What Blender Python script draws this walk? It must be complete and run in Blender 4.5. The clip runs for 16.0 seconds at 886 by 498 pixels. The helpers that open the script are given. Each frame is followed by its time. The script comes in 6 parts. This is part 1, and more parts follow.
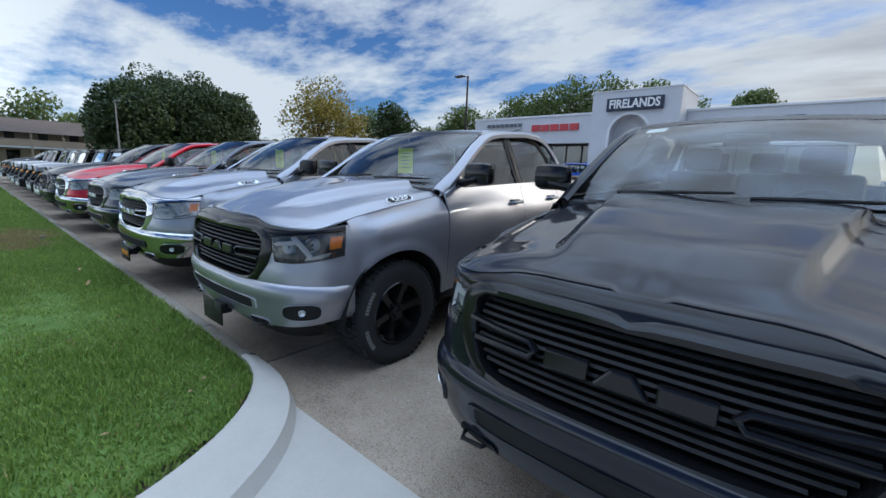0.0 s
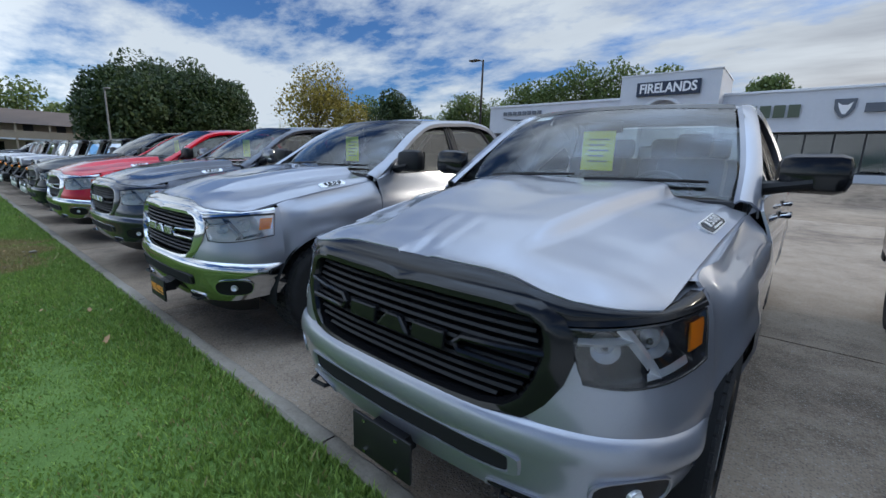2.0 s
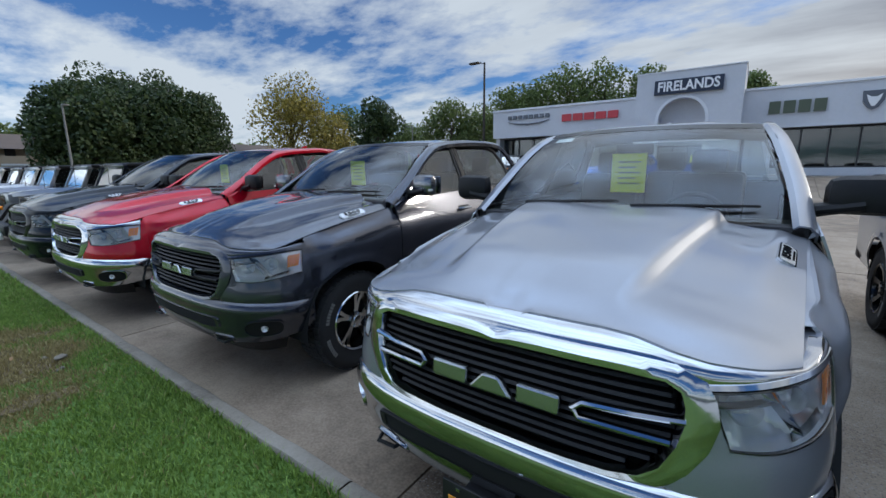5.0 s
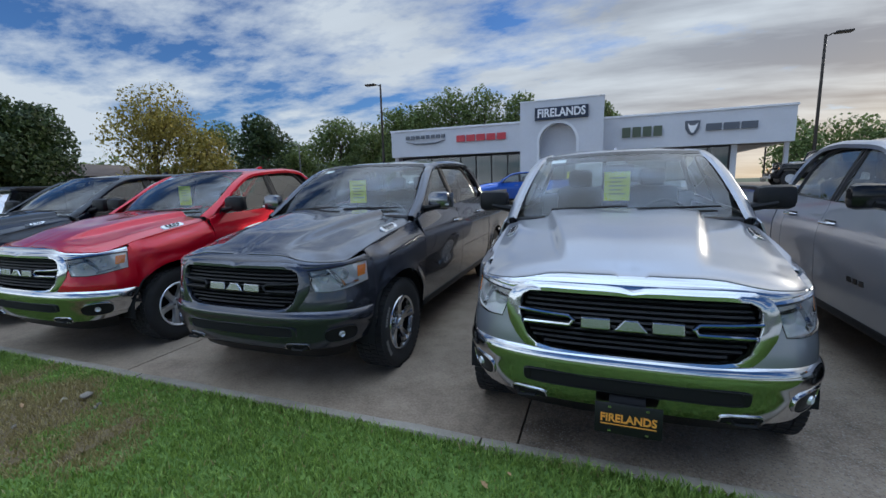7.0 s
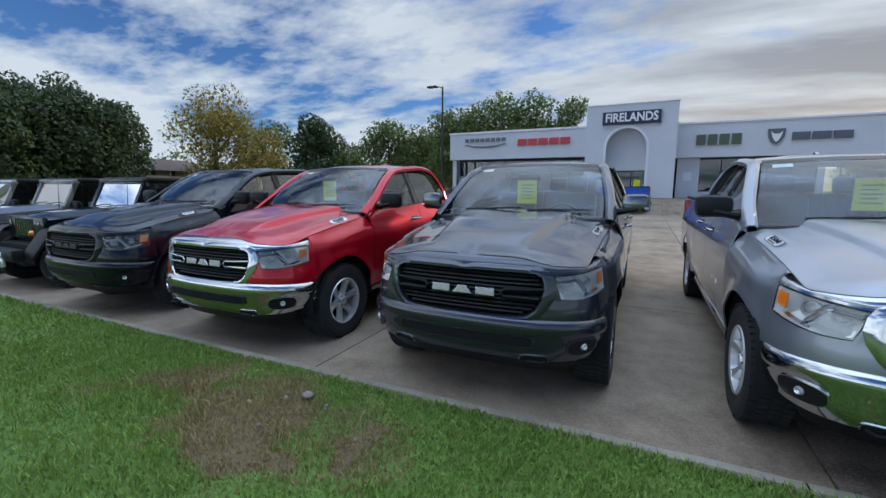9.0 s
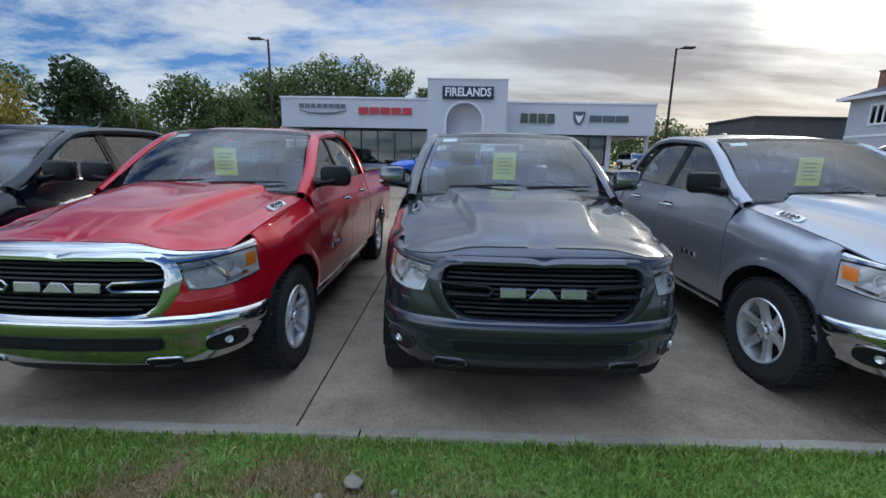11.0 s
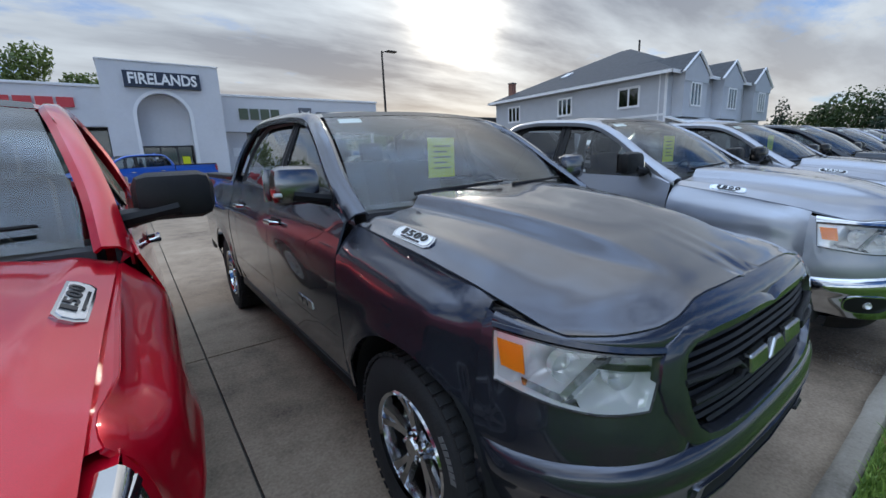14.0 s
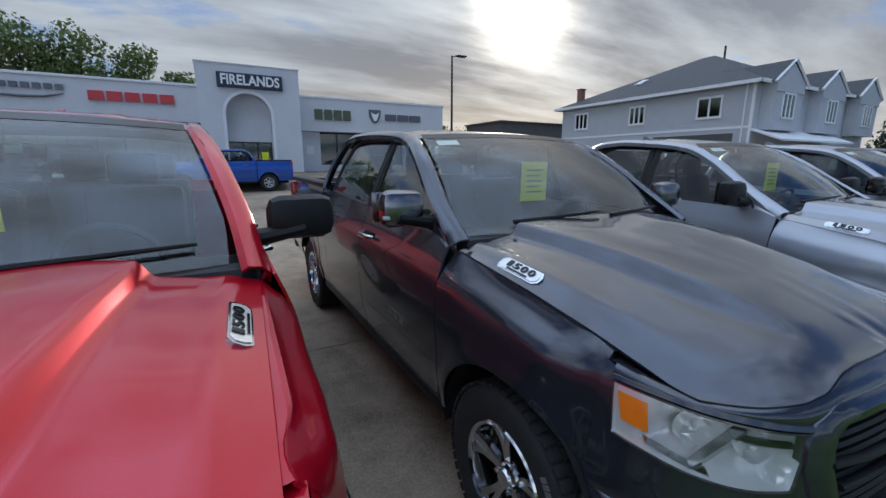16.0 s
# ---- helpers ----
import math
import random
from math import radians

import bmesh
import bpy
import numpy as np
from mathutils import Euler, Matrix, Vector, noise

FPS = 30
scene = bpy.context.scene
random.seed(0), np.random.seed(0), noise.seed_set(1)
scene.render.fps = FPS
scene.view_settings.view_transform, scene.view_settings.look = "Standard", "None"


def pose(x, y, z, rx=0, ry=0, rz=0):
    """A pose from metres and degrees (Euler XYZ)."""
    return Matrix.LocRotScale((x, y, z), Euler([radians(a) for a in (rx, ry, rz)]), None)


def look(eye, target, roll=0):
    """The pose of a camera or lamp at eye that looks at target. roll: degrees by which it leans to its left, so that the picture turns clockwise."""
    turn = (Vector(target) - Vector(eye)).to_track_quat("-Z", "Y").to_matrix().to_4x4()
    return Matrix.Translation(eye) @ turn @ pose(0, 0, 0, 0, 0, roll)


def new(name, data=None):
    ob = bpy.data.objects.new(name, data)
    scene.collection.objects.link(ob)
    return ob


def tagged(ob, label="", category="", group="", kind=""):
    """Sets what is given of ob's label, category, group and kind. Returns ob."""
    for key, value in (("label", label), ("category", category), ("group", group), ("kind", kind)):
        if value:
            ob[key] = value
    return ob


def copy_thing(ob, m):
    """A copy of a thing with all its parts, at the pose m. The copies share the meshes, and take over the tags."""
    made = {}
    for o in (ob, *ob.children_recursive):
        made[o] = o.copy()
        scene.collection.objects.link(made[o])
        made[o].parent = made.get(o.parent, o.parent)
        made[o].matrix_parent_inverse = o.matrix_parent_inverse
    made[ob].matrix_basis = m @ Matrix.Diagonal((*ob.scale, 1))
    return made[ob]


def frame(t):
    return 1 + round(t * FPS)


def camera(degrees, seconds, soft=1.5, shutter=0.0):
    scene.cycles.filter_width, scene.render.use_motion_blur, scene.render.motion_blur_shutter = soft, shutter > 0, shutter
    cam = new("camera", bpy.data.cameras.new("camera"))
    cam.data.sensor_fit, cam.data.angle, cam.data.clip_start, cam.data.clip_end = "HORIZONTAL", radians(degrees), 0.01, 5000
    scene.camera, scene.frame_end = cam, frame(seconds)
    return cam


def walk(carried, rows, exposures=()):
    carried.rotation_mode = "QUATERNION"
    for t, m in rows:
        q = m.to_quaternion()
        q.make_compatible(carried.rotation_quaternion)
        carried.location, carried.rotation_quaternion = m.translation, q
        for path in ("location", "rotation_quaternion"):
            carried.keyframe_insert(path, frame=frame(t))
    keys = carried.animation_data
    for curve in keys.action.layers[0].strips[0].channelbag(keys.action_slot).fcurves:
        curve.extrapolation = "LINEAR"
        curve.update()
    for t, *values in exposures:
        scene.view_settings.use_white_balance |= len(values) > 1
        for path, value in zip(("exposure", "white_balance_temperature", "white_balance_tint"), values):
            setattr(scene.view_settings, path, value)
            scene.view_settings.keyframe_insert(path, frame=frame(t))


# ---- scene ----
import functools

cam = camera(93.4, 16.0)
PATH = [
    (0, (-1.324, 0.137, 1.488), (-2.605, 1.63, 1.129), 2.3),
    (0.5, (-1.807, 0.142, 1.447), (-3.096, 1.623, 1.071), 2.6),
    (1, (-2.328, 0.206, 1.482), (-3.611, 1.691, 1.094), 2.5),
    (1.5, (-2.897, 0.206, 1.488), (-4.163, 1.702, 1.089), 2.2),
    (2, (-3.496, 0.34, 1.481), (-4.749, 1.846, 1.077), 2.0),
    (2.5, (-3.966, 0.406, 1.615), (-5.234, 1.901, 1.216), 1.6),
    (3, (-4.515, 0.349, 1.621), (-5.824, 1.812, 1.236), 1.0),
    (3.5, (-5.047, 0.418, 1.567), (-6.398, 1.844, 1.188), 0.6),
    (4, (-5.631, 0.43, 1.616), (-7.004, 1.834, 1.236), 0.4),
    (6.5, (-7.484, -0.54, 1.635), (-8.162, 1.311, 1.299), -1.8),
    (7, (-7.515, -0.847, 1.643), (-8.207, 1.006, 1.344), -1.5),
    (7.5, (-7.746, -1.066, 1.666), (-8.55, 0.745, 1.397), -0.7),
    (8, (-8.155, -1.282, 1.643), (-9.102, 0.461, 1.389), -0.1),
    (8.5, (-8.582, -1.302, 1.577), (-9.573, 0.416, 1.321), 0.4),
    (9, (-9.039, -1.182, 1.619), (-9.879, 0.612, 1.338), 0.3),
    (11.5, (-10.983, -0.508, 1.623), (-10.798, 1.438, 1.199), 0.9),
    (12, (-11.203, -0.22, 1.576), (-10.773, 1.681, 1.128), 0.5),
    (12.5, (-11.452, 0.15, 1.596), (-10.782, 1.974, 1.124), -0.1),
    (13, (-11.73, 0.57, 1.545), (-10.848, 2.298, 1.062), -1.0),
    (13.5, (-11.852, 0.883, 1.539), (-10.809, 2.524, 1.071), -1.9),
    (14, (-11.913, 1.154, 1.589), (-10.761, 2.734, 1.169), -2.4),
    (14.5, (-12.042, 1.27, 1.724), (-10.831, 2.823, 1.375), -2.5),
    (15, (-12.162, 1.318, 1.816), (-10.949, 2.885, 1.544), -1.8),
    (15.5, (-12.174, 1.347, 1.795), (-11.038, 2.965, 1.496), -0.6),
    (16, (-12.105, 1.272, 1.723), (-11.165, 2.991, 1.319), 0.1),
]
walk(cam, [(t, look(e, g, r)) for t, e, g, r in PATH], [(0.0, 0.36), (0.5, 0.44), (1.0, 0.42), (3.0, 0.24), (7.5, 0.24), (9.0, 0.32), (12.5, 0.34), (14.5, 0.22), (15.5, 0.02), (16.0, 0.0)])

# ---- light ----
SUN_AZ, SUN_EL = radians(38.5), radians(17.0)
SUN_DIR = Vector((math.sin(SUN_AZ) * math.cos(SUN_EL), math.cos(SUN_AZ) * math.cos(SUN_EL), math.sin(SUN_EL)))
scene.view_settings.exposure = 0.33


class Nodes:
    """A short way to write node trees."""

    def __init__(self, tree):
        self.tree = tree
        tree.nodes.clear()

    def add(self, kind, *ins, **props):
        n = self.tree.nodes.new(kind)
        for k, v in props.items():
            if k == "op":
                n.operation = v
            elif k == "blend":
                n.blend_type = v
            elif k == "sky":
                n.sky_type = v
        for k, v in ins:
            self.put(n.inputs[k], v)
        return n

    def put(self, socket, v):
        if hasattr(v, "is_output"):
            self.tree.links.new(v, socket)
        else:
            socket.default_value = v

    def math(self, op, a, b=0.0, clamp=False):
        n = self.add("ShaderNodeMath", (0, a), (1, b), op=op)
        n.use_clamp = clamp
        return n.outputs[0]

    def noise(self, vec, scale, detail=4.0, rough=0.55, lac=2.0):
        n = self.add("ShaderNodeTexNoise", ("Scale", scale), ("Detail", detail), ("Roughness", rough), ("Lacunarity", lac))
        if vec is not None:
            self.put(n.inputs["Vector"], vec)
        return n.outputs["Fac"]

    def ramp(self, fac, *stops):
        n = self.add("ShaderNodeValToRGB", (0, fac))
        e = n.color_ramp.elements
        while len(e) < len(stops):
            e.new(0.5)
        for el, (p, c) in zip(e, stops):
            el.position = p
            el.color = (c, c, c, 1) if isinstance(c, (int, float)) else (*c, 1)
        return n.outputs[0]

    def mix(self, fac, a, b, blend="MIX"):
        n = self.tree.nodes.new("ShaderNodeMix")
        n.data_type, n.blend_type = "RGBA", blend
        for sock, v in ((n.inputs[0], fac), (n.inputs[6], a), (n.inputs[7], b)):
            self.put(sock, (*v, 1) if isinstance(v, tuple) and len(v) == 3 else v)
        return n.outputs[2]

    def mapping(self, vec, scale=(1, 1, 1), rot=(0, 0, 0), loc=(0, 0, 0)):
        n = self.add("ShaderNodeMapping", ("Vector", vec))
        n.inputs["Scale"].default_value, n.inputs["Rotation"].default_value, n.inputs["Location"].default_value = scale, rot, loc
        return n.outputs[0]


def make_world():
    w = bpy.data.worlds.new("sky")
    scene.world = w
    w.use_nodes = True
    N = Nodes(w.node_tree)
    sky = N.add("ShaderNodeTexSky", sky="NISHITA")
    sky.sun_disc, sky.sun_elevation, sky.sun_rotation = False, SUN_EL, SUN_AZ
    sky.air_density, sky.dust_density, sky.ozone_density = 1.0, 0.6, 2.0
    clear = N.mix(1.0, sky.outputs[0], (0.038, 0.063, 0.104), "MULTIPLY")
    d = N.add("ShaderNodeTexCoord").outputs["Generated"]
    sep = N.add("ShaderNodeSeparateXYZ", (0, d))
    up = N.math("MAXIMUM", sep.outputs[2], 0.0)
    den = N.math("ADD", up, 0.16)
    px, py = N.math("DIVIDE", sep.outputs[0], den), N.math("DIVIDE", sep.outputs[1], den)
    flat = N.add("ShaderNodeCombineXYZ", (0, px), (1, py)).outputs[0]
    streak = N.mapping(flat, (0.78, 1.12, 1), (0, 0, radians(28)), (1.7, 0.4, 0))
    big = N.noise(streak, 0.9, 8.0, 0.6)
    fine = N.noise(streak, 3.1, 8.0, 0.62)
    sun = N.add("ShaderNodeVectorMath", (0, d), (1, SUN_DIR), op="DOT_PRODUCT").outputs["Value"]
    sun = N.math("MAXIMUM", sun, 0.0)
    # cover thickens towards the sun's side of the sky and towards the horizon
    side = N.math("MULTIPLY", N.math("POWER", sun, 2.0), 0.30)
    low = N.math("MULTIPLY", N.math("POWER", N.math("SUBTRACT", 1.0, up), 9.0), 0.20)
    west = N.math("MULTIPLY", N.math("MAXIMUM", N.math("MULTIPLY", sep.outputs[0], -1.0), 0.0), 0.10)
    cover = N.math("ADD", N.math("ADD", big, N.math("MULTIPLY", fine, 0.32)), N.math("ADD", N.math("MULTIPLY", N.ramp(up, (0.5, 0.0), (0.85, 1.0)), 0.14), N.math("ADD", side, N.math("ADD", low, west))))
    mask = N.ramp(cover, (0.685, 0.0), (0.75, 0.5), (0.84, 1.0))
    shade = N.noise(N.mapping(flat, (0.5, 1.3, 1), (0, 0, radians(15)), (5.2, 1.1, 0)), 1.5, 6.0, 0.55)
    grey = N.math("MULTIPLY", N.math("POWER", sun, 2.0), N.ramp(shade, (0.35, 0.0), (0.6, 1.0)))
    cloud = N.mix(grey, (0.50, 0.58, 0.67), (0.18, 0.215, 0.285))
    # clouds away from the sun are lit from the front
    anti = N.add("ShaderNodeVectorMath", (0, d), (1, -SUN_DIR), op="DOT_PRODUCT").outputs["Value"]
    lit = N.math("ADD", 1.0, N.math("MULTIPLY", N.math("POWER", N.math("MAXIMUM", N.math("SUBTRACT", anti, 0.30), 0.0), 1.3), 2.6))
    # thin bright sheet overhead
    high = N.ramp(up, (0.50, 0.0), (0.85, 1.0))
    high = N.math("MULTIPLY", high, N.math("SUBTRACT", 1.0, N.math("MULTIPLY", sun, 0.25)))
    high = N.math("MULTIPLY", high, N.math("ADD", 0.45, N.ramp(fine, (0.38, 0.0), (0.62, 1.0))))
    lit = N.math("ADD", lit, N.math("MULTIPLY", high, 1.65))
    cloud = N.mix(1.0, cloud, N.add("ShaderNodeCombineColor", (0, N.math("MULTIPLY", lit, N.math("SUBTRACT", 1.02, N.math("MULTIPLY", high, 0.14)))), (1, lit), (2, N.math("MULTIPLY", lit, N.math("ADD", 0.98, N.math("MULTIPLY", high, 0.22))))).outputs[0], "MULTIPLY")
    warm = N.math("MULTIPLY", N.math("POWER", N.math("SUBTRACT", 1.0, up), 9.0), N.math("POWER", sun, 4.0))
    cloud = N.mix(N.math("MULTIPLY", warm, 0.9), cloud, (0.95, 0.70, 0.38))
    body = N.mix(mask, clear, cloud)
    thin = N.math("ADD", N.math("MULTIPLY", N.ramp(shade, (0.38, 1.0), (0.62, 0.25)), 1.0), 0.0)
    glow = N.math("ADD", N.math("MULTIPLY", N.math("POWER", sun, 420.0), 5.0), N.math("MULTIPLY", N.math("POWER", sun, 50.0), 0.42))
    glow = N.math("MULTIPLY", glow, thin)
    glow = N.math("ADD", glow, N.math("MULTIPLY", N.math("POWER", sun, 9.0), N.ramp(up, (0.38, 0.0), (0.55, 0.85))))
    rgb = N.mix(1.0, (1.0, 0.93, 0.80), glow, "MULTIPLY")
    total = N.mix(1.0, body, rgb, "ADD")
    bg = N.add("ShaderNodeBackground", ("Color", total), ("Strength", 1.0))
    out = N.add("ShaderNodeOutputWorld")
    N.tree.links.new(bg.outputs[0], out.inputs[0])


make_world()
sun_data = bpy.data.lights.new("sun", "SUN")
sun_data.energy, sun_data.angle, sun_data.color = 1.0, radians(7), (1.0, 0.92, 0.80)
new("sun", sun_data).matrix_world = look(SUN_DIR * 60, (0, 0, 0))


# ---- materials ----
def material(name, rough=0.5, metal=0.0, color=(0.5, 0.5, 0.5), vary=0.0, scale=8.0, bump=0.0, bump_scale=60.0, coat=0.0, random_tint=0.0, **more):
    m = bpy.data.materials.new(name)
    m.use_nodes = True
    N = Nodes(m.node_tree)
    b = N.add("ShaderNodeBsdfPrincipled", ("Roughness", rough), ("Metallic", metal))
    b.inputs["Coat Weight"].default_value, b.inputs["Coat Roughness"].default_value = coat, 0.03
    col = (*color, 1)
    where = N.add("ShaderNodeTexCoord").outputs["Object"]
    if vary:
        dark = tuple(c * (1 - vary) for c in color)
        light = tuple(min(1, c * (1 + vary)) for c in color)
        mixed = N.math("ADD", N.math("MULTIPLY", N.noise(where, scale, 5.0), 0.6), N.math("MULTIPLY", N.noise(where, scale * 9, 3.0), 0.4))
        col = N.mix(N.ramp(mixed, (0.3, 0.0), (0.7, 1.0)), dark, light)
        N.put(b.inputs["Roughness"], N.math("ADD", rough - 0.06, N.math("MULTIPLY", mixed, 0.12)))
    if random_tint:
        r = N.add("ShaderNodeObjectInfo").outputs["Random"]
        f = N.math("ADD", 1 - random_tint, N.math("MULTIPLY", r, 2 * random_tint))
        g = N.add("ShaderNodeCombineColor", (0, f), (1, f), (2, f)).outputs[0]
        col = N.mix(1.0, col, g, "MULTIPLY")
    N.put(b.inputs["Base Color"], col)
    if bump:
        h = N.noise(where, bump_scale, 4.0)
        n = N.add("ShaderNodeBump", ("Strength", bump), ("Distance", 0.01), ("Height", h))
        N.put(b.inputs["Normal"], n.outputs[0])
    if "spec" in more:
        b.inputs["Specular IOR Level"].default_value = more["spec"]
    if "emit" in more:
        b.inputs["Emission Color"].default_value, b.inputs["Emission Strength"].default_value = (*color, 1), more["emit"]
    out = N.add("ShaderNodeOutputMaterial")
    N.tree.links.new(b.outputs[0], out.inputs[0])
    return m


def car_paint(name, color, metal=0.6, rough=0.32, spec=0.3, coat=1.0):
    """Metallic flake under a clear coat, with a faint film of dust."""
    m = bpy.data.materials.new(name)
    m.use_nodes = True
    N = Nodes(m.node_tree)
    where = N.add("ShaderNodeTexCoord").outputs["Object"]
    flake = N.noise(where, 900.0, 2.0)
    film = N.noise(where, 3.0, 5.0)
    c = N.mix(N.ramp(flake, (0.35, 0.0), (0.65, 1.0)), tuple(v * 0.86 for v in color), tuple(min(1, v * 1.14) for v in color))
    c = N.mix(N.math("MULTIPLY", N.ramp(film, (0.45, 0.0), (0.8, 1.0)), 0.008), c, (0.4, 0.37, 0.33))
    b = N.add("ShaderNodeBsdfPrincipled", ("Base Color", c), ("Metallic", metal), ("Roughness", rough))
    b.inputs["Coat Weight"].default_value, b.inputs["Specular IOR Level"].default_value = coat, spec
    N.put(b.inputs["Coat Roughness"], N.math("ADD", 0.015, N.math("MULTIPLY", film, 0.045)))
    out = N.add("ShaderNodeOutputMaterial")
    N.tree.links.new(b.outputs[0], out.inputs[0])
    return m


def glass(name, color, rough=0.0, tint=0.75, film=0.0):
    """Thin glazing: clear straight through, mirror by Fresnel."""
    m = bpy.data.materials.new(name)
    m.use_nodes = True
    N = Nodes(m.node_tree)
    fr = N.add("ShaderNodeFresnel", ("IOR", 1.55)).outputs[0]
    t = N.add("ShaderNodeBsdfTransparent", ("Color", (*[c * tint for c in color], 1)))
    g = N.add("ShaderNodeBsdfGlossy", ("Color", (1, 1, 1, 1)), ("Roughness", rough))
    mx = N.add("ShaderNodeMixShader", (0, N.math("ADD", 0.02, N.math("MULTIPLY", fr, 1.05), True)), (1, t.outputs[0]), (2, g.outputs[0]))
    if film:
        where = N.add("ShaderNodeTexCoord").outputs["Object"]
        dust = N.add("ShaderNodeBsdfTranslucent", ("Color", (0.75, 0.78, 0.76, 1)))
        dif = N.add("ShaderNodeBsdfDiffuse", ("Color", (0.75, 0.78, 0.76, 1)))
        both = N.add("ShaderNodeMixShader", (0, 0.5), (1, dif.outputs[0]), (2, dust.outputs[0]))
        mx = N.add("ShaderNodeMixShader", (0, N.math("MULTIPLY", N.ramp(N.noise(where, 2.5, 5.0), (0.25, 0.5), (0.8, 1.0)), film)), (1, mx.outputs[0]), (2, both.outputs[0]))
    out = N.add("ShaderNodeOutputMaterial")
    N.tree.links.new(mx.outputs[0], out.inputs[0])
    return m


def ground_material(name, stops, fine=60.0, coarse=0.35, bump=0.3, rough=0.85, pebbles=0.0, tint=0.0):
    """Stained ground: broad patches, fine grain, and pebbles where the surface shows them."""
    m = bpy.data.materials.new(name)
    m.use_nodes = True
    N = Nodes(m.node_tree)
    where = N.add("ShaderNodeNewGeometry").outputs["Position"]
    a, b_, c_ = N.noise(where, coarse, 6.0, 0.6), N.noise(where, fine, 4.0), N.noise(where, coarse * 9, 5.0, 0.65)
    f = N.math("ADD", N.math("ADD", N.math("MULTIPLY", a, 0.5), N.math("MULTIPLY", b_, 0.22)), N.math("MULTIPLY", c_, 0.28))
    col = N.ramp(f, *stops)
    h = b_
    if pebbles:
        v = N.add("ShaderNodeTexVoronoi", ("Vector", where), ("Scale", 75.0))
        stone = N.ramp(v.outputs["Distance"], (0.25, 1.0), (0.5, 0.0))
        hue = N.add("ShaderNodeSeparateColor", (0, v.outputs["Color"])).outputs[0]
        pc = N.ramp(hue, (0.0, (0.07, 0.06, 0.055)), (0.4, (0.24, 0.19, 0.15)), (0.75, (0.36, 0.31, 0.26)), (1.0, (0.5, 0.47, 0.43)))
        col = N.mix(N.math("MULTIPLY", stone, pebbles), col, pc)
        h = N.math("ADD", b_, stone)
    if tint:
        r = N.add("ShaderNodeObjectInfo").outputs["Random"]
        g = N.math("ADD", 1 - tint, N.math("MULTIPLY", r, 2 * tint))
        col = N.mix(1.0, col, N.add("ShaderNodeCombineColor", (0, g), (1, g), (2, g)).outputs[0], "MULTIPLY")
    b = N.add("ShaderNodeBsdfPrincipled", ("Base Color", col), ("Roughness", rough))
    N.put(b.inputs["Normal"], N.add("ShaderNodeBump", ("Strength", bump), ("Distance", 0.008), ("Height", h)).outputs[0])
    out = N.add("ShaderNodeOutputMaterial")
    N.tree.links.new(b.outputs[0], out.inputs[0])
    return m


def leaf_material(name, dark, light):
    m = bpy.data.materials.new(name)
    m.use_nodes = True
    N = Nodes(m.node_tree)
    r = N.add("ShaderNodeNewGeometry").outputs["Random Per Island"]
    where = N.add("ShaderNodeTexCoord").outputs["Object"]
    f = N.math("ADD", N.math("MULTIPLY", r, 0.6), N.math("MULTIPLY", N.noise(where, 0.4, 3.0), 0.5))
    c = N.ramp(f, (0.2, dark), (0.85, light))
    b = N.add("ShaderNodeBsdfPrincipled", ("Base Color", c), ("Roughness", 0.6))
    t = N.add("ShaderNodeBsdfTranslucent", ("Color", c))
    mx = N.add("ShaderNodeMixShader", (0, 0.3), (1, b.outputs[0]), (2, t.outputs[0]))
    out = N.add("ShaderNodeOutputMaterial")
    N.tree.links.new(mx.outputs[0], out.inputs[0])
    return m


M_CONCRETE = ground_material("concrete", [(0.36, (0.10, 0.072, 0.049)), (0.46, (0.225, 0.168, 0.118)), (0.55, (0.325, 0.249, 0.178)), (0.68, (0.44, 0.35, 0.256))], tint=0.10)
M_AGGREGATE = ground_material("aggregate_concrete", [(0.39, (0.13, 0.094, 0.066)), (0.5, (0.34, 0.262, 0.19)), (0.66, (0.49, 0.395, 0.30))], pebbles=0.6, bump=0.5, tint=0.08)
M_JOINT = ground_material("joint_dirt", [(0.3, (0.03, 0.028, 0.025)), (0.7, (0.07, 0.06, 0.05))])
M_KERB = ground_material("kerb_concrete", [(0.30, (0.11, 0.09, 0.065)), (0.5, (0.26, 0.225, 0.18)), (0.75, (0.40, 0.36, 0.30))], coarse=1.2)
M_APRON = ground_material("white_concrete", [(0.25, (0.45, 0.42, 0.37)), (0.7, (0.60, 0.57, 0.515))], coarse=0.8, bump=0.08)
M_TURF = ground_material("turf", [(0.25, (0.05, 0.10, 0.016)), (0.5, (0.10, 0.185, 0.03)), (0.75, (0.18, 0.27, 0.055))], fine=90.0, coarse=0.7, bump=0.9)
M_SOIL = ground_material("bare_soil", [(0.3, (0.075, 0.055, 0.025)), (0.7, (0.20, 0.14, 0.068))], coarse=2.0, bump=0.8)
M_FIELD = ground_material("far_ground", [(0.3, (0.04, 0.06, 0.02)), (0.7, (0.10, 0.12, 0.06))], coarse=0.05, fine=3.0)
M_BLADE = leaf_material("grass_blade", (0.085, 0.165, 0.022), (0.33, 0.46, 0.10))
M_STRAW = leaf_material("dry_grass", (0.22, 0.17, 0.06), (0.45, 0.37, 0.17))
M_DEAD = material("fallen_leaf", 0.7, color=(0.42, 0.25, 0.12), vary=0.3, scale=40)
M_STUCCO = material("white_stucco", 0.8, color=(0.60, 0.61, 0.64), vary=0.05, scale=0.8, bump=0.25, bump_scale=50)
M_TRIM = material("pale_trim", 0.6, color=(0.74, 0.75, 0.77), vary=0.04, scale=3)
M_NAVY = material("navy_sign_panel", 0.45, color=(0.018, 0.028, 0.055), vary=0.15, scale=2)
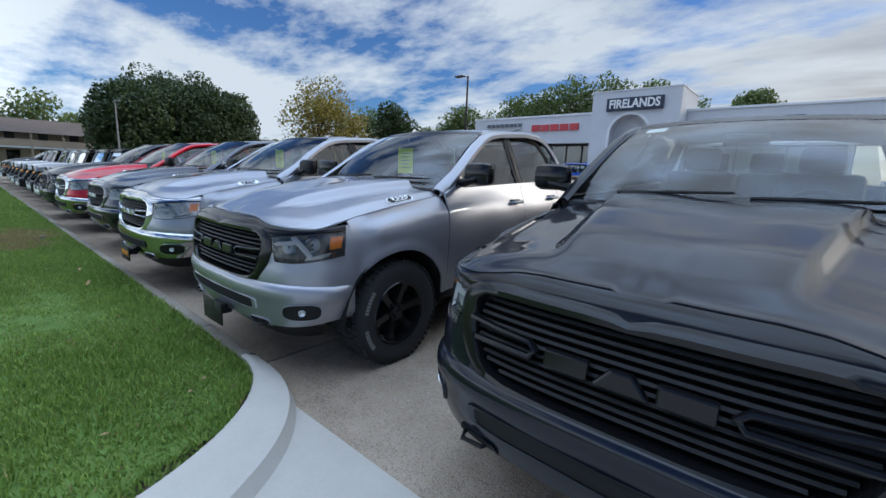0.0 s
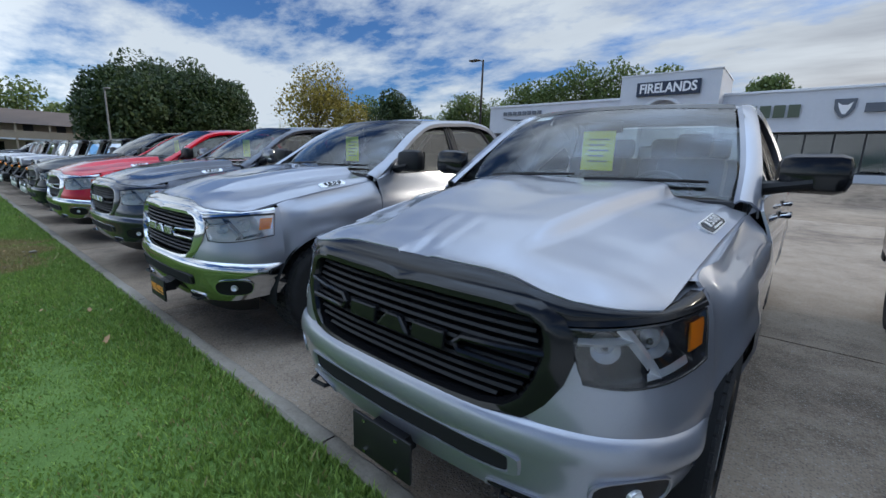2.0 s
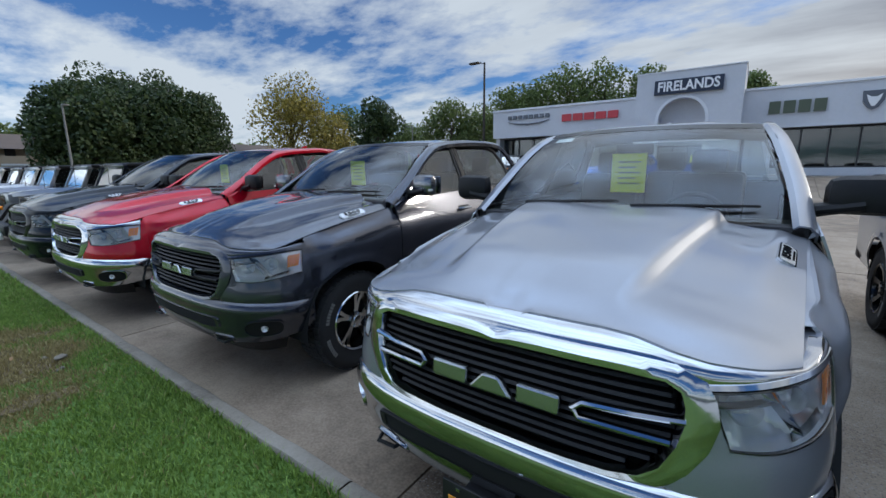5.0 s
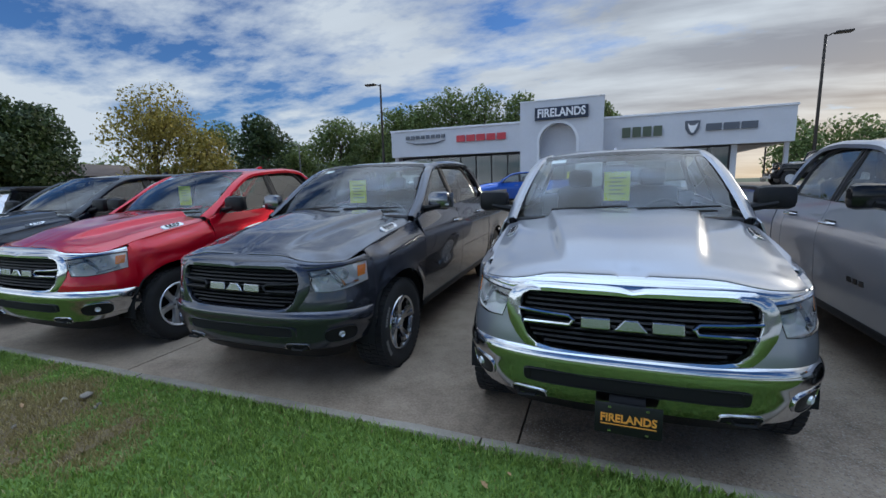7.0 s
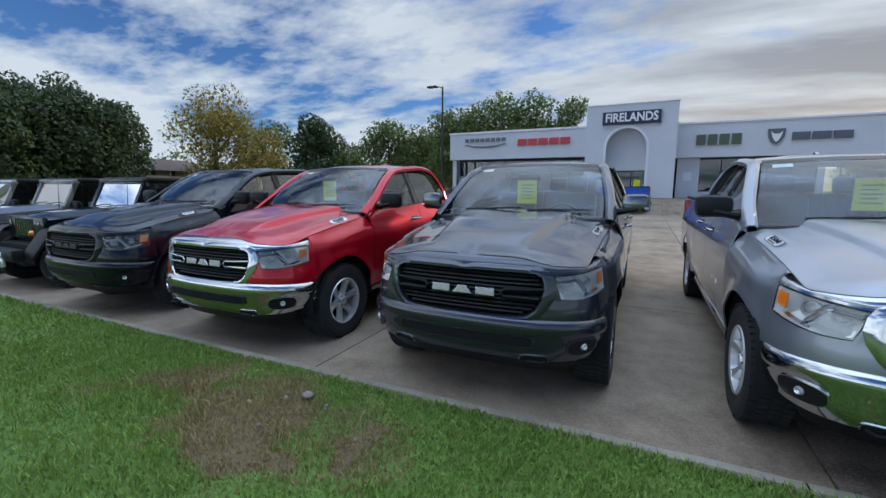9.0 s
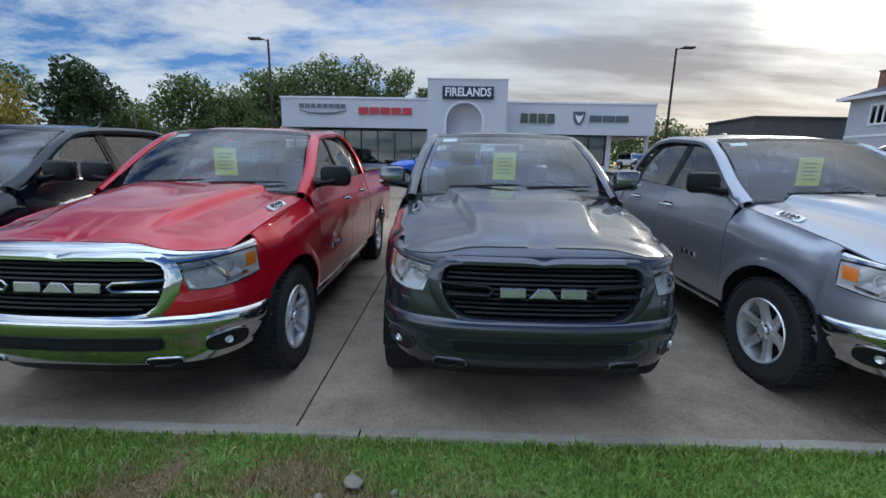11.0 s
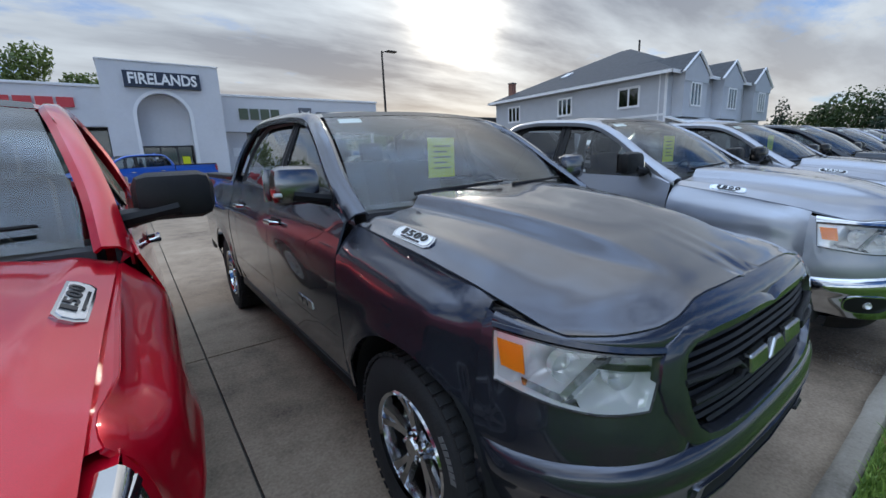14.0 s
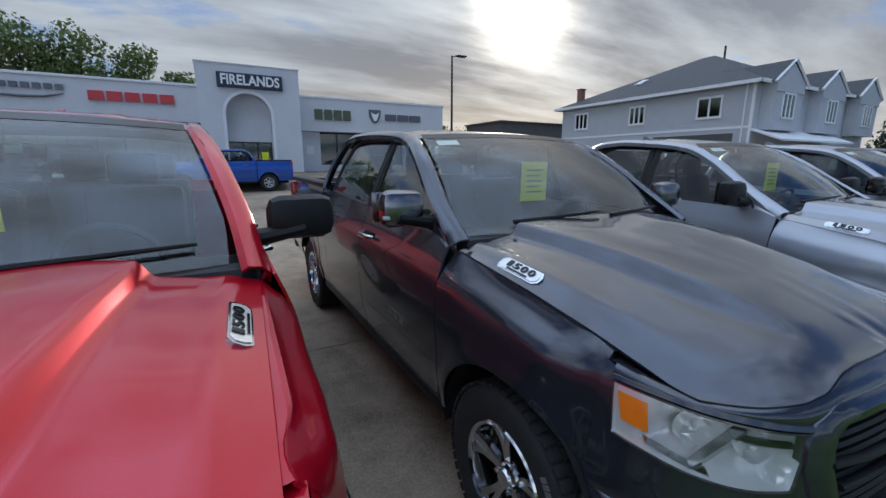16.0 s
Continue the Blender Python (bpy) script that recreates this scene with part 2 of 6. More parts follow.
M_WHITE = material("white_letter", 0.5, color=(0.82, 0.82, 0.82))
M_RED_SIGN = material("red_letter", 0.5, color=(0.55, 0.05, 0.06))
M_GREY_SIGN = material("grey_letter", 0.45, 0.4, color=(0.13, 0.14, 0.16))
M_GREEN_SIGN = material("olive_letter", 0.5, color=(0.09, 0.11, 0.07))
M_MULLION = material("dark_mullion", 0.45, 0.3, color=(0.04, 0.04, 0.045))
# near-black colour holds the dimness of unlit rooms behind glass
M_ROOM_SHADE = material("shaded_room", 0.9, color=(0.035, 0.032, 0.03), vary=0.3, scale=1.0)
M_ROOF = material("shingles", 0.9, color=(0.075, 0.078, 0.085), vary=0.3, scale=2.5, bump=0.7, bump_scale=12)
M_SIDING = material("grey_siding", 0.75, color=(0.44, 0.46, 0.50), vary=0.06, scale=1.5)
M_BRICK = material("red_brick", 0.9, color=(0.25, 0.12, 0.09), vary=0.35, scale=6, bump=0.5, bump_scale=30)
M_BROWN_ROOF = material("brown_roof", 0.9, color=(0.13, 0.095, 0.075), vary=0.2, scale=0.6)
M_BEIGE = material("beige_wall", 0.85, color=(0.48, 0.38, 0.28), vary=0.1, scale=0.8)
# dark cladding, and the painted shade of the carport
M_DARK_CLAD_SHADE = material("dark_cladding_and_shade", 0.85, color=(0.09, 0.085, 0.085), vary=0.2, scale=1.2)
M_BARK = material("bark", 0.95, color=(0.10, 0.075, 0.055), vary=0.4, scale=4, bump=0.8, bump_scale=12)
M_LEAF_DARK = leaf_material("dark_leaves", (0.018, 0.040, 0.013), (0.068, 0.105, 0.03))
M_LEAF_MID = leaf_material("green_leaves", (0.055, 0.092, 0.024), (0.185, 0.24, 0.07))
M_LEAF_YELLOW = leaf_material("autumn_leaves", (0.13, 0.115, 0.018), (0.42, 0.33, 0.07))
M_NEEDLE = leaf_material("spruce_needles", (0.010, 0.025, 0.016), (0.035, 0.06, 0.035))
M_POLE = material("bronze_pole", 0.5, 0.5, color=(0.05, 0.042, 0.035), vary=0.2, scale=3)
M_STEEL = material("galvanised_pole", 0.6, 0.4, color=(0.22, 0.22, 0.22), vary=0.2, scale=3)
M_SHOP_GLASS = glass("shop_glass", (0.55, 0.6, 0.62), tint=0.8)

# vehicles
M_CHROME = material("chrome", 0.09, 1.0, color=(0.55, 0.56, 0.58))
M_DARK_CHROME = material("dark_chrome", 0.22, 1.0, color=(0.22, 0.225, 0.24))
M_EMBLEM = material("emblem_metal", 0.24, 1.0, color=(0.42, 0.43, 0.44))
M_SATIN = material("satin_silver", 0.36, 0.8, color=(0.70, 0.71, 0.72))
M_BLACK = material("black_plastic", 0.45, color=(0.012, 0.012, 0.013), vary=0.3, scale=12, bump=0.15, bump_scale=400, spec=0.25)
M_GLOSS = material("gloss_black", 0.14, color=(0.008, 0.008, 0.009), spec=0.38)
M_LINER = material("wheel_liner", 0.95, color=(0.006, 0.006, 0.006), vary=0.3, scale=10)
M_TYRE = material("tyre_rubber", 0.85, color=(0.017, 0.017, 0.018), vary=0.3, scale=15, bump=0.3, bump_scale=90)
M_AMBER = material("amber_lens", 0.15, color=(0.95, 0.29, 0.02), coat=0.6)
M_REDLENS = material("red_lens", 0.15, color=(0.35, 0.01, 0.01), coat=1.0)
M_LAMP_SILVER = material("lamp_reflector", 0.20, 0.55, color=(0.86, 0.87, 0.88))
M_LAMP_DARK = material("lamp_bezel", 0.25, color=(0.02, 0.02, 0.022), coat=1.0)
M_LAMP_GREY = material("lamp_bezel_pale", 0.16, 0.45, color=(0.93, 0.94, 0.95))
M_CABIN = material("cabin_trim", 0.8, color=(0.03, 0.03, 0.033), vary=0.2, scale=10)
M_SEAT = material("seat_cloth", 0.9, color=(0.04, 0.041, 0.045), vary=0.3, scale=30)
M_TAG = material("yellow_tag", 0.6, color=(0.74, 0.80, 0.02), vary=0.05, scale=6)
M_INK = material("tag_ink", 0.7, color=(0.25, 0.30, 0.03))
M_PAPER = material("white_sticker", 0.6, color=(0.75, 0.76, 0.78))
M_PLATE = material("black_plate", 0.5, color=(0.006, 0.006, 0.007))
M_GOLD = material("plate_lettering", 0.5, color=(0.85, 0.36, 0.06))
M_WIND = glass("windscreen_glass", (0.82, 0.92, 0.88), tint=0.94, film=0.006)
M_SIDEGLASS = glass("door_glass", (0.70, 0.76, 0.75), tint=0.80, film=0.006)
M_LENS = glass("lamp_cover", (1, 1, 1), tint=0.96)
P_SILVER = car_paint("silver_paint", (0.33, 0.34, 0.378), 0.62, 0.36)
P_BILLET = car_paint("billet_silver_paint", (0.31, 0.323, 0.36), 0.62, 0.36)
P_GREY = car_paint("granite_grey_paint", (0.050, 0.054, 0.070), 0.68, 0.24)
P_BLACK = car_paint("black_paint", (0.004, 0.006, 0.012), 0.0, 0.3, 0.05, 0.8)
P_RED = car_paint("red_paint", (0.50, 0.002, 0.016), 0.35, 0.28, 0.1)
P_BLUE = car_paint("blue_paint", (0.015, 0.09, 0.42), 0.4, 0.3)
P_WHITE = car_paint("white_paint", (0.72, 0.73, 0.74), 0.0, 0.35)
P_PALE = car_paint("pale_blue_paint", (0.50, 0.56, 0.62), 0.3, 0.35)


# ---- mesh tools ----
def part(name, bm, mat, parent=None, label="", smooth=True, shadow=True):
    me = bpy.data.meshes.new(name)
    bmesh.ops.recalc_face_normals(bm, faces=bm.faces)
    for f in bm.faces:
        f.smooth = smooth
    bm.to_mesh(me)
    bm.free()
    if smooth:
        me.set_sharp_from_angle(angle=radians(38))
    me.materials.append(mat)
    ob = new(name, me)
    ob.parent = parent
    if not shadow:
        ob.visible_shadow = False
    return tagged(ob, label)


def thing(name, label, category, group="", at=None, kind=""):
    ob = new(name)
    ob.empty_display_size = 0.2
    if at is not None:
        ob.matrix_basis = at
    return tagged(ob, label, category, group, kind)


def box(bm, x0, x1, y0, y1, z0, z1, bevel=0.0):
    r = bmesh.ops.create_cube(bm, size=1.0)
    m = Matrix.Translation(((x0 + x1) / 2, (y0 + y1) / 2, (z0 + z1) / 2)) @ Matrix.Diagonal((abs(x1 - x0), abs(y1 - y0), abs(z1 - z0), 1))
    bmesh.ops.transform(bm, matrix=m, verts=r["verts"])
    if bevel:
        es = {e for v in r["verts"] for e in v.link_edges}
        bmesh.ops.bevel(bm, geom=list(es), offset=bevel, segments=2, affect="EDGES", profile=0.5)
    return bm


def boxed(*a, bevel=0.0):
    return box(bmesh.new(), *a, bevel=bevel)


def grid(bm, fn, nu, nv, mirror=False, flip=False):
    """A sheet: fn(u, v) with u and v from 0 to 1 gives its points."""
    rows = [[bm.verts.new(fn(i / nu, j / nv)) for j in range(nv + 1)] for i in range(nu + 1)]
    for i in range(nu):
        for j in range(nv):
            bm.faces.new((rows[i][j], rows[i + 1][j], rows[i + 1][j + 1], rows[i][j + 1]))
    return bm


def sheet(fn, nu, nv):
    return grid(bmesh.new(), fn, nu, nv)


def thicken(bm, d):
    bmesh.ops.recalc_face_normals(bm, faces=bm.faces)
    bmesh.ops.solidify(bm, geom=list(bm.faces), thickness=d)
    return bm


def prism(bm, pts, axis, a, b):
    """An outline of 2D points, drawn out along an axis from a to b."""
    def p(u, v, w):
        return {"x": (w, u, v), "y": (u, w, v), "z": (u, v, w)}[axis]
    lo = [bm.verts.new(p(u, v, a)) for u, v in pts]
    hi = [bm.verts.new(p(u, v, b)) for u, v in pts]
    bm.faces.new(lo)
    bm.faces.new(hi[::-1])
    n = len(pts)
    for i in range(n):
        bm.faces.new((lo[i], hi[i], hi[(i + 1) % n], lo[(i + 1) % n]))
    return bm


def tube(bm, pts, radii, sides=8, flat=1.0):
    """A round bar along points, with a radius for each."""
    pts = [Vector(p) for p in pts]
    if isinstance(radii, (int, float)):
        radii = [radii] * len(pts)
    rings = []
    side = None
    for i, p in enumerate(pts):
        d = (pts[min(i + 1, len(pts) - 1)] - pts[max(i - 1, 0)]).normalized()
        if side is None:
            side = d.cross(Vector((0, 0, 1)) if abs(d.z) < 0.9 else Vector((1, 0, 0))).normalized()
        side = (side - d * side.dot(d)).normalized()
        up = d.cross(side)
        rings.append([bm.verts.new(p + (side * math.cos(a) + up * math.sin(a) * flat) * radii[i]) for a in (2 * math.pi * k / sides for k in range(sides))])
    for a, b in zip(rings, rings[1:]):
        for k in range(sides):
            bm.faces.new((a[k], a[(k + 1) % sides], b[(k + 1) % sides], b[k]))
    bm.faces.new(rings[0][::-1])
    bm.faces.new(rings[-1])
    return bm


def lathe(bm, profile, sides, axis="x"):
    """A profile of (along, radius) turned about the axis."""
    rings = []
    for w, r in profile:
        ring = []
        for k in range(sides):
            a = 2 * math.pi * k / sides
            c, s = r * math.cos(a), r * math.sin(a)
            ring.append(bm.verts.new({"x": (w, c, s), "y": (c, w, s), "z": (c, s, w)}[axis]))
        rings.append(ring)
    for a, b in zip(rings, rings[1:]):
        for k in range(sides):
            bm.faces.new((a[k], a[(k + 1) % sides], b[(k + 1) % sides], b[k]))
    return bm, rings


def curve(pts):
    """A smooth curve through points: f(0..1), by even steps between them."""
    pts = [Vector(p) for p in pts]

    def f(t):
        s = max(0.0, min(1.0, t)) * (len(pts) - 1)
        i = min(int(s), len(pts) - 2)
        k = s - i
        p0, p1, p2, p3 = pts[max(i - 1, 0)], pts[i], pts[i + 1], pts[min(i + 2, len(pts) - 1)]
        return 0.5 * (2 * p1 + (p2 - p0) * k + (2 * p0 - 5 * p1 + 4 * p2 - p3) * k * k + (3 * p1 - p0 - 3 * p2 + p3) * k ** 3)
    return f


def table(*pairs):
    """Straight lines between (x, y) pairs, eased."""
    xs, ys = [p[0] for p in pairs], [p[1] for p in pairs]

    def f(x):
        if x <= xs[0]:
            return ys[0]
        for a, b, c, d in zip(xs, xs[1:], ys, ys[1:]):
            if x <= b:
                return c + (d - c) * (x - a) / (b - a)
        return ys[-1]
    return f


def step(a, b, x):
    t = max(0.0, min(1.0, (x - a) / (b - a)))
    return t * t * (3 - 2 * t)


def text_mesh(words, height, depth, bold=0.0):
    """Words as a mesh in the x-z plane, facing -y, centred."""
    c = bpy.data.curves.new("words", "FONT")
    c.body, c.size, c.extrude, c.offset, c.align_x, c.align_y = words, height / 0.72, depth / 2, bold, "CENTER", "CENTER"
    c.resolution_u = 3
    o = bpy.data.objects.new("words", c)
    me = bpy.data.meshes.new_from_object(o)
    bm = bmesh.new()
    bm.from_mesh(me)
    bpy.data.objects.remove(o)
    bpy.data.meshes.remove(me)
    bmesh.ops.transform(bm, matrix=Matrix.Rotation(radians(90), 4, "X"), verts=bm.verts)
    return bm


def move(bm, m):
    bmesh.ops.transform(bm, matrix=m, verts=bm.verts)
    return bm


def fit_width(bm, w):
    xs = [v.co.x for v in bm.verts]
    k = w / (max(xs) - min(xs))
    for v in bm.verts:
        v.co.x *= k
    return bm


# ---- ground ----
def rise(y):
    """The lot climbs from the kerb to the showroom."""
    if y < 2:
        return 0.0
    if y < 8:
        return 0.015 * (y - 2)
    if y < 23:
        return 0.09 + 0.02 * (y - 8)
    return 0.39 + min(0.25 * (y - 23), 0.77)


def make_ground():
    ys = [-900, -200, -40, 0, 2, 4, 8, 12, 16, 20, 23, 26.08, 27, 60, 200, 2000]
    xs = [-2000, -300, -120, -60, -20, 0, 20, 60, 300, 2000]
    bm = bmesh.new()
    rows = [[bm.verts.new((x, y, rise(y) - 0.06)) for y in ys] for x in xs]
    for a, b in zip(rows, rows[1:]):
        for j in range(len(ys) - 1):
            bm.faces.new((a[j], b[j], b[j + 1], a[j + 1]))
    tagged(part("ground", bm, M_FIELD), "green and brown open ground around the lot", "ground", kind="structure")


make_ground()
KERB_Y = 1.40
SLAB = 3.68
JOINT_X = -11.635


def lawn_edge(x):
    """How far the lawn reaches towards the lot: straight, then round the corner at the drive."""
    if x < -4.3:
        return KERB_Y - 0.03
    return KERB_Y - 0.03 - 1.55 * (1 - math.sqrt(max(0.0, 1 - ((x + 4.3) / 1.15) ** 2)))


def bare(x, y):
    d = math.hypot((x + 11.32) / 1.25, (y - 0.72) / 0.58) + 0.75 * (noise.noise((x * 1.7, y * 1.7, 3)) + 0.5 * noise.noise((x * 5, y * 5, 1)))
    return max(0.0, 1 - d)


def make_lawn():
    bm = bmesh.new()
    n = 150

    def p(u, v):
        x = -60 + u * 56.85 if u < 0.6 else -25.89 + (u - 0.6) / 0.4 * 22.74
        top = lawn_edge(x)
        y = -9 + (top + 9) * (1 - (1 - v) ** 2)
        z = 0.10 + 0.012 * noise.noise((x * 1.3, y * 1.3, 0)) - 0.02 * step(top - 0.12, top, y) - 0.02 * bare(x, y)
        return (x, y, z)
    grid(bm, p, n, 46)
    lawn = tagged(part("ground_lawn", bm, M_TURF), "mown green lawn beside the kerb with a worn patch", "lawn", kind="structure")
    # worn soil where the turf has died off
    bm = bmesh.new()

    def q(u, v):
        x, y = -13.0 + 2.6 * u, -0.3 + 1.55 * v
        return (x, y, 0.070 + 0.034 * min(1, bare(x, y) * 1.6) + 0.008 * noise.noise((x * 6, y * 6, 2)))
    grid(bm, q, 40, 24)
    tagged(part("ground_soil", bm, M_SOIL), "bare brown soil in the lawn", "soil", kind="structure")


make_lawn()


def make_grass():
    """Blades over the stretch of lawn beside the walk."""
    rnd = np.random.RandomState(4)
    verts, faces, dry_v, dry_f = [], [], [], []
    for k in range(170000):
        if k < 135000:
            x, y = rnd.uniform(-14.5, -3.2), KERB_Y - 0.03 - abs(rnd.normal(0, 1.25))
        else:
            x, y = rnd.uniform(-30, -14.5), KERB_Y - 0.03 - abs(rnd.normal(0, 1.2))
        if y > lawn_edge(x) - 0.01 or y < -4:
            continue
        b = bare(x, y)
        if rnd.rand() < b * 0.30:
            continue
        tall = 0.75 + 0.55 * noise.noise((x * 0.9, y * 0.9, 7)) + 0.25 * noise.noise((x * 4, y * 4, 2))
        h = rnd.uniform(0.035, 0.075) * tall
        if x < -14.5:
            h *= 1.3
        a = rnd.uniform(0, 2 * math.pi)
        w = rnd.uniform(0.003, 0.0065) * (1.8 if x < -14.5 else 1.0)
        lean = rnd.uniform(0.1, 0.9) * h
        la = rnd.uniform(0, 2 * math.pi)
        z = 0.088 + 0.012 * noise.noise((x * 1.3, y * 1.3, 0))
        cx, cy = math.cos(a) * w, math.sin(a) * w
        lx, ly = math.cos(la) * lean, math.sin(la) * lean
        dead = rnd.rand() < 0.025 + 2.2 * b + 0.10 * max(0, noise.noise((x * 0.8 + 9, y * 0.8, 4)))
        V, F = (dry_v, dry_f) if dead else (verts, faces)
        i = len(V)
        V += [(x - cx, y - cy, z), (x + cx, y + cy, z), (x + cx * 0.7 + lx * 0.4, y + cy * 0.7 + ly * 0.4, z + h * 0.65), (x - cx * 0.7 + lx * 0.4, y - cy * 0.7 + ly * 0.4, z + h * 0.65), (x + lx, y + ly, z + h)]
        F += [(i, i + 1, i + 2, i + 3), (i + 3, i + 2, i + 4)]
    for name, V, F, mat, label in (("grass", verts, faces, M_BLADE, "short green mown grass blades on the lawn"), ("dry_grass", dry_v, dry_f, M_STRAW, "dry straw-coloured grass blades in the lawn")):
        me = bpy.data.meshes.new(name)
        me.from_pydata(V, [], F)
        me.materials.append(mat)
        tagged(new(name, me), label, "grass", kind="stuff")


make_grass()


def make_kerb():
    """Kerb stones in a straight run; each length is cast on its own."""
    kerb = thing("kerb", "weathered grey concrete kerb between lawn and lot", "kerb", kind="structure")
    rnd = random.Random(2)
    x = -60.0
    while x < -4.4:
        L = min(3.05, -4.3 - x)
        bm = bmesh.new()
        n = 14

        def p(u, v, x=x, L=L):
            prof = [(-0.03, 0.0), (-0.025, 0.085), (-0.012, 0.10), (0.055, 0.10), (0.078, 0.085), (0.092, 0.0)]
            y, z = prof[round(v * 5)]
            xx = x + 0.006 + (L - 0.012) * u
            chip = 0.012 * noise.noise((xx * 3, z * 9, 5)) + 0.006 * noise.noise((xx * 13, z * 20, 1))
            return (xx, KERB_Y + y + chip, z + (chip * 0.5 if z > 0.05 else -0.05))
        grid(bm, p, n, 5)
        part("kerb_stone", bm, M_KERB, kerb)
        x += L
    # the rounded end at the drive, cast in pale concrete and flaring into the apron
    bm = bmesh.new()

    def c(u, v):
        x = -4.3 + 1.149 * u
        y = lawn_edge(x)
        a = math.asin(min(1, u)) if u < 1 else math.pi / 2
        nx, ny = math.sin(a), math.cos(a)
        w = (0.13 + 0.30 * step(0.0, 0.8, u))
        o = [0.0, 0.01, 0.25, 0.85, 1.0][round(v * 4)] * w
        z = [0.0, 0.105, 0.112, 0.075, -0.01][round(v * 4)]
        return (x + nx * o, y + ny * o * (1 - 0.45 * u), z)
    grid(bm, c, 40, 4)
    part("kerb_return", bm, M_APRON, kerb, "smooth pale concrete kerb return")
    bm = bmesh.new()

    def e(u, v):
        y = -0.18 - 7.0 * u
        o = [0.0, 0.01, 0.11, 0.36, 0.43][round(v * 4)]
        z = [0.0, 0.105, 0.112, 0.075, -0.01][round(v * 4)]
        return (-3.151 + o, y, z)
    grid(bm, e, 20, 4)
    part("kerb_return", bm, M_APRON, kerb, "smooth pale concrete kerb return")


make_kerb()


def make_paving():
    apron = bmesh.new()
    box(apron, -4.6, 6.0, -9.0, KERB_Y - 0.012, -0.06, 0.004, bevel=0.004)
    tagged(part("pavement_apron", apron, M_APRON), "smooth pale bluish concrete drive apron", "apron", kind="structure")
    road = boxed(-400, 400, -22, -9.2, -0.05, -0.02)
    tagged(part("road", road, material("asphalt", 0.9, color=(0.05, 0.05, 0.052), vary=0.2, scale=1.5, bump=0.5, bump_scale=80)), "grey asphalt road", "road", kind="structure")
    lot = thing("pavement", "worn grey-brown concrete slabs of the car lot", "pavement", kind="structure")
    under = bmesh.new()
    ys = [KERB_Y - 0.02, 4.95, 8.5, 12.2, 15.9, 19.6, 23.0, 26.08, 60.0]
    for y0, y1 in zip(ys, ys[1:]):
        vs = [under.verts.new((x, y, rise(y) - 0.025)) for x, y in ((-70, y0), (40, y0), (40, y1), (-70, y1))]
        under.faces.new(vs)
    part("joint_bed", under, M_JOINT, lot, "dark dirt in the slab joints")
    rnd = random.Random(5)
    for i in range(-13, 13):
        x0, x1 = JOINT_X + i * SLAB, JOINT_X + (i + 1) * SLAB
        for y0, y1 in zip(ys, ys[1:]):
            if y0 > 30:
                continue
            g = 0.007
            bm = bmesh.new()
            lift = rnd.uniform(-0.003, 0.003)
            corners = [(x0 + g, y0 + g), (x1 - g, y0 + g), (x1 - g, y1 - g), (x0 + g, y1 - g)]
            hi = [bm.verts.new((x, y, rise(y) + lift)) for x, y in corners]
            lo = [bm.verts.new((x, y, rise(y) - 0.03)) for x, y in corners]
            bm.faces.new(hi)
            for k in range(4):
                bm.faces.new((hi[k], lo[k], lo[(k + 1) % 4], hi[(k + 1) % 4]))
            part("slab", bm, M_AGGREGATE if x0 > -8.2 and y0 < 15 else M_CONCRETE, lot, smooth=False)


make_paving()


# ---- showroom ----
BASE = 1.18


def sign_blocks(name, label, x0, x1, z0, z1, y, count, mat, slant=0.0, gap=0.22):
    """A name in raised letters of which only the blocks are drawn."""
    s = thing(name, label, "sign")
    w = (x1 - x0) / count
    for i in range(count):
        a, b = x0 + i * w + w * gap / 2, x0 + (i + 1) * w - w * gap / 2
        bm = bmesh.new()
        k = slant * (z1 - z0)
        prism(bm, [(a, z0), (b, z0), (b + k, z1), (a + k, z1)], "y", y - 0.10, y)
        part("letter", bm, mat, s, smooth=False)
    return s


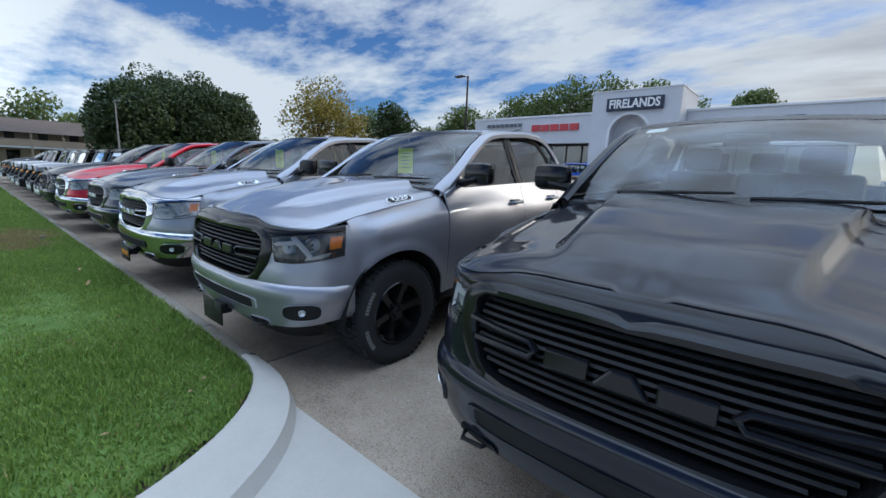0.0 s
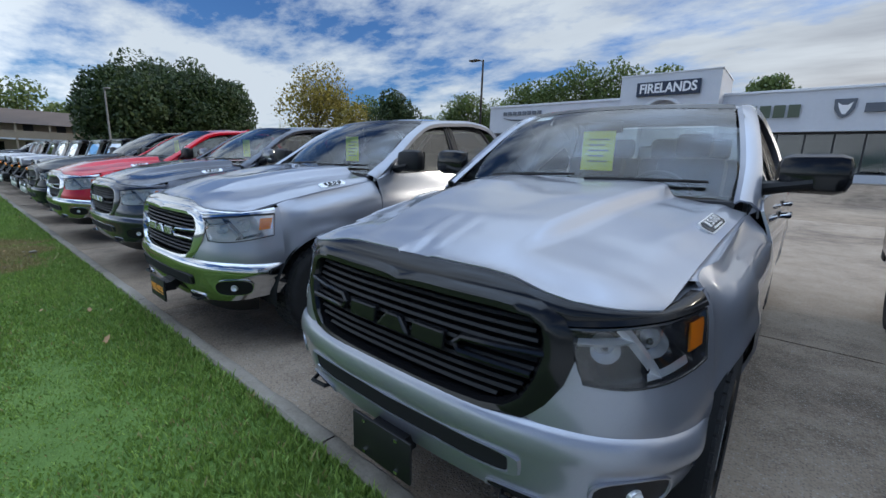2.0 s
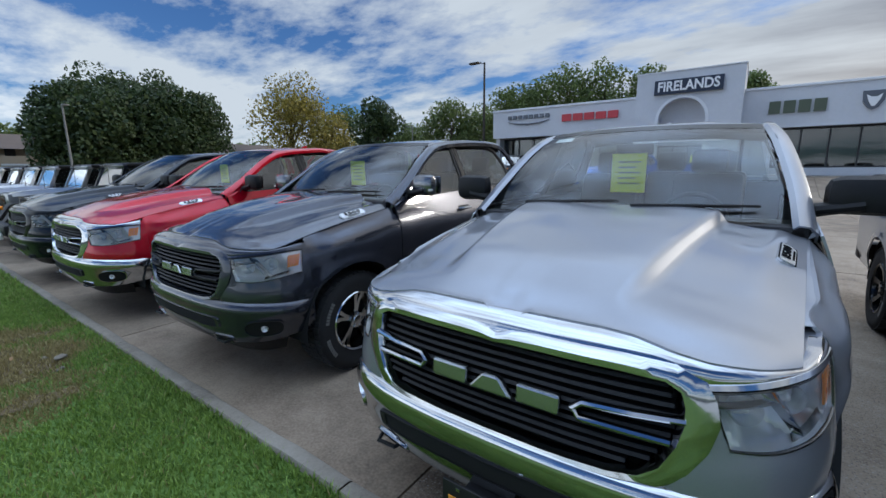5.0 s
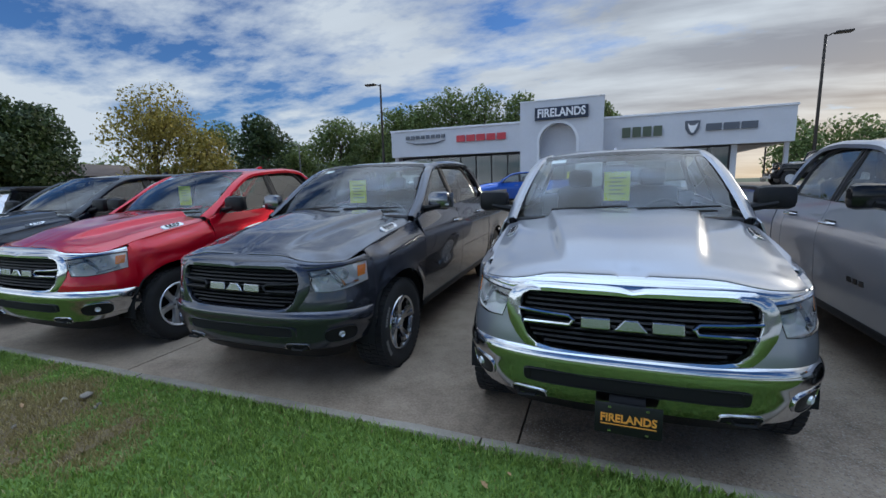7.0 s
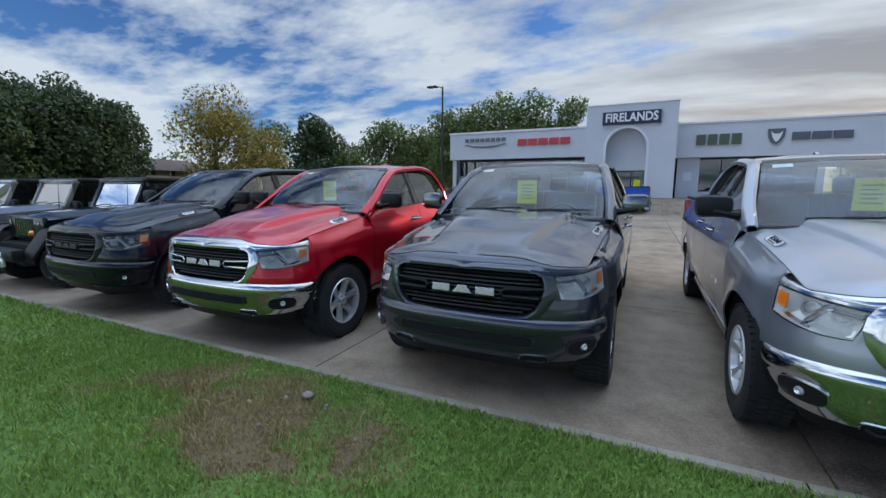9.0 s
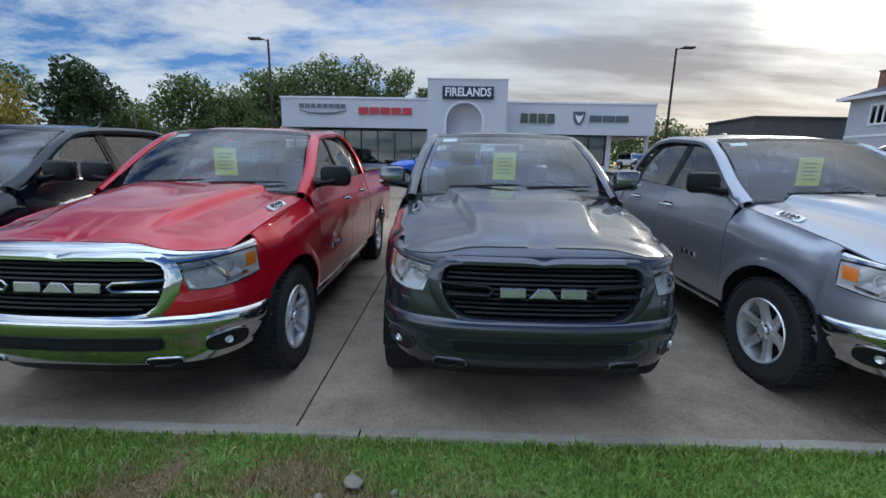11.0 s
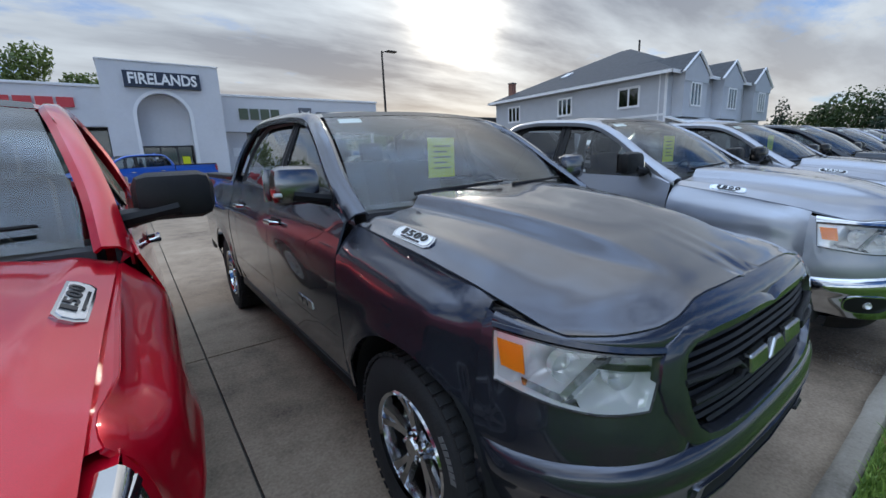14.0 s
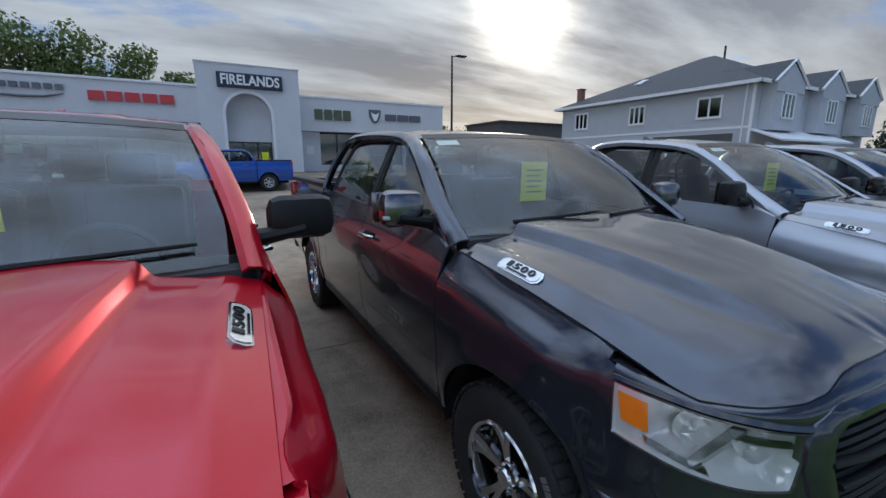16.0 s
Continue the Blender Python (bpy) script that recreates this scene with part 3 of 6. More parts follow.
def make_showroom():
    b = thing("showroom_building", "long white stucco car showroom with an arched entrance tower", "building")
    yl, yt, yr, yb = 27.45, 26.85, 28.35, 46.0
    top = 5.56
    # left wing
    part("fascia", boxed(-21.9, -12.352, yl, yl + 0.5, 3.78, top), M_STUCCO, b, smooth=False)
    part("cornice", boxed(-21.96, -12.352, yl - 0.06, yl + 0.56, top, top + 0.12, bevel=0.015), M_TRIM, b, smooth=False)
    # both soffits use a near-black tone, much darker than the stucco fascia
    part("soffit", boxed(-21.9, -12.36, yl + 0.5, yl + 1.2, 3.78, 3.9), M_DARK_CLAD_SHADE, b, smooth=False)
    part("end_wall", boxed(-21.9, -21.6, yl + 0.502, yb, BASE - 0.3, top), M_STUCCO, b, smooth=False)
    # right wing
    part("fascia", boxed(-7.34, 2.65, yr, yr + 0.5, 3.62, top), M_STUCCO, b, smooth=False)
    part("cornice", boxed(-7.34, 2.71, yr - 0.06, yr + 0.56, top, top + 0.12, bevel=0.015), M_TRIM, b, smooth=False)
    part("soffit", boxed(-7.34, 2.6, yr + 0.5, yr + 1.6, 3.62, 3.75), M_DARK_CLAD_SHADE, b, smooth=False)
    part("end_wall", boxed(-0.2, 0.1, yr + 0.6, yb, BASE - 0.3, top), M_STUCCO, b, smooth=False)
    part("canopy_side", boxed(2.35, 2.65, yr + 0.502, yb - 6, 3.62, top), M_STUCCO, b, smooth=False)
    for cx in (2.42,):
        part("canopy_post", boxed(cx, cx + 0.2, yr + 0.6, yr + 0.8, BASE - 0.3, 3.62), M_STUCCO, b, smooth=False)
    part("pier", boxed(-7.1, -5.9, yr + 0.4, yr + 0.8, BASE - 0.2, 3.615), M_STUCCO, b, smooth=False)
    # rear and roof
    part("rear_wall", boxed(-21.6, 0.1, yb, yb + 0.3, BASE - 0.3, top), M_STUCCO, b, smooth=False)
    part("roof", boxed(-21.85, 2.3, yl + 1.3, yb - 0.05, 5.05, 5.2), M_DARK_CLAD_SHADE, b, smooth=False)
    # interior dimness is put into the near-black of this floor and wall
    part("room_floor", boxed(-21.6, -0.2, yt + 0.9, yb, BASE - 0.05, BASE + 0.02), M_ROOM_SHADE, b, smooth=False)
    part("room_wall", boxed(-21.6, -0.2, yl + 6.0, yl + 6.2, BASE, 5.0), M_ROOM_SHADE, b, "near-black wall painted as the dim showroom interior", smooth=False)
    # tower with the arch cut through its front
    x0, x1, zt = -12.35, -7.34, 6.73
    ax, r, spring = -10.02, 1.14, 4.22
    bm = bmesh.new()
    arch = [(ax - r, BASE - 0.3)] + [(ax - r * math.cos(math.pi * k / 24), spring + r * math.sin(math.pi * k / 24)) for k in range(25)] + [(ax + r, BASE - 0.3)]
    n = len(arch)
    outer = []
    for k, (x, z) in enumerate(arch):
        if k == 0:
            outer.append((x0, BASE - 0.3))
        elif k == n - 1:
            outer.append((x1, BASE - 0.3))
        else:
            t = (k - 1) / (n - 3)
            if t < 0.25:
                outer.append((x0, spring + (zt - spring) * t / 0.25))
            elif t > 0.75:
                outer.append((x1, spring + (zt - spring) * (1 - t) / 0.25))
            else:
                outer.append((x0 + (x1 - x0) * (t - 0.25) / 0.5, zt))
    for y, sgn in ((yt, 1), (yt + 0.9, -1)):
        a = [bm.verts.new((x, y, z)) for x, z in arch]
        o = [bm.verts.new((x, y, z)) for x, z in outer]
        for k in range(n - 1):
            bm.faces.new((a[k], a[k + 1], o[k + 1], o[k]))
        if sgn == 1:
            fa, fo = a, o
    for k in range(n - 1):
        bm.faces.new((fa[k], fa[k + 1], a[k + 1], a[k]))
        bm.faces.new((fo[k], fo[k + 1], o[k + 1], o[k]))
    part("entrance_tower", bm, M_STUCCO, b, smooth=False)
    for sx in (x0, x1 - 0.3):
        part("tower_side", boxed(sx, sx + 0.3, yt + 0.903, yt + 4.0, BASE - 0.3, zt), M_STUCCO, b, smooth=False)
    part("tower_back", boxed(x0 + 0.3, x1 - 0.3, yt + 3.7, yt + 4.0, 5.25, zt), M_STUCCO, b, smooth=False)
    part("tower_coping", boxed(x0 - 0.04, x1 + 0.04, yt - 0.04, yt + 4.04, zt, zt + 0.05), M_TRIM, b, smooth=False)
    bm = bmesh.new()
    rim = []
    for k in range(25):
        a = math.pi * k / 24
        rim.append((-math.cos(a), math.sin(a)))

    def ring(u, v):
        i = round(u * 26)
        rr = [r - 0.02, r - 0.02, r + 0.13, r + 0.13][round(v * 3)]
        y = [yt + 0.1, yt - 0.035, yt - 0.035, yt + 0.1][round(v * 3)]
        if i == 0:
            return (ax - rr, y, BASE)
        if i == 26:
            return (ax + rr, y, BASE)
        c, s = rim[i - 1]
        return (ax + c * rr, y, spring + s * rr)
    grid(bm, ring, 26, 3)
    part("arch_moulding", bm, M_TRIM, b, "cream arch moulding", smooth=False)
    part("arch_infill", boxed(ax - r, ax + r, yt + 0.75, yt + 0.86, 2.86, spring + r), M_STUCCO, b, smooth=False)
    # glazing
    def glaze(xa, xb, z0, z1, y, cols, name="window"):
        w = part(name, boxed(xa, xb, y + 0.07, y + 0.085, z0, z1), M_SHOP_GLASS, b, "dark showroom glass", smooth=False, shadow=False)
        for k in range(cols + 1):
            x = xa + (xb - xa) * k / cols
            part("mullion", boxed(x - 0.035, x + 0.035, y, y + 0.06, z0, z1), M_MULLION, w, smooth=False)
        for z in (z0 + 0.03, z1 - 0.03):
            part("rail", boxed(xa, xb, y + 0.004, y + 0.064, z - 0.04, z + 0.04), M_MULLION, w, smooth=False)
    glaze(-21.55, -12.4, BASE + 0.3, 3.74, yl + 1.15, 8)
    part("sill_wall", boxed(-21.6, -12.36, yl + 1.1, yl + 1.3, BASE - 0.2, BASE + 0.296), M_STUCCO, b, smooth=False)
    glaze(ax - r + 0.02, ax + r - 0.02, BASE + 0.02, 2.85, yt + 0.78, 3, "entrance_door")
    glaze(-5.88, -0.25, BASE + 0.42, 3.6, yr + 0.72, 5)
    part("sill_wall", boxed(-5.88, -0.22, yr + 0.66, yr + 0.92, BASE - 0.2, BASE + 0.416), M_STUCCO, b, smooth=False)
    part("wall_notice", boxed(-6.75, -6.3, yr + 0.37, yr + 0.396, 2.25, 2.75), M_PAPER, b, smooth=False)
    part("notice_panel", boxed(ax + 0.55, ax + 0.9, yt + 0.74, yt + 0.755, 1.75, 2.3), M_TAG, b, "yellow paper notice on the door", smooth=False)
    part("walk", boxed(-22, 0, yt - 0.7, yt + 0.88, BASE - 0.25, BASE + 0.02), M_KERB, b, smooth=False)
    part("roof_unit", boxed(-3.2, -2.0, 34, 35.2, 5.2, 5.95), M_STEEL, b, smooth=False)
    # signs
    s = thing("name_sign", "navy sign panel with white letters FIRELANDS", "sign")
    part("panel", boxed(-11.42, -8.23, yt - 0.16, yt - 0.003, 5.56, 6.30, bevel=0.015), M_NAVY, s, smooth=False)
    t = fit_width(text_mesh("FIRELANDS", 0.50, 0.03, 0.018), 2.85)
    part("lettering", move(t, Matrix.Translation((-9.825, yt - 0.175, 5.93))), M_WHITE, s, "white lettering", smooth=False)
    sign_blocks("wall_sign", "grey raised letter blocks on the white fascia", -20.75, -17.65, 4.98, 5.22, yl - 0.004, 8, M_GREY_SIGN, gap=0.3)
    wing = thing("wing_emblem", "thin grey winged emblem on the fascia", "sign")
    bm = bmesh.new()
    tube(bm, [(-20.7, yl - 0.05, 4.82), (-20.0, yl - 0.05, 4.66), (-19.2, yl - 0.05, 4.62), (-18.4, yl - 0.05, 4.66), (-17.7, yl - 0.05, 4.82)], [0.02, 0.05, 0.06, 0.05, 0.02], 8)
    part("wing", bm, M_GREY_SIGN, wing)
    sign_blocks("wall_sign", "bold red raised letter blocks on the white fascia", -16.9, -13.35, 4.62, 5.05, yl - 0.004, 5, M_RED_SIGN, gap=0.16)
    sign_blocks("wall_sign", "olive green raised letter blocks on the white fascia", -6.3, -3.95, 4.32, 4.92, yr - 0.004, 4, M_GREEN_SIGN, gap=0.2)
    sign_blocks("wall_sign", "dark grey raised letter blocks on the white fascia", -1.75, 0.9, 4.45, 4.85, yr - 0.004, 3, M_GREY_SIGN, gap=0.12)
    sh = thing("shield_emblem", "dark shield emblem with pale inlay on the fascia", "sign")
    sx, sz = -2.4, 4.68
    part("shield", prism(bmesh.new(), [(sx - 0.4, sz + 0.4), (sx + 0.4, sz + 0.4), (sx + 0.36, sz - 0.05), (sx + 0.18, sz - 0.36), (sx, sz - 0.46), (sx - 0.18, sz - 0.36), (sx - 0.36, sz - 0.05)], "y", yr - 0.1, yr - 0.004), M_GREY_SIGN, sh, smooth=False)
    part("inlay", prism(bmesh.new(), [(sx - 0.27, sz + 0.25), (sx - 0.1, sz + 0.12), (sx + 0.1, sz + 0.12), (sx + 0.27, sz + 0.25), (sx + 0.2, sz - 0.02), (sx + 0.06, sz - 0.3), (sx - 0.06, sz - 0.3), (sx - 0.2, sz - 0.02)], "y", yr - 0.12, yr - 0.104), M_WHITE, sh, smooth=False)


make_showroom()


def make_house():
    h = thing("apartment_house", "two-storey pale grey sided house with a dark hip roof", "house", at=Matrix.Translation((-0.8, 0.9, 0)))
    x0, x1, y0, y1, zb, ze = 27.2, 49.5, 19.2, 40.2, 0.9, 8.15
    t = 0.25
    part("wall", boxed(x0, x0 + t, y0, y1, zb, ze), M_SIDING, h, smooth=False)
    part("wall", boxed(x0 + t, x1 - t, y0, y0 + t, zb, ze), M_SIDING, h, smooth=False)
    part("wall", boxed(x1 - t, x1, y0, y1, zb, ze), M_SIDING, h, smooth=False)
    part("wall", boxed(x0 + t, x1 - t, y1 - t, y1, zb, ze), M_SIDING, h, smooth=False)
    # siding boards
    for k in range(24):
        z = 1.2 + k * 0.29
        bm = bmesh.new()
        prism(bm, [(x0 - 0.03, z), (x0 - 0.003, z), (x0 - 0.003, z + 0.28), (x0 - 0.008, z + 0.28)], "y", y0, y1)
        part("board", bm, M_SIDING, h, smooth=False)
        bm = bmesh.new()
        prism(bm, [(y0 - 0.03, z), (y0 - 0.003, z), (y0 - 0.003, z + 0.28), (y0 - 0.008, z + 0.28)], "x", x0, x1)
        part("board", bm, M_SIDING, h, smooth=False)
    part("corner_board", boxed(x0 - 0.05, x0 + 0.12, y0 - 0.05, y0 + 0.12, zb, ze - 0.02), M_TRIM, h, smooth=False)
    part("downpipe", boxed(x0 - 0.14, x0 - 0.052, y0 + 0.5, y0 + 0.6, zb, ze), M_TRIM, h, smooth=False)
    part("band", boxed(x0 - 0.06, x0 - 0.032, y0, y1, 4.55, 4.75), M_TRIM, h, smooth=False)
    o = 0.7
    e = [(x0 - o, y0 - o), (x1 + o, y0 - o), (x1 + o, y1 + o), (x0 - o, y1 + o)]
    peak = [(38.4, 29.2, 13.3), (38.4, 30.4, 13.3)]
    bm = bmesh.new()
    v = [bm.verts.new((x, y, ze)) for x, y in e]
    p = [bm.verts.new(q) for q in peak]
    bm.faces.new((v[0], v[1], p[0]))
    bm.faces.new((v[1], v[2], p[1], p[0]))
    bm.faces.new((v[2], v[3], p[1]))
    bm.faces.new((v[3], v[0], p[0], p[1]))
    bm.faces.new(v)
    roof = part("roof", bm, M_ROOF, h, "dark grey shingle hip roof", smooth=False)
    for (ax, ay), (bx, by) in zip(e, e[1:] + e[:1]):
        bm = bmesh.new()
        box(bm, min(ax, bx) - 0.06, max(ax, bx) + 0.06, min(ay, by) - 0.06, max(ay, by) + 0.06, ze - 0.22, ze + 0.05)
        part("fascia_board", bm, M_TRIM, roof, smooth=False)
    k = Vector((38.4 - (x0 - o), 0, 13.3 - ze)).normalized()
    bm = boxed(-0.75, 0.75, -0.4, 0.4, 0.02, 0.12)
    part("skylight", move(bm, Matrix.Translation((32.0, 33.2, ze + (32.0 - x0 + o) * (13.3 - ze) / (38.4 - x0 + o))) @ Matrix.Rotation(-math.atan2(13.3 - ze, 38.4 - x0 + o), 4, "Y")), M_PAPER, roof, "bright skylight", smooth=False)
    part("vent_pipe", boxed(38.9, 39.05, 28.4, 28.55, 12.6, 14.2), M_POLE, roof, smooth=False)
    c = part("chimney", boxed(28.4, 29.05, 38.6, 39.25, 7.9, 10.3), M_BRICK, roof, "red brick chimney", smooth=False)
    part("chimney_cap", boxed(28.33, 29.12, 38.53, 39.32, 10.3, 10.42), M_DARK_CLAD_SHADE, c, smooth=False)

    def window(side, u0, u1, z0, z1, cols):
        w = thing("window", "", "")
        del_keys = [k for k in ("label", "category") if k in w]
        for k in del_keys:
            del w[k]
        w.parent = h

        def b(a0, a1, c0, c1, d0, d1):
            return boxed(x0 - d1, x0 - d0, a0, a1, c0, c1) if side == "w" else boxed(a0, a1, y0 - d1, y0 - d0, c0, c1)
        part("pane", b(u0, u1, z0, z1, 0.035, 0.05), M_SHOP_GLASS, w, smooth=False, shadow=False)
        # thin sheet painted near-black as the unlit room behind the pane
        part("dark_room", b(u0, u1, z0, z1, 0.031, 0.034), M_ROOM_SHADE, w, smooth=False)
        for k in range(cols + 1):
            u = u0 + (u1 - u0) * k / cols
            part("frame", b(u - 0.07, u + 0.07, z0 - 0.1, z1 + 0.1, 0.032, 0.11), M_TRIM, w, smooth=False)
        for z in (z0, z1):
            part("frame", b(u0, u1, z - 0.1, z + 0.1, 0.033, 0.12), M_TRIM, w, smooth=False)
    for u0, u1, c in ((21.6, 23.6, 2), (28.9, 30.6, 3), (36.2, 38.0, 3)):
        window("w", u0, u1, 5.6, 7.3, c)
    for u0 in (29.5, 37.5, 45.5):
        window("s", u0, u0 + 1.9, 5.4, 7.3, 2)
        bm = bmesh.new()
        prism(bm, [(u0 - 1.7, ze - 0.1), (u0 + 3.6, ze - 0.1), (u0 + 0.95, ze + 1.75)], "y", y0 - 1.0, y0 + 4.5)
        g = part("gable_roof", bm, M_ROOF, h, smooth=False)
        bm = bmesh.new()
        prism(bm, [(u0 - 1.35, ze - 0.8), (u0 + 3.25, ze - 0.8), (u0 + 3.25, ze - 0.05), (u0 + 0.95, ze + 1.4), (u0 - 1.35, ze - 0.05)], "y", y0 - 1.08, y0 - 1.004)
        part("gable_face", bm, M_SIDING, g, smooth=False)
        for a, q in ((u0 - 1.8, u0 + 0.95), (u0 + 3.7, u0 + 0.95)):
            bm = bmesh.new()
            tube(bm, [(a, y0 - 1.12, ze - 0.15), (q, y0 - 1.12, ze + 1.72)], 0.12, 4)
            part("bargeboard", bm, M_TRIM, g, smooth=False)
        part("bay", boxed(u0 - 1.3, u0 + 3.2, y0 - 1.0, y0 - 0.035, 4.4, ze - 0.12), M_SIDING, h, smooth=False)
        bm = boxed(u0, u0 + 1.9, y0 - 1.03, y0 - 1.004, 5.4, 7.2)
        w = part("bay_window", bm, M_SHOP_GLASS, h, smooth=False, shadow=False)
        # same painted room darkness behind the bay glass
        part("dark_room", boxed(u0, u0 + 1.9, y0 - 1.0035, y0 - 1.001, 5.4, 7.2), M_ROOM_SHADE, w, smooth=False)
        for k in range(4):
            u = u0 + 1.9 * k / 3
            part("frame", boxed(u - 0.06, u + 0.06, y0 - 1.08, y0 - 1.0045, 5.3, 7.3), M_TRIM, w, smooth=False)
        for z in (5.35, 7.25):
            part("frame", boxed(u0 - 0.06, u0 + 1.96, y0 - 1.085, y0 - 1.005, z - 0.07, z + 0.07), M_TRIM, w, smooth=False)
    bm = bmesh.new()
    prism(bm, [(y0 - 2.4, 3.6), (y0 - 0.04, 4.5), (y0 - 0.04, 4.35), (y0 - 2.4, 3.45)], "x", x0, x0 + 13)
    part("porch_roof", bm, M_TRIM, h, "pale sloping porch roof", smooth=False)
    # flat panel on the wall; the carport's inner shade is its dark colour
    part("garage_opening", boxed(x0 - 0.045, x0 - 0.031, y0 + 1.2, y0 + 8.5, 1.2, 4.2), M_DARK_CLAD_SHADE, h, "dark panel painted as the shaded inside of a carport", smooth=False)


make_house()


def make_far_buildings():
    g = thing("dark_building", "low dark clad building beyond the lot", "building")
    part("wall", boxed(28, 42, 56, 66, 0.8, 8.0), M_DARK_CLAD_SHADE, g, smooth=False)
    part("roof", boxed(27.7, 42.3, 55.7, 66.3, 8.0, 8.2), M_ROOF, g, smooth=False)
    m = thing("motel", "long two-storey beige motel with a brown roof", "building")
    x, y0, y1 = -76, 0.5, 46
    part("wall", boxed(x - 9, x, y0, y1, 0.0, 4.6), M_BEIGE, m, smooth=False)
    bm = bmesh.new()
    prism(bm, [(x + 1.8, 4.3), (x - 10.8, 4.3), (x - 4.5, 6.3)], "y", y0 - 0.8, y1 + 0.8)
    part("roof", bm, M_BROWN_ROOF, m, "brown pitched roof", smooth=False)
    part("balcony", boxed(x, x + 1.6, y0, y1, 2.45, 2.65), M_TRIM, m, smooth=False)
    part("parapet", boxed(x + 1.5, x + 1.6, y0, y1, 2.65, 3.5), M_BEIGE, m, smooth=False)
    for k in range(16):
        y = y0 + 0.1 + k * (y1 - y0 - 0.3) / 15
        part("post", boxed(x + 1.45, x + 1.65, y, y + 0.2, 0.0, 4.4), M_BEIGE, m, smooth=False)
        if k < 15:
            part("door", boxed(x + 0.004, x + 0.06, y + 0.9, y + 1.8, 2.66, 4.3), M_DARK_CLAD_SHADE, m, smooth=False)
            part("window", boxed(x + 0.004, x + 0.06, y + 0.9, y + 2.1, 0.6, 2.2), M_SHOP_GLASS, m, smooth=False)
    for px, py, w, d, hh in ((-72, 58, 12, 9, 3.6), (-64, 66, 9, 8, 4.4)):
        s = thing("bungalow", "small low house with a grey roof among trees", "house")
        part("wall", boxed(px, px + w, py, py + d, 0.5, hh), M_SIDING, s, smooth=False)
        bm = bmesh.new()
        prism(bm, [(py - 0.6, hh), (py + d + 0.6, hh), (py + d / 2, hh + 2.2)], "x", px - 0.5, px + w + 0.5)
        part("roof", bm, M_ROOF, s, smooth=False)


make_far_buildings()


# ---- trees ----
def make_tree(name, label, x, y, height, width, mat, seed, low=0.25, leaves=6500, size=0.34, lobes=12, sparse=0.0, conical=False, dome=False):
    rnd = np.random.RandomState(seed)
    base = rise(y) - 0.1
    t = thing(name, label, "tree", at=Matrix.Translation((x, y, base)))
    H = height - base
    bm = bmesh.new()
    tr = 0.03 * H
    tube(bm, [(0, 0, 0), (0.1, 0, H * 0.2), (-0.05, 0.1, H * 0.45), (0.05, 0, H * 0.8)], [tr, tr * 0.75, tr * 0.5, tr * 0.12], 8)
    centres = []
    if conical:
        for k in range(lobes):
            f = (k + 0.5) / lobes
            z = H * (low + (0.98 - low) * f)
            rr = width / 2 * (1 - f) ** 0.8
            n = max(3, int(9 * (1 - f)))
            for j in range(n):
                a = 2 * math.pi * (j + rnd.rand() * 0.5) / n
                centres.append((math.cos(a) * rr * 0.6, math.sin(a) * rr * 0.6, z, rr * 0.5 + 0.15, 0.35 * rr + 0.2))
    else:
        for k in range(lobes):
            a = rnd.uniform(0, 2 * math.pi)
            f = rnd.uniform(0, 1)
            z = H * (low + (0.88 - low) * f)
            rr = width / 2 * math.sqrt(max(0.05, 1 - ((f - 0.42) / 0.66) ** 2))
            q = rnd.uniform(0.25, 0.72)
            s = width * rnd.uniform(0.16, 0.25)
            if dome:
                q, s = rnd.uniform(0.72, 0.84), width * rnd.uniform(0.11, 0.16)
            centres.append((math.cos(a) * rr * q, math.sin(a) * rr * q, z, s, s * rnd.uniform(0.75, 1.0)))
        centres.append((0, 0, H * 0.9 - width * 0.16, width * 0.2, H * 0.1 + width * 0.06))
        centres.append((0, 0, H * (low + 0.3), width * 0.36, H * 0.22))
        for c in centres[:9]:
            s0 = H * rnd.uniform(0.18, 0.4)
            tube(bm, [(0, 0, s0), (c[0] * 0.5, c[1] * 0.5, (s0 + c[2]) / 2 + 0.3), (c[0], c[1], c[2])], [tr * 0.4, tr * 0.25, tr * 0.08], 6)
    part("trunk", bm, M_BARK, t)
    V, F = [], []
    w = np.array([c[3] ** 2 for c in centres])
    w = w / w.sum()
    pick = rnd.choice(len(centres), leaves, p=w)
    for i in pick:
        cx, cy, cz, s, sz = centres[i]
        d = rnd.normal(0, 1, 3)
        d /= np.linalg.norm(d) + 1e-6
        r = 1.0 - abs(rnd.normal(0, 0.16 + 0.2 * sparse))
        r *= 1 + 0.16 * noise.noise((d[0] * 3 + i, d[1] * 3, d[2] * 3))
        p = Vector((cx + d[0] * s * r, cy + d[1] * s * r, cz + d[2] * sz * r))
        a = Vector(rnd.normal(0, 1, 3)).normalized()
        b = a.cross(Vector((d[0], d[1], d[2] + 0.3))).normalized()
        a = b.cross(Vector(d)).normalized() * 0.7 + a * 0.5
        k = size * rnd.uniform(0.6, 1.25)
        j = len(V)
        V += [p - a * k, p + b * k * 0.45, p + a * k, p - b * k * 0.45]
        F.append((j, j + 1, j + 2, j + 3))
    me = bpy.data.meshes.new("crown")
    me.from_pydata([tuple(v) for v in V], [], F)
    me.materials.append(mat)
    new("crown", me).parent = t
    return t


def polar(az, dist, ox=-1.3, oy=0.1):
    return ox + math.sin(radians(az)) * dist, oy + math.cos(radians(az)) * dist


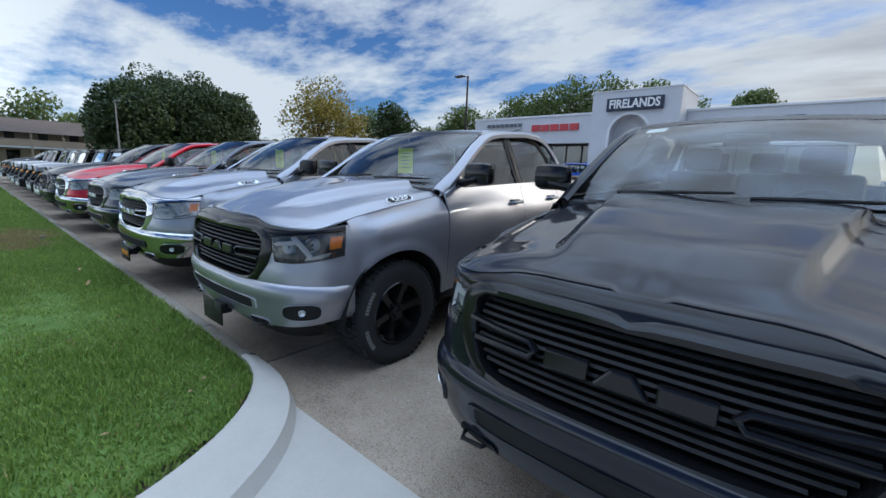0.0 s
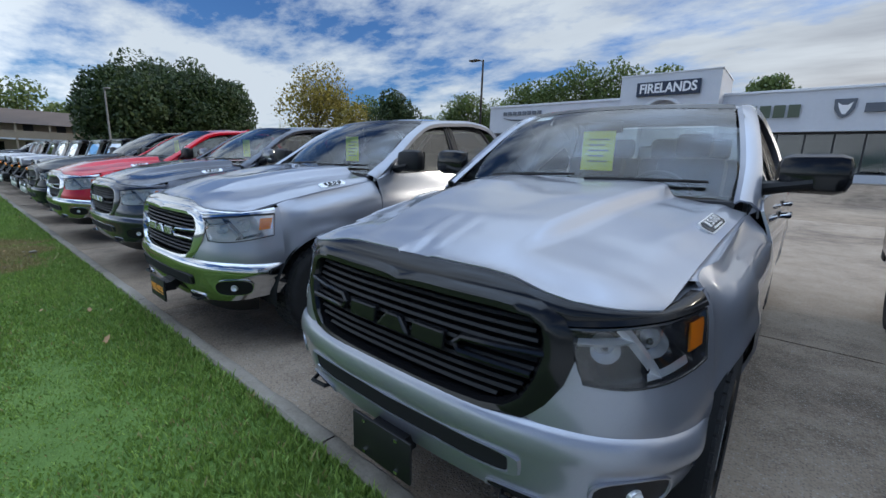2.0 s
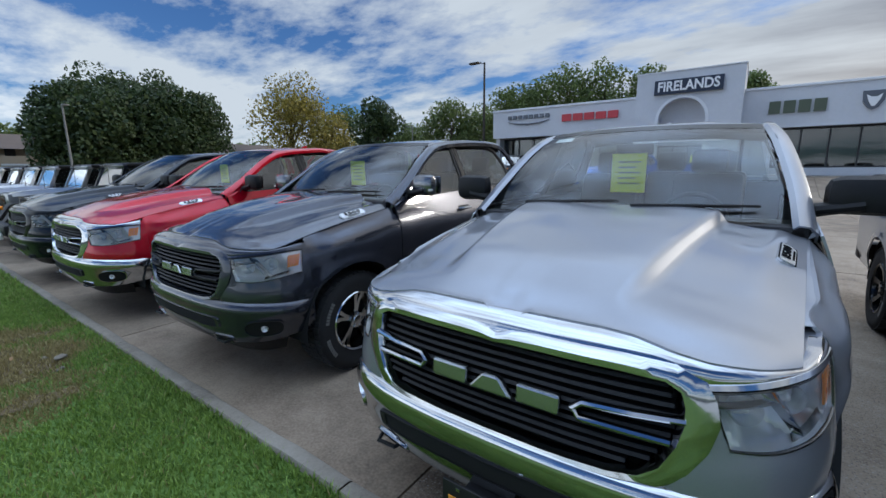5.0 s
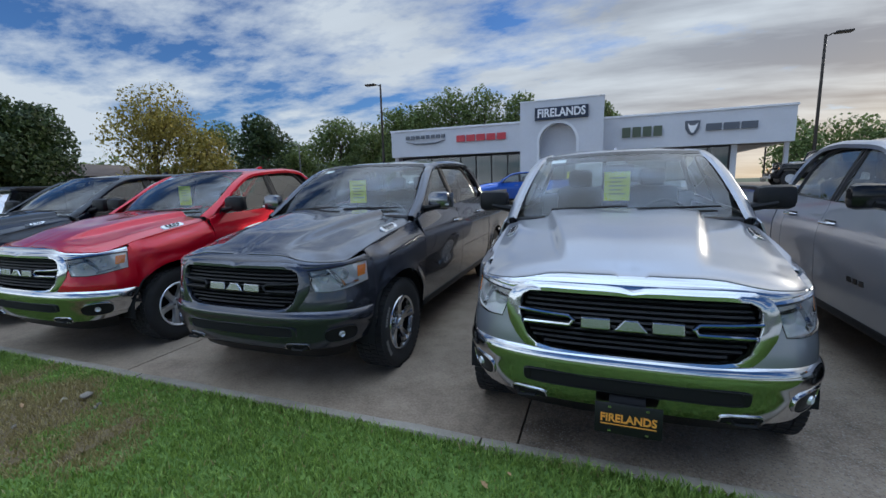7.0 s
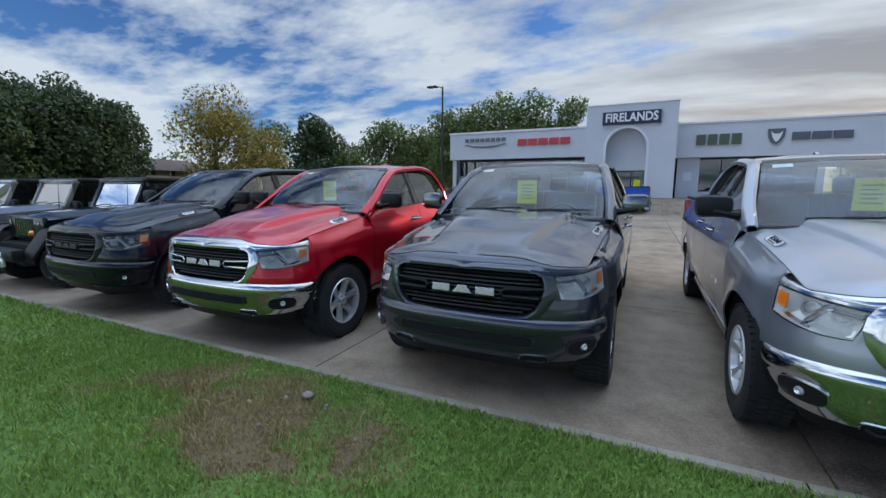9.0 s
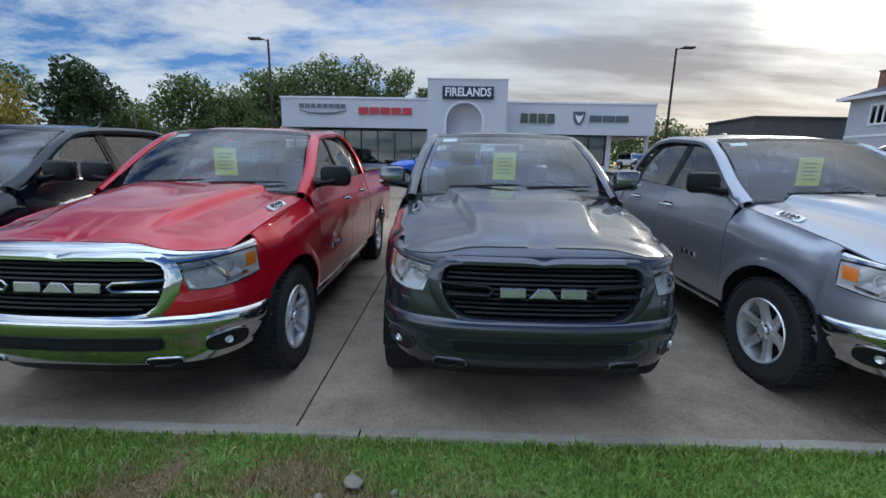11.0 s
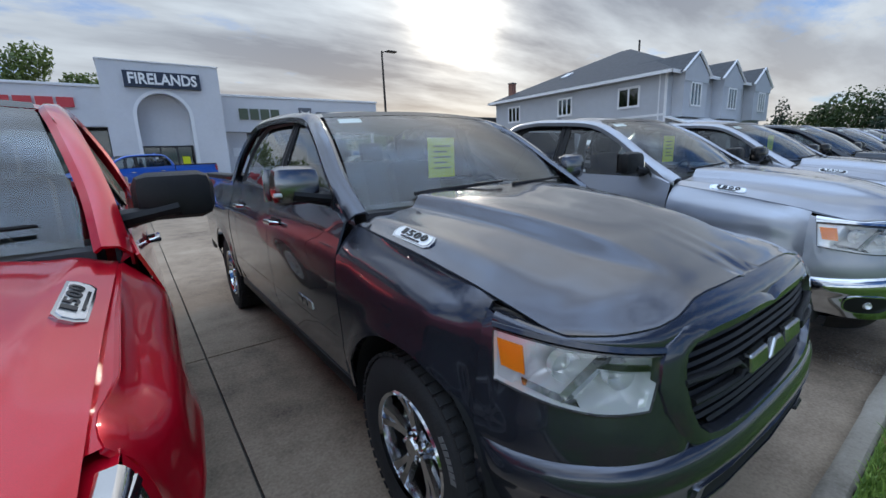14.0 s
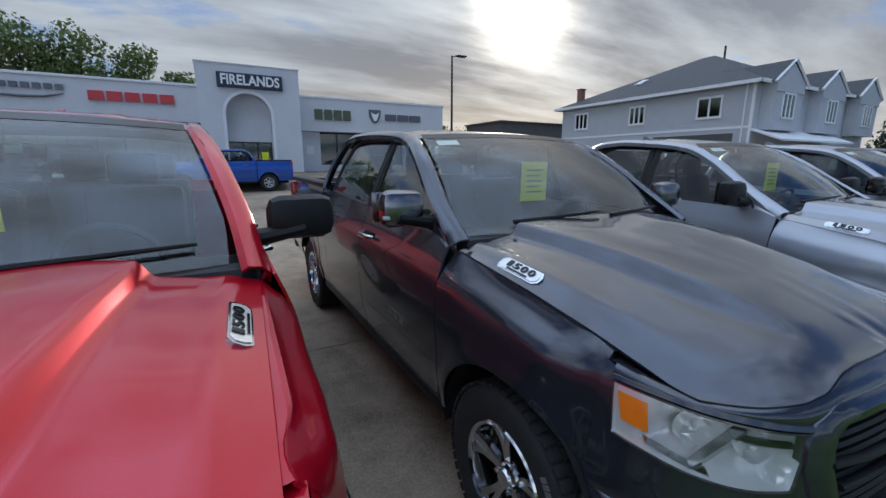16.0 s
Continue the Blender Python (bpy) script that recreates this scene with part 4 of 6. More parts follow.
def make_trees():
    big = "large dense dark green rounded shade tree"
    for az, d, el, w, seed in ((-75.9, 60, 8.7, 10.5, 1), (-69.7, 62, 8.8, 12.0, 2), (-72.9, 63, 10.0, 13.0, 33)):
        make_tree("shade_tree", big, *polar(az, d), 1.5 + d * math.tan(radians(el)), w, M_LEAF_DARK, seed, 0.12, 24000, 0.36, 90, dome=True)
    make_tree("autumn_tree", "tall tree with yellowing autumn leaves", *polar(-57.3, 80), 17.6, 13.5, M_LEAF_YELLOW, 3, 0.1, 9000, 0.40, 30, 0.5)
    make_tree("autumn_tree", "bushy tree with yellowing autumn leaves", *polar(-53.5, 76), 11.5, 11, M_LEAF_YELLOW, 23, 0.1, 4200, 0.42, 18, 0.5)
    make_tree("shade_tree", "green leafy tree behind the lot", *polar(-66.5, 84), 11.6, 8, M_LEAF_MID, 4, 0.15, 3000, 0.4, 12, 0.4)
    make_tree("shade_tree", "green leafy tree behind the lot", *polar(-51.0, 84), 13.2, 9, M_LEAF_MID, 5, 0.1, 3500, 0.42, 14)
    make_tree("shade_tree", "round dark green tree behind the lot", *polar(-47.8, 62), 10.8, 7.6, M_LEAF_DARK, 6, 0.06, 9000, 0.4, 26)
    for az, d, h, w, s, sp in ((-43, 78, 9.0, 9, 7, 0.3), (-38.5, 68, 11.6, 10, 8, 0.5), (-34.5, 70, 11.0, 10, 9, 0.5), (-31, 76, 11.5, 10, 10, 0.4)):
        make_tree("leafy_tree", "green leafy tree with a ragged outline", *polar(az, d), h, w, M_LEAF_MID, s, 0.05, 7500, 0.40, 22, sp)
    for az, d, h, w, s in ((-31, 63, 13.4, 9, 41), (-28, 62, 13.6, 9.5, 11), (-24.5, 60, 14.6, 9.5, 12), (-20.5, 60, 15.2, 9.5, 13), (-16.5, 61, 14.2, 9, 14), (-12.6, 62, 12.6, 7.5, 15), (-6.0, 66, 13.6, 7.0, 16), (-3.4, 70, 12.8, 6, 17)):
        make_tree("leafy_tree", "tall green leafy tree behind the showroom", *polar(az, d), h, w, M_LEAF_MID, s, 0.15, 8500, 0.36, 24, 0.35)
    for az, d, h, w, s in ((16, 90, 11, 14, 18), (21, 92, 10.5, 14, 19), (27, 120, 9.5, 20, 30), (34, 130, 9, 20, 31)):
        make_tree("leafy_tree", "distant green tree on the skyline", *polar(az, d), h, w, M_LEAF_MID, s, 0.05, 3000, 0.6, 16)
    for az, d, h, w, s in ((77.5, 86, 7.0, 8, 20), (80.5, 84, 8.6, 12, 21), (85.5, 82, 9.6, 12, 22), (90.5, 82, 8.6, 13, 32)):
        make_tree("shade_tree", "dark green tree at the far end of the row", *polar(az, d, -12, 1.3), h, w, M_LEAF_DARK, s, 0.02, 3800, 0.45, 16)
    for az, d, h, w, s in ((74.6, 92, 9.6, 6, 24), (83.0, 78, 12.0, 6, 25), (84.8, 80, 10.5, 6, 26)):
        make_tree("spruce_tree", "dark pointed spruce tree", *polar(az, d, -12, 1.3), h, w, M_NEEDLE, s, 0.06, 3000, 0.4, 14, conical=True)
    for k in range(16):
        az = -101 + k * 2.1
        make_tree("far_tree", "far green tree on the skyline behind the motel", *polar(az, 135 + 12 * math.sin(k * 2.3)), 13.2 + 2.4 * math.sin(k * 1.7), 15, M_LEAF_MID, 60 + k, 0.02, 2200, 0.8, 14)
    for k in range(15):
        az = -64 + k * 4.0
        make_tree("far_tree", "far green tree on the skyline behind the lot", *polar(az, 110 + 10 * math.sin(k * 1.9)), 8.0 + 2.0 * math.sin(k * 2.7), 13, M_LEAF_MID, 90 + k, 0.02, 1200, 0.8, 12)


make_trees()


# ---- lamp posts ----
def make_lamp(x, y, z, az, pole=M_POLE, reach=0.9):
    s = thing("street_lamp", "tall dark lot lamp post with a flat head", "street lamp", "lot lamp posts")
    b = rise(y)
    bm = bmesh.new()
    tube(bm, [(x, y, b), (x, y, (b + z) / 2), (x, y, z)], [0.10, 0.085, 0.065], 8)
    part("pole", bm, pole, s)
    part("footing", boxed(x - 0.25, x + 0.25, y - 0.25, y + 0.25, b - 0.05, b + 0.5, bevel=0.03), M_KERB, s)
    dx, dy = math.sin(radians(az)), math.cos(radians(az))
    bm = bmesh.new()
    tube(bm, [(x, y, z - 0.12), (x + dx * 0.3, y + dy * 0.3, z + 0.02), (x + dx * 0.45, y + dy * 0.45, z + 0.03)], 0.035, 6)
    part("arm", bm, pole, s)
    bm = boxed(-0.20, 0.20, 0.0, 0.75, -0.05, 0.05, bevel=0.02)
    part("lamp_head", move(bm, Matrix.Translation((x + dx * 0.4, y + dy * 0.4, z + 0.04)) @ Matrix.Rotation(-radians(az), 4, "Z")), pole, s)
    return s


make_lamp(-22.03, 26.36, 8.75, -90)
make_lamp(3.85, 29.15, 9.25, 90)
make_lamp(11.5, 62.0, 8.8, 90)
make_lamp(*polar(-77.4, 48, -5.6, 0.4), 6.9, 90, M_STEEL)
make_lamp(*polar(-43.2, 70), 8.2, -90, M_STEEL)


# ---- pickup truck ----
# Local frame: nose at y = 0 facing -y, x across, z up, metres.
WB, FW = 3.67, 0.98
WHEEL_Z, WHEEL_R = 0.405, 0.408
HALF = 1.035
PLAN = curve([(0, 0.055), (0.30, 0.062), (0.56, 0.095), (0.74, 0.165), (0.86, 0.285), (0.925, 0.42), (0.962, 0.58)])
hood_mid = table((0.0, 1.115), (0.14, 1.15), (0.25, 1.19), (0.5, 1.25), (0.9, 1.325), (1.2, 1.365), (1.5, 1.39))
hood_rim = table((0.0, 1.05), (0.30, 1.085), (0.42, 1.10), (0.7, 1.165), (1.0, 1.22), (1.45, 1.285))


def follow(u):
    """The front's line in plan for u from -1 to 1: a point and its outward way."""
    a = abs(u)
    p, q = PLAN(a), PLAN(min(1.0, a + 0.01))
    o = PLAN(max(0.0, a - 0.01))
    t = (q - o).normalized()
    s = 1 if u >= 0 else -1
    return Vector((p.x * s, p.y)), Vector((t.y * s, -t.x))


@functools.lru_cache(None)
def along_front(x):
    """The place along the front's line at which it lies x from the middle."""
    lo, hi = 0.0, 1.0
    for _ in range(22):
        mid = (lo + hi) / 2
        lo, hi = (mid, hi) if PLAN(mid).x < x else (lo, mid)
    return lo


lean = table((0.62, 0.0), (0.74, -0.004), (0.90, -0.014), (1.03, -0.034), (1.09, -0.052), (1.125, -0.075), (1.16, -0.125))
lip_height = table((0.0, 1.150), (0.19, 1.148), (0.25, 1.142), (0.33, 1.120), (0.40, 1.106), (0.55, 1.095), (0.70, 1.088), (0.85, 1.102), (1.0, 1.122))


def front_point(u, z, out=0.0):
    """The skin of the front: u along it, z its height, out from it."""
    p, d = follow(u)
    o = lean(z) + out
    return Vector((p.x + d.x * o, p.y + d.y * o, z))


def hood_point(u, v):
    """u from -1 to 1 across, v from 0 at the lip to 1 at the cowl; the creases lie at u = 0.5."""
    q = abs(u)
    w = 0.36 + 0.24 * v
    a = q * w / 0.5 if q < 0.5 else w + (q - 0.5) / 0.5 * (1 - w)
    f = along_front(round(0.872 * a, 4))
    lip = lip_height(f) + 0.006 - 0.014 * step(0.15, 0.08, q)
    edge = front_point(f, lip, 0.003)
    yf = edge.y + 0.016 * math.exp(-(u / 0.05) ** 2)
    yr = 1.50 - 0.03 * a ** 2 + 0.03 * a ** 6
    y = yf + (yr - yf) * v
    x = (edge.x + (0.905 * a - edge.x) * v) * (1 if u >= 0 else -1)
    zc, ze = hood_mid(y), hood_rim(y)
    z = zc + (ze - zc) * a ** 3.2
    ridge = step(0.572, 0.492, q)
    z += (0.056 * ridge - 0.026 * (1 - a ** 6)) * step(0.04, 0.34, v)
    z += 0.012 * math.exp(-((q - 0.86) / 0.07) ** 2) * step(0.1, 0.5, v)
    z -= 0.010 * step(0.40, 0.05, q) * step(0.2, 0.6, v)
    # the nose rolls over to the lip
    t = min(1.0, v / 0.13)
    z = lip + (z - lip) * (1 - (1 - t) ** 2.2)
    return Vector((x, y, z))


def arch_floor(y, sill=0.47):
    z = sill
    for yc in (FW, FW + WB):
        d = abs(y - yc)
        if d < 0.485:
            z = max(z, WHEEL_Z + math.sqrt(0.485 ** 2 - d * d) * 1.03)
    if y < FW - 0.40:
        z = max(z, 0.69)
    return z


def side_top(y, long_bed):
    if y < 1.5:
        return hood_rim(y) - 0.002
    return table((1.5, 1.30), (1.62, 1.345), (2.7, 1.385), (4.0, 1.425), (4.2, 1.44), (5.9, 1.455))(y)


half_at = table((0.50, 0.935), (0.66, 0.985), (0.98, 1.02), (1.5, HALF), (4.9, HALF), (5.88, 1.01))


def side_point(y, s, bed):
    zb, zt = arch_floor(y), side_top(y, bed)
    z = zb + (zt - zb) * s
    x = half_at(y)
    x -= 0.05 * step(0.70, 0.45, z) + 0.09 * step(1.0, 1.40, z) ** 1.6 + 0.012 * step(0.95, 0.75, z)
    if y < 1.5:
        x -= 0.05 * step(1.0, 1.25, z) * step(1.5, 1.0, y)
        t = 0.875 + 0.03 * y / 1.5 + 0.004
        x += (t - x) * step(zt - 0.10, zt, z) * 0.95
    x += (front_point(1.0, z).x - x) * step(0.80, 0.585, y) if y < 0.80 else 0.0
    for yc in (FW, FW + WB):
        r = math.hypot(y - yc, z - WHEEL_Z)
        x += 0.020 * math.exp(-((r - 0.50) / 0.055) ** 2) * step(0.585, 0.70, y)
    return Vector((x, y, z))


def side_sheet(y0, y1, sgn, bed, n=None, s0=0.0, s1=1.0):
    n = n or max(6, int((y1 - y0) / 0.032))

    def f(u, v):
        p = side_point(y0 + (y1 - y0) * u, s0 + (s1 - s0) * v, bed)
        return (p.x * sgn, p.y, p.z)
    return thicken(sheet(f, n, 12), 0.012 * 1)


def cab_x(z):
    """How far the cab's side leans in with height."""
    return 0.945 - 0.215 * max(0.0, (z - 1.36) / 0.5) ** 1.15


def band(u0, u1, profile, n):
    """A strip along the front: profile(u) gives (outward, height) points."""
    k = len(profile(0.0)) - 1

    def f(u, v):
        w = u0 + (u1 - u0) * u
        p, d = follow(w)
        o, z = profile(w)[round(v * k)]
        o -= max(0.0, o) * 0.85 * step(0.86, 1.0, abs(w))
        return (p.x + d.x * o, p.y + d.y * o, z)
    return sheet(f, n, k)


def make_wheel(parent, x, y, sgn, rim_mat, style, letters):
    w = new("wheel")
    w.parent = parent
    w.location = (x, y, WHEEL_Z)
    R, W = WHEEL_R, 0.135
    bm, _ = lathe(bmesh.new(), [(-W * 0.9, 0.245), (-W, 0.30), (-W * 1.02, 0.35), (-W * 0.95, R - 0.025), (-W * 0.8, R - 0.006), (W * 0.8, R - 0.006), (W * 0.95, R - 0.025), (W * 1.02, 0.35), (W * 1.0, 0.305), (W * 0.9, 0.245)], 48)
    part("tyre", bm, M_TYRE, w)
    tread = bmesh.new()
    for k in range(52):
        a = 2 * math.pi * k / 52
        for j, (x0, x1) in enumerate(((-0.128, -0.075), (-0.065, -0.005), (0.005, 0.065), (0.075, 0.128))):
            m = Matrix.Rotation(a + (0.03 if j % 2 else 0.0), 4, "X")
            r = bmesh.ops.create_cube(tread, size=1.0, matrix=m @ Matrix.Translation(((x0 + x1) / 2, 0, R - 0.004)) @ Matrix.Diagonal((x1 - x0, 0.036, 0.014, 1)))
    tagged(part("tread", tread, M_TYRE, w, smooth=False), kind="stuff")
    o = sgn
    bm, _ = lathe(bmesh.new(), [(o * W * 0.92, 0.250), (o * W * 0.98, 0.243), (o * W * 0.9, 0.228), (o * W * 0.3, 0.215), (-o * W * 0.6, 0.21), (-o * W * 0.9, 0.248)], 40)
    rim = part("rim", bm, rim_mat, w)
    bm, _ = lathe(bmesh.new(), [(o * 0.01, 0.19), (o * 0.012, 0.10), (o * 0.0, 0.0)], 24)
    part("brake_disc", bm, M_LINER, w)
    n = 6 if style == "six" else 5
    for k in range(n):
        a = 2 * math.pi * k / n + 0.2
        for off in ((-0.16, 0.16) if style != "six" else (0.0,)):
            bm = bmesh.new()
            wid = 0.034 if style == "six" else 0.020
            pts = []
            for r, dep, half in ((0.05, 0.082, wid * 1.2), (0.11, 0.090, wid), (0.17, 0.098, wid * 0.95), (0.225, 0.118, wid * 1.35)):
                aa = a + off * (r / 0.225)
                c = Vector((o * dep, math.cos(aa) * r, math.sin(aa) * r))
                t = Vector((0, -math.sin(aa), math.cos(aa)))
                pts.append([c - t * half - Vector((o * 0.035, 0, 0)), c - t * half * 0.72, c + t * half * 0.72, c + t * half - Vector((o * 0.035, 0, 0))])
            vs = [[bm.verts.new(p) for p in row] for row in pts]
            for r0, r1 in zip(vs, vs[1:]):
                for j in range(3):
                    bm.faces.new((r0[j], r0[j + 1], r1[j + 1], r1[j]))
            part("spoke", bm, rim_mat, rim)
    bm, _ = lathe(bmesh.new(), [(o * 0.06, 0.072), (o * 0.092, 0.066), (o * 0.098, 0.045), (o * 0.112, 0.038), (o * 0.115, 0.0)], 24)
    part("hub_cap", bm, rim_mat, rim)
    for k in range(6):
        a = 2 * math.pi * k / 6
        bm, _ = lathe(bmesh.new(), [(o * 0.08, 0.011), (o * 0.108, 0.011), (o * 0.110, 0.0)], 6)
        part("lug_nut", move(bm, Matrix.Translation((0, math.cos(a) * 0.057, math.sin(a) * 0.057))), M_CHROME if rim_mat != M_GLOSS else M_BLACK, rim, smooth=False)
    if letters:
        for k in range(14):
            a = 0.9 + k * 0.075 + (0.35 if k > 6 else 0)
            bm = boxed(-0.002, 0.002, -0.010, 0.010, -0.016, 0.016)
            part("sidewall_letter", move(bm, Matrix.Rotation(a, 4, "X") @ Matrix.Translation((o * (W * 1.015), 0, 0.335))), M_STEEL, w, smooth=False)
    return w


LAMP_LOW = curve([(0.450, 0.884), (0.575, 0.876), (0.69, 0.884), (0.81, 0.898), (0.925, 0.914)])
LAMP_TOP = curve([(0.402, 1.036), (0.53, 1.047), (0.66, 1.056), (0.80, 1.064), (0.945, 1.068)])


def headlamp(t, sgn, bezel, trim_mat, body):
    def lamp_pt(a, b, depth=0.0):
        """a from the inner end to the outer, b from the bottom to the top."""
        lo, hi = LAMP_LOW(a), LAMP_TOP(a)
        return front_point(sgn * (lo.x + (hi.x - lo.x) * b), lo.y + (hi.y - lo.y) * b, -depth)

    def housing(u, v):
        """Two stepped bowls behind the glass, deep in their middles."""
        d = 0.0
        for c, half in ((0.22, 0.19), (0.60, 0.20)):
            d = max(d, 1 - max(abs(u - c + 0.14 * (v - 0.5)) / half, abs(v - 0.52) / 0.47) ** 2.2)
        k = 1 if 0.0 < u < 1.0 and 0.0 < v < 1.0 else 0
        return lamp_pt(u, v, k * (0.014 + 0.10 * max(0.0, d) * (1 - 0.35 * u)))
    hl = part("headlamp", sheet(housing, 36, 18), bezel, t, "headlamp with silver reflectors behind clear glass")
    part("lamp_glass", sheet(lambda u, v: lamp_pt(u, v, 0.0), 24, 6), M_LENS, hl, "clear lamp glass", shadow=False)

    def gasket(u, v):
        a = 2 * math.pi * u
        c, n = math.cos(a), math.sin(a)
        k = max(abs(c), abs(n))
        g = [1.03, 1.03, 0.965, 0.955][round(v * 3)]
        return lamp_pt(0.5 + 0.5 * c / k * (1 + (g - 1) * 0.5), 0.5 + 0.5 * n / k * g, [0.012, -0.003, -0.003, 0.012][round(v * 3)])
    part("lamp_seal", sheet(gasket, 64, 3), M_LAMP_DARK, hl)
    for a, b, r in ((0.60, 0.55, 0.045), (0.22, 0.55, 0.040)):
        p = lamp_pt(a, b, 0.07)
        bm, _ = lathe(bmesh.new(), [(0.0, r * 0.25), (0.012, r * 0.5), (0.03, r * 0.8), (-0.012, r), (-0.016, r * 1.06), (0.02, r * 1.06)], 20, "y")
        part("reflector", move(bm, Matrix.Translation(p + Vector((0, -0.02, 0))) @ Matrix.Rotation(radians(25 * sgn), 4, "Z")), M_LAMP_SILVER, hl)
        bm = bmesh.new()
        bmesh.ops.create_icosphere(bm, subdivisions=2, radius=r * 0.32)
        part("bulb", move(bm, Matrix.Translation(p + Vector((0, -0.015, 0)))), M_LENS if bezel == M_LAMP_DARK else M_LAMP_SILVER, hl)
    # blades that divide the lamp
    for a0, a1, b0, b1 in ((0.30, 0.52, 0.98, 0.05), (0.02, 0.36, 0.70, 0.74), (0.40, 0.80, 0.06, 0.12)):
        bm = bmesh.new()

        def f(u, v):
            a, b = a0 + (a1 - a0) * u, b0 + (b1 - b0) * u
            w = 0.030
            return lamp_pt(min(1, max(0, a + (v - 0.5) * 2 * w)), min(1, max(0, b + (v - 0.5) * 0.16)), 0.012 + 0.03 * abs(v - 0.5))
        grid(bm, f, 8, 4)
        part("blade", bm, M_CHROME if bezel != M_LAMP_DARK else M_LAMP_GREY, hl)
    part("side_marker", thicken(sheet(lambda u, v: lamp_pt(0.79 + 0.14 * u + 0.03 * v, 0.34 + 0.50 * v, 0.004), 6, 4), 0.006), M_AMBER, hl, "amber side marker")

    def rim(u, v):
        return lamp_pt(u, 1.03 + [0.0, 0.03, 0.11, 0.14][round(v * 3)], [0.008, -0.009, -0.007, 0.008][round(v * 3)])
    part("lamp_trim", sheet(rim, 24, 3), trim_mat, hl)
    return hl


def make_pickup(name, label, paint, m, bumper="chrome", grille="chrome", lamps="pale", rims="satin", crew=True, mirror=None, badge=M_CHROME, tag=True, plate=False, front_plate=False, letters=False, group="row of parked pickups"):
    t = thing(name, label, "pickup truck", group, at=m)
    BUMP = {"chrome": M_CHROME, "paint": paint, "black": M_BLACK}[bumper]
    GR = {"chrome": M_CHROME, "black": M_GLOSS, "paint": paint}[grille]
    bezel = {"pale": M_LAMP_GREY, "dark": M_LAMP_DARK}[lamps]
    RIM = {"satin": M_SATIN, "chrome": M_CHROME, "black": M_GLOSS}[rims]
    mirror = mirror or M_BLACK
    # hood
    hood = part("hood", thicken(sheet(lambda u, v: hood_point(2 * u - 1, v ** 1.6), 96, 40), 0.014), paint, t)
    # front panel between lamp, grille and bumper
    for s in (1, -1):
        def cheek(u, v):
            """From the grille round to the wing, under the lamp."""
            f = 0.31 + 0.69 * u
            lo = 0.655
            top = table((0.31, 0.80), (0.36, 0.86), (0.38, 0.97), (0.425, 0.97), (0.44, 0.90), (0.455, 0.882), (0.575, 0.874), (0.69, 0.882), (0.81, 0.896), (0.925, 0.912), (0.94, 1.06), (0.952, 1.108), (1.0, 1.121))(f)
            z = lo + (top - lo) * v
            o = 0.010 * math.sin(math.pi * min(1.0, max(0.0, (z - lo) / 0.22))) - 0.014 * step(0.06, 0.0, u)
            return front_point(s * f, z, o)
        part("front_panel", sheet(cheek, 44, 10), paint, t)

        def brow(u, v):
            """From the grille and the lamp up to the hood's lip."""
            f = 0.95 * u
            lo = 1.085 if f < 0.30 else table((0.30, 1.085), (0.36, 1.062), (0.402, 1.052), (0.53, 1.063), (0.80, 1.080), (0.95, 1.084))(f)
            k = [0.0, 0.3, 0.6, 0.85, 1.0, 1.0][round(v * 5)]
            z = lo + (lip_height(f) - lo) * k
            return front_point(s * f, z - (0.005 if v > 0.95 else 0.0), [0.0, 0.005, 0.006, 0.004, 0.0, -0.035][round(v * 5)])
        part("header_panel", sheet(brow, 60, 5), GR, t, "grille header band under the hood lip")
        headlamp(t, s, bezel, M_CHROME if grille == "chrome" else (M_GLOSS if grille == "black" else paint), paint)
        part("front_wing", side_sheet(0.585, 1.495, s, crew), paint, t)
        def flange(u, v):
            p = side_point(0.59 + 0.90 * u, 1.0, crew)
            return (s * (p.x + 0.002 - 0.07 * v), p.y, p.z - 0.002 - 0.012 * v)
        part("wing_flange", sheet(flange, 24, 2), paint, t)

        def shoulder(u, v):
            """The wing's top from behind the lamp in to the hood's edge."""
            f = 0.68 + 0.32 * u
            a, b = front_point(f, lip_height(f), 0.0), hood_point(0.97, 0.30 * u)
            p = a.lerp(Vector((b.x, b.y, min(a.z, b.z) - 0.010)), v)
            return (s * p.x, p.y, p.z - 0.002)
        part("wing_shoulder", sheet(shoulder, 14, 3), paint, t)
        doors = ((1.503, 2.722, "front_door"), (2.73, 3.79 if crew else 3.52, "rear_door"))
        for y0, y1, nm in doors:
            d = part(nm, side_sheet(y0, y1, s, crew), paint, t)
            hy = y1 - 0.17
            p = side_point(hy, 0.80, crew)
            bm = bmesh.new()
            tube(bm, [(s * (p.x + 0.004), hy - 0.10, p.z), (s * (p.x + 0.045), hy - 0.075, p.z + 0.004), (s * (p.x + 0.048), hy + 0.06, p.z + 0.006), (s * (p.x + 0.004), hy + 0.10, p.z)], [0.010, 0.017, 0.017, 0.010], 8)
            part("door_handle", bm, M_CHROME if bumper != "black" else paint, d, "bright door handle")
            bm = boxed(s * (p.x - 0.004), s * (p.x + 0.003), hy - 0.09, hy + 0.09, p.z - 0.035, p.z + 0.03, bevel=0.002)
            part("handle_cup", bm, M_BLACK, d)
        y2 = doors[-1][1] + 0.008
        cab_end = y2 + (0.30 if crew else 0.25)
        part("cab_corner", side_sheet(y2, cab_end, s, crew), paint, t)
        part("bed_side", side_sheet(cab_end + 0.03, 5.86, s, crew, 70), paint, t)
        part("rocker", boxed(s * 0.86, s * 0.985, 1.50, cab_end, 0.40, 0.475, bevel=0.02), M_BLACK if bumper != "chrome" else M_CHROME, t)
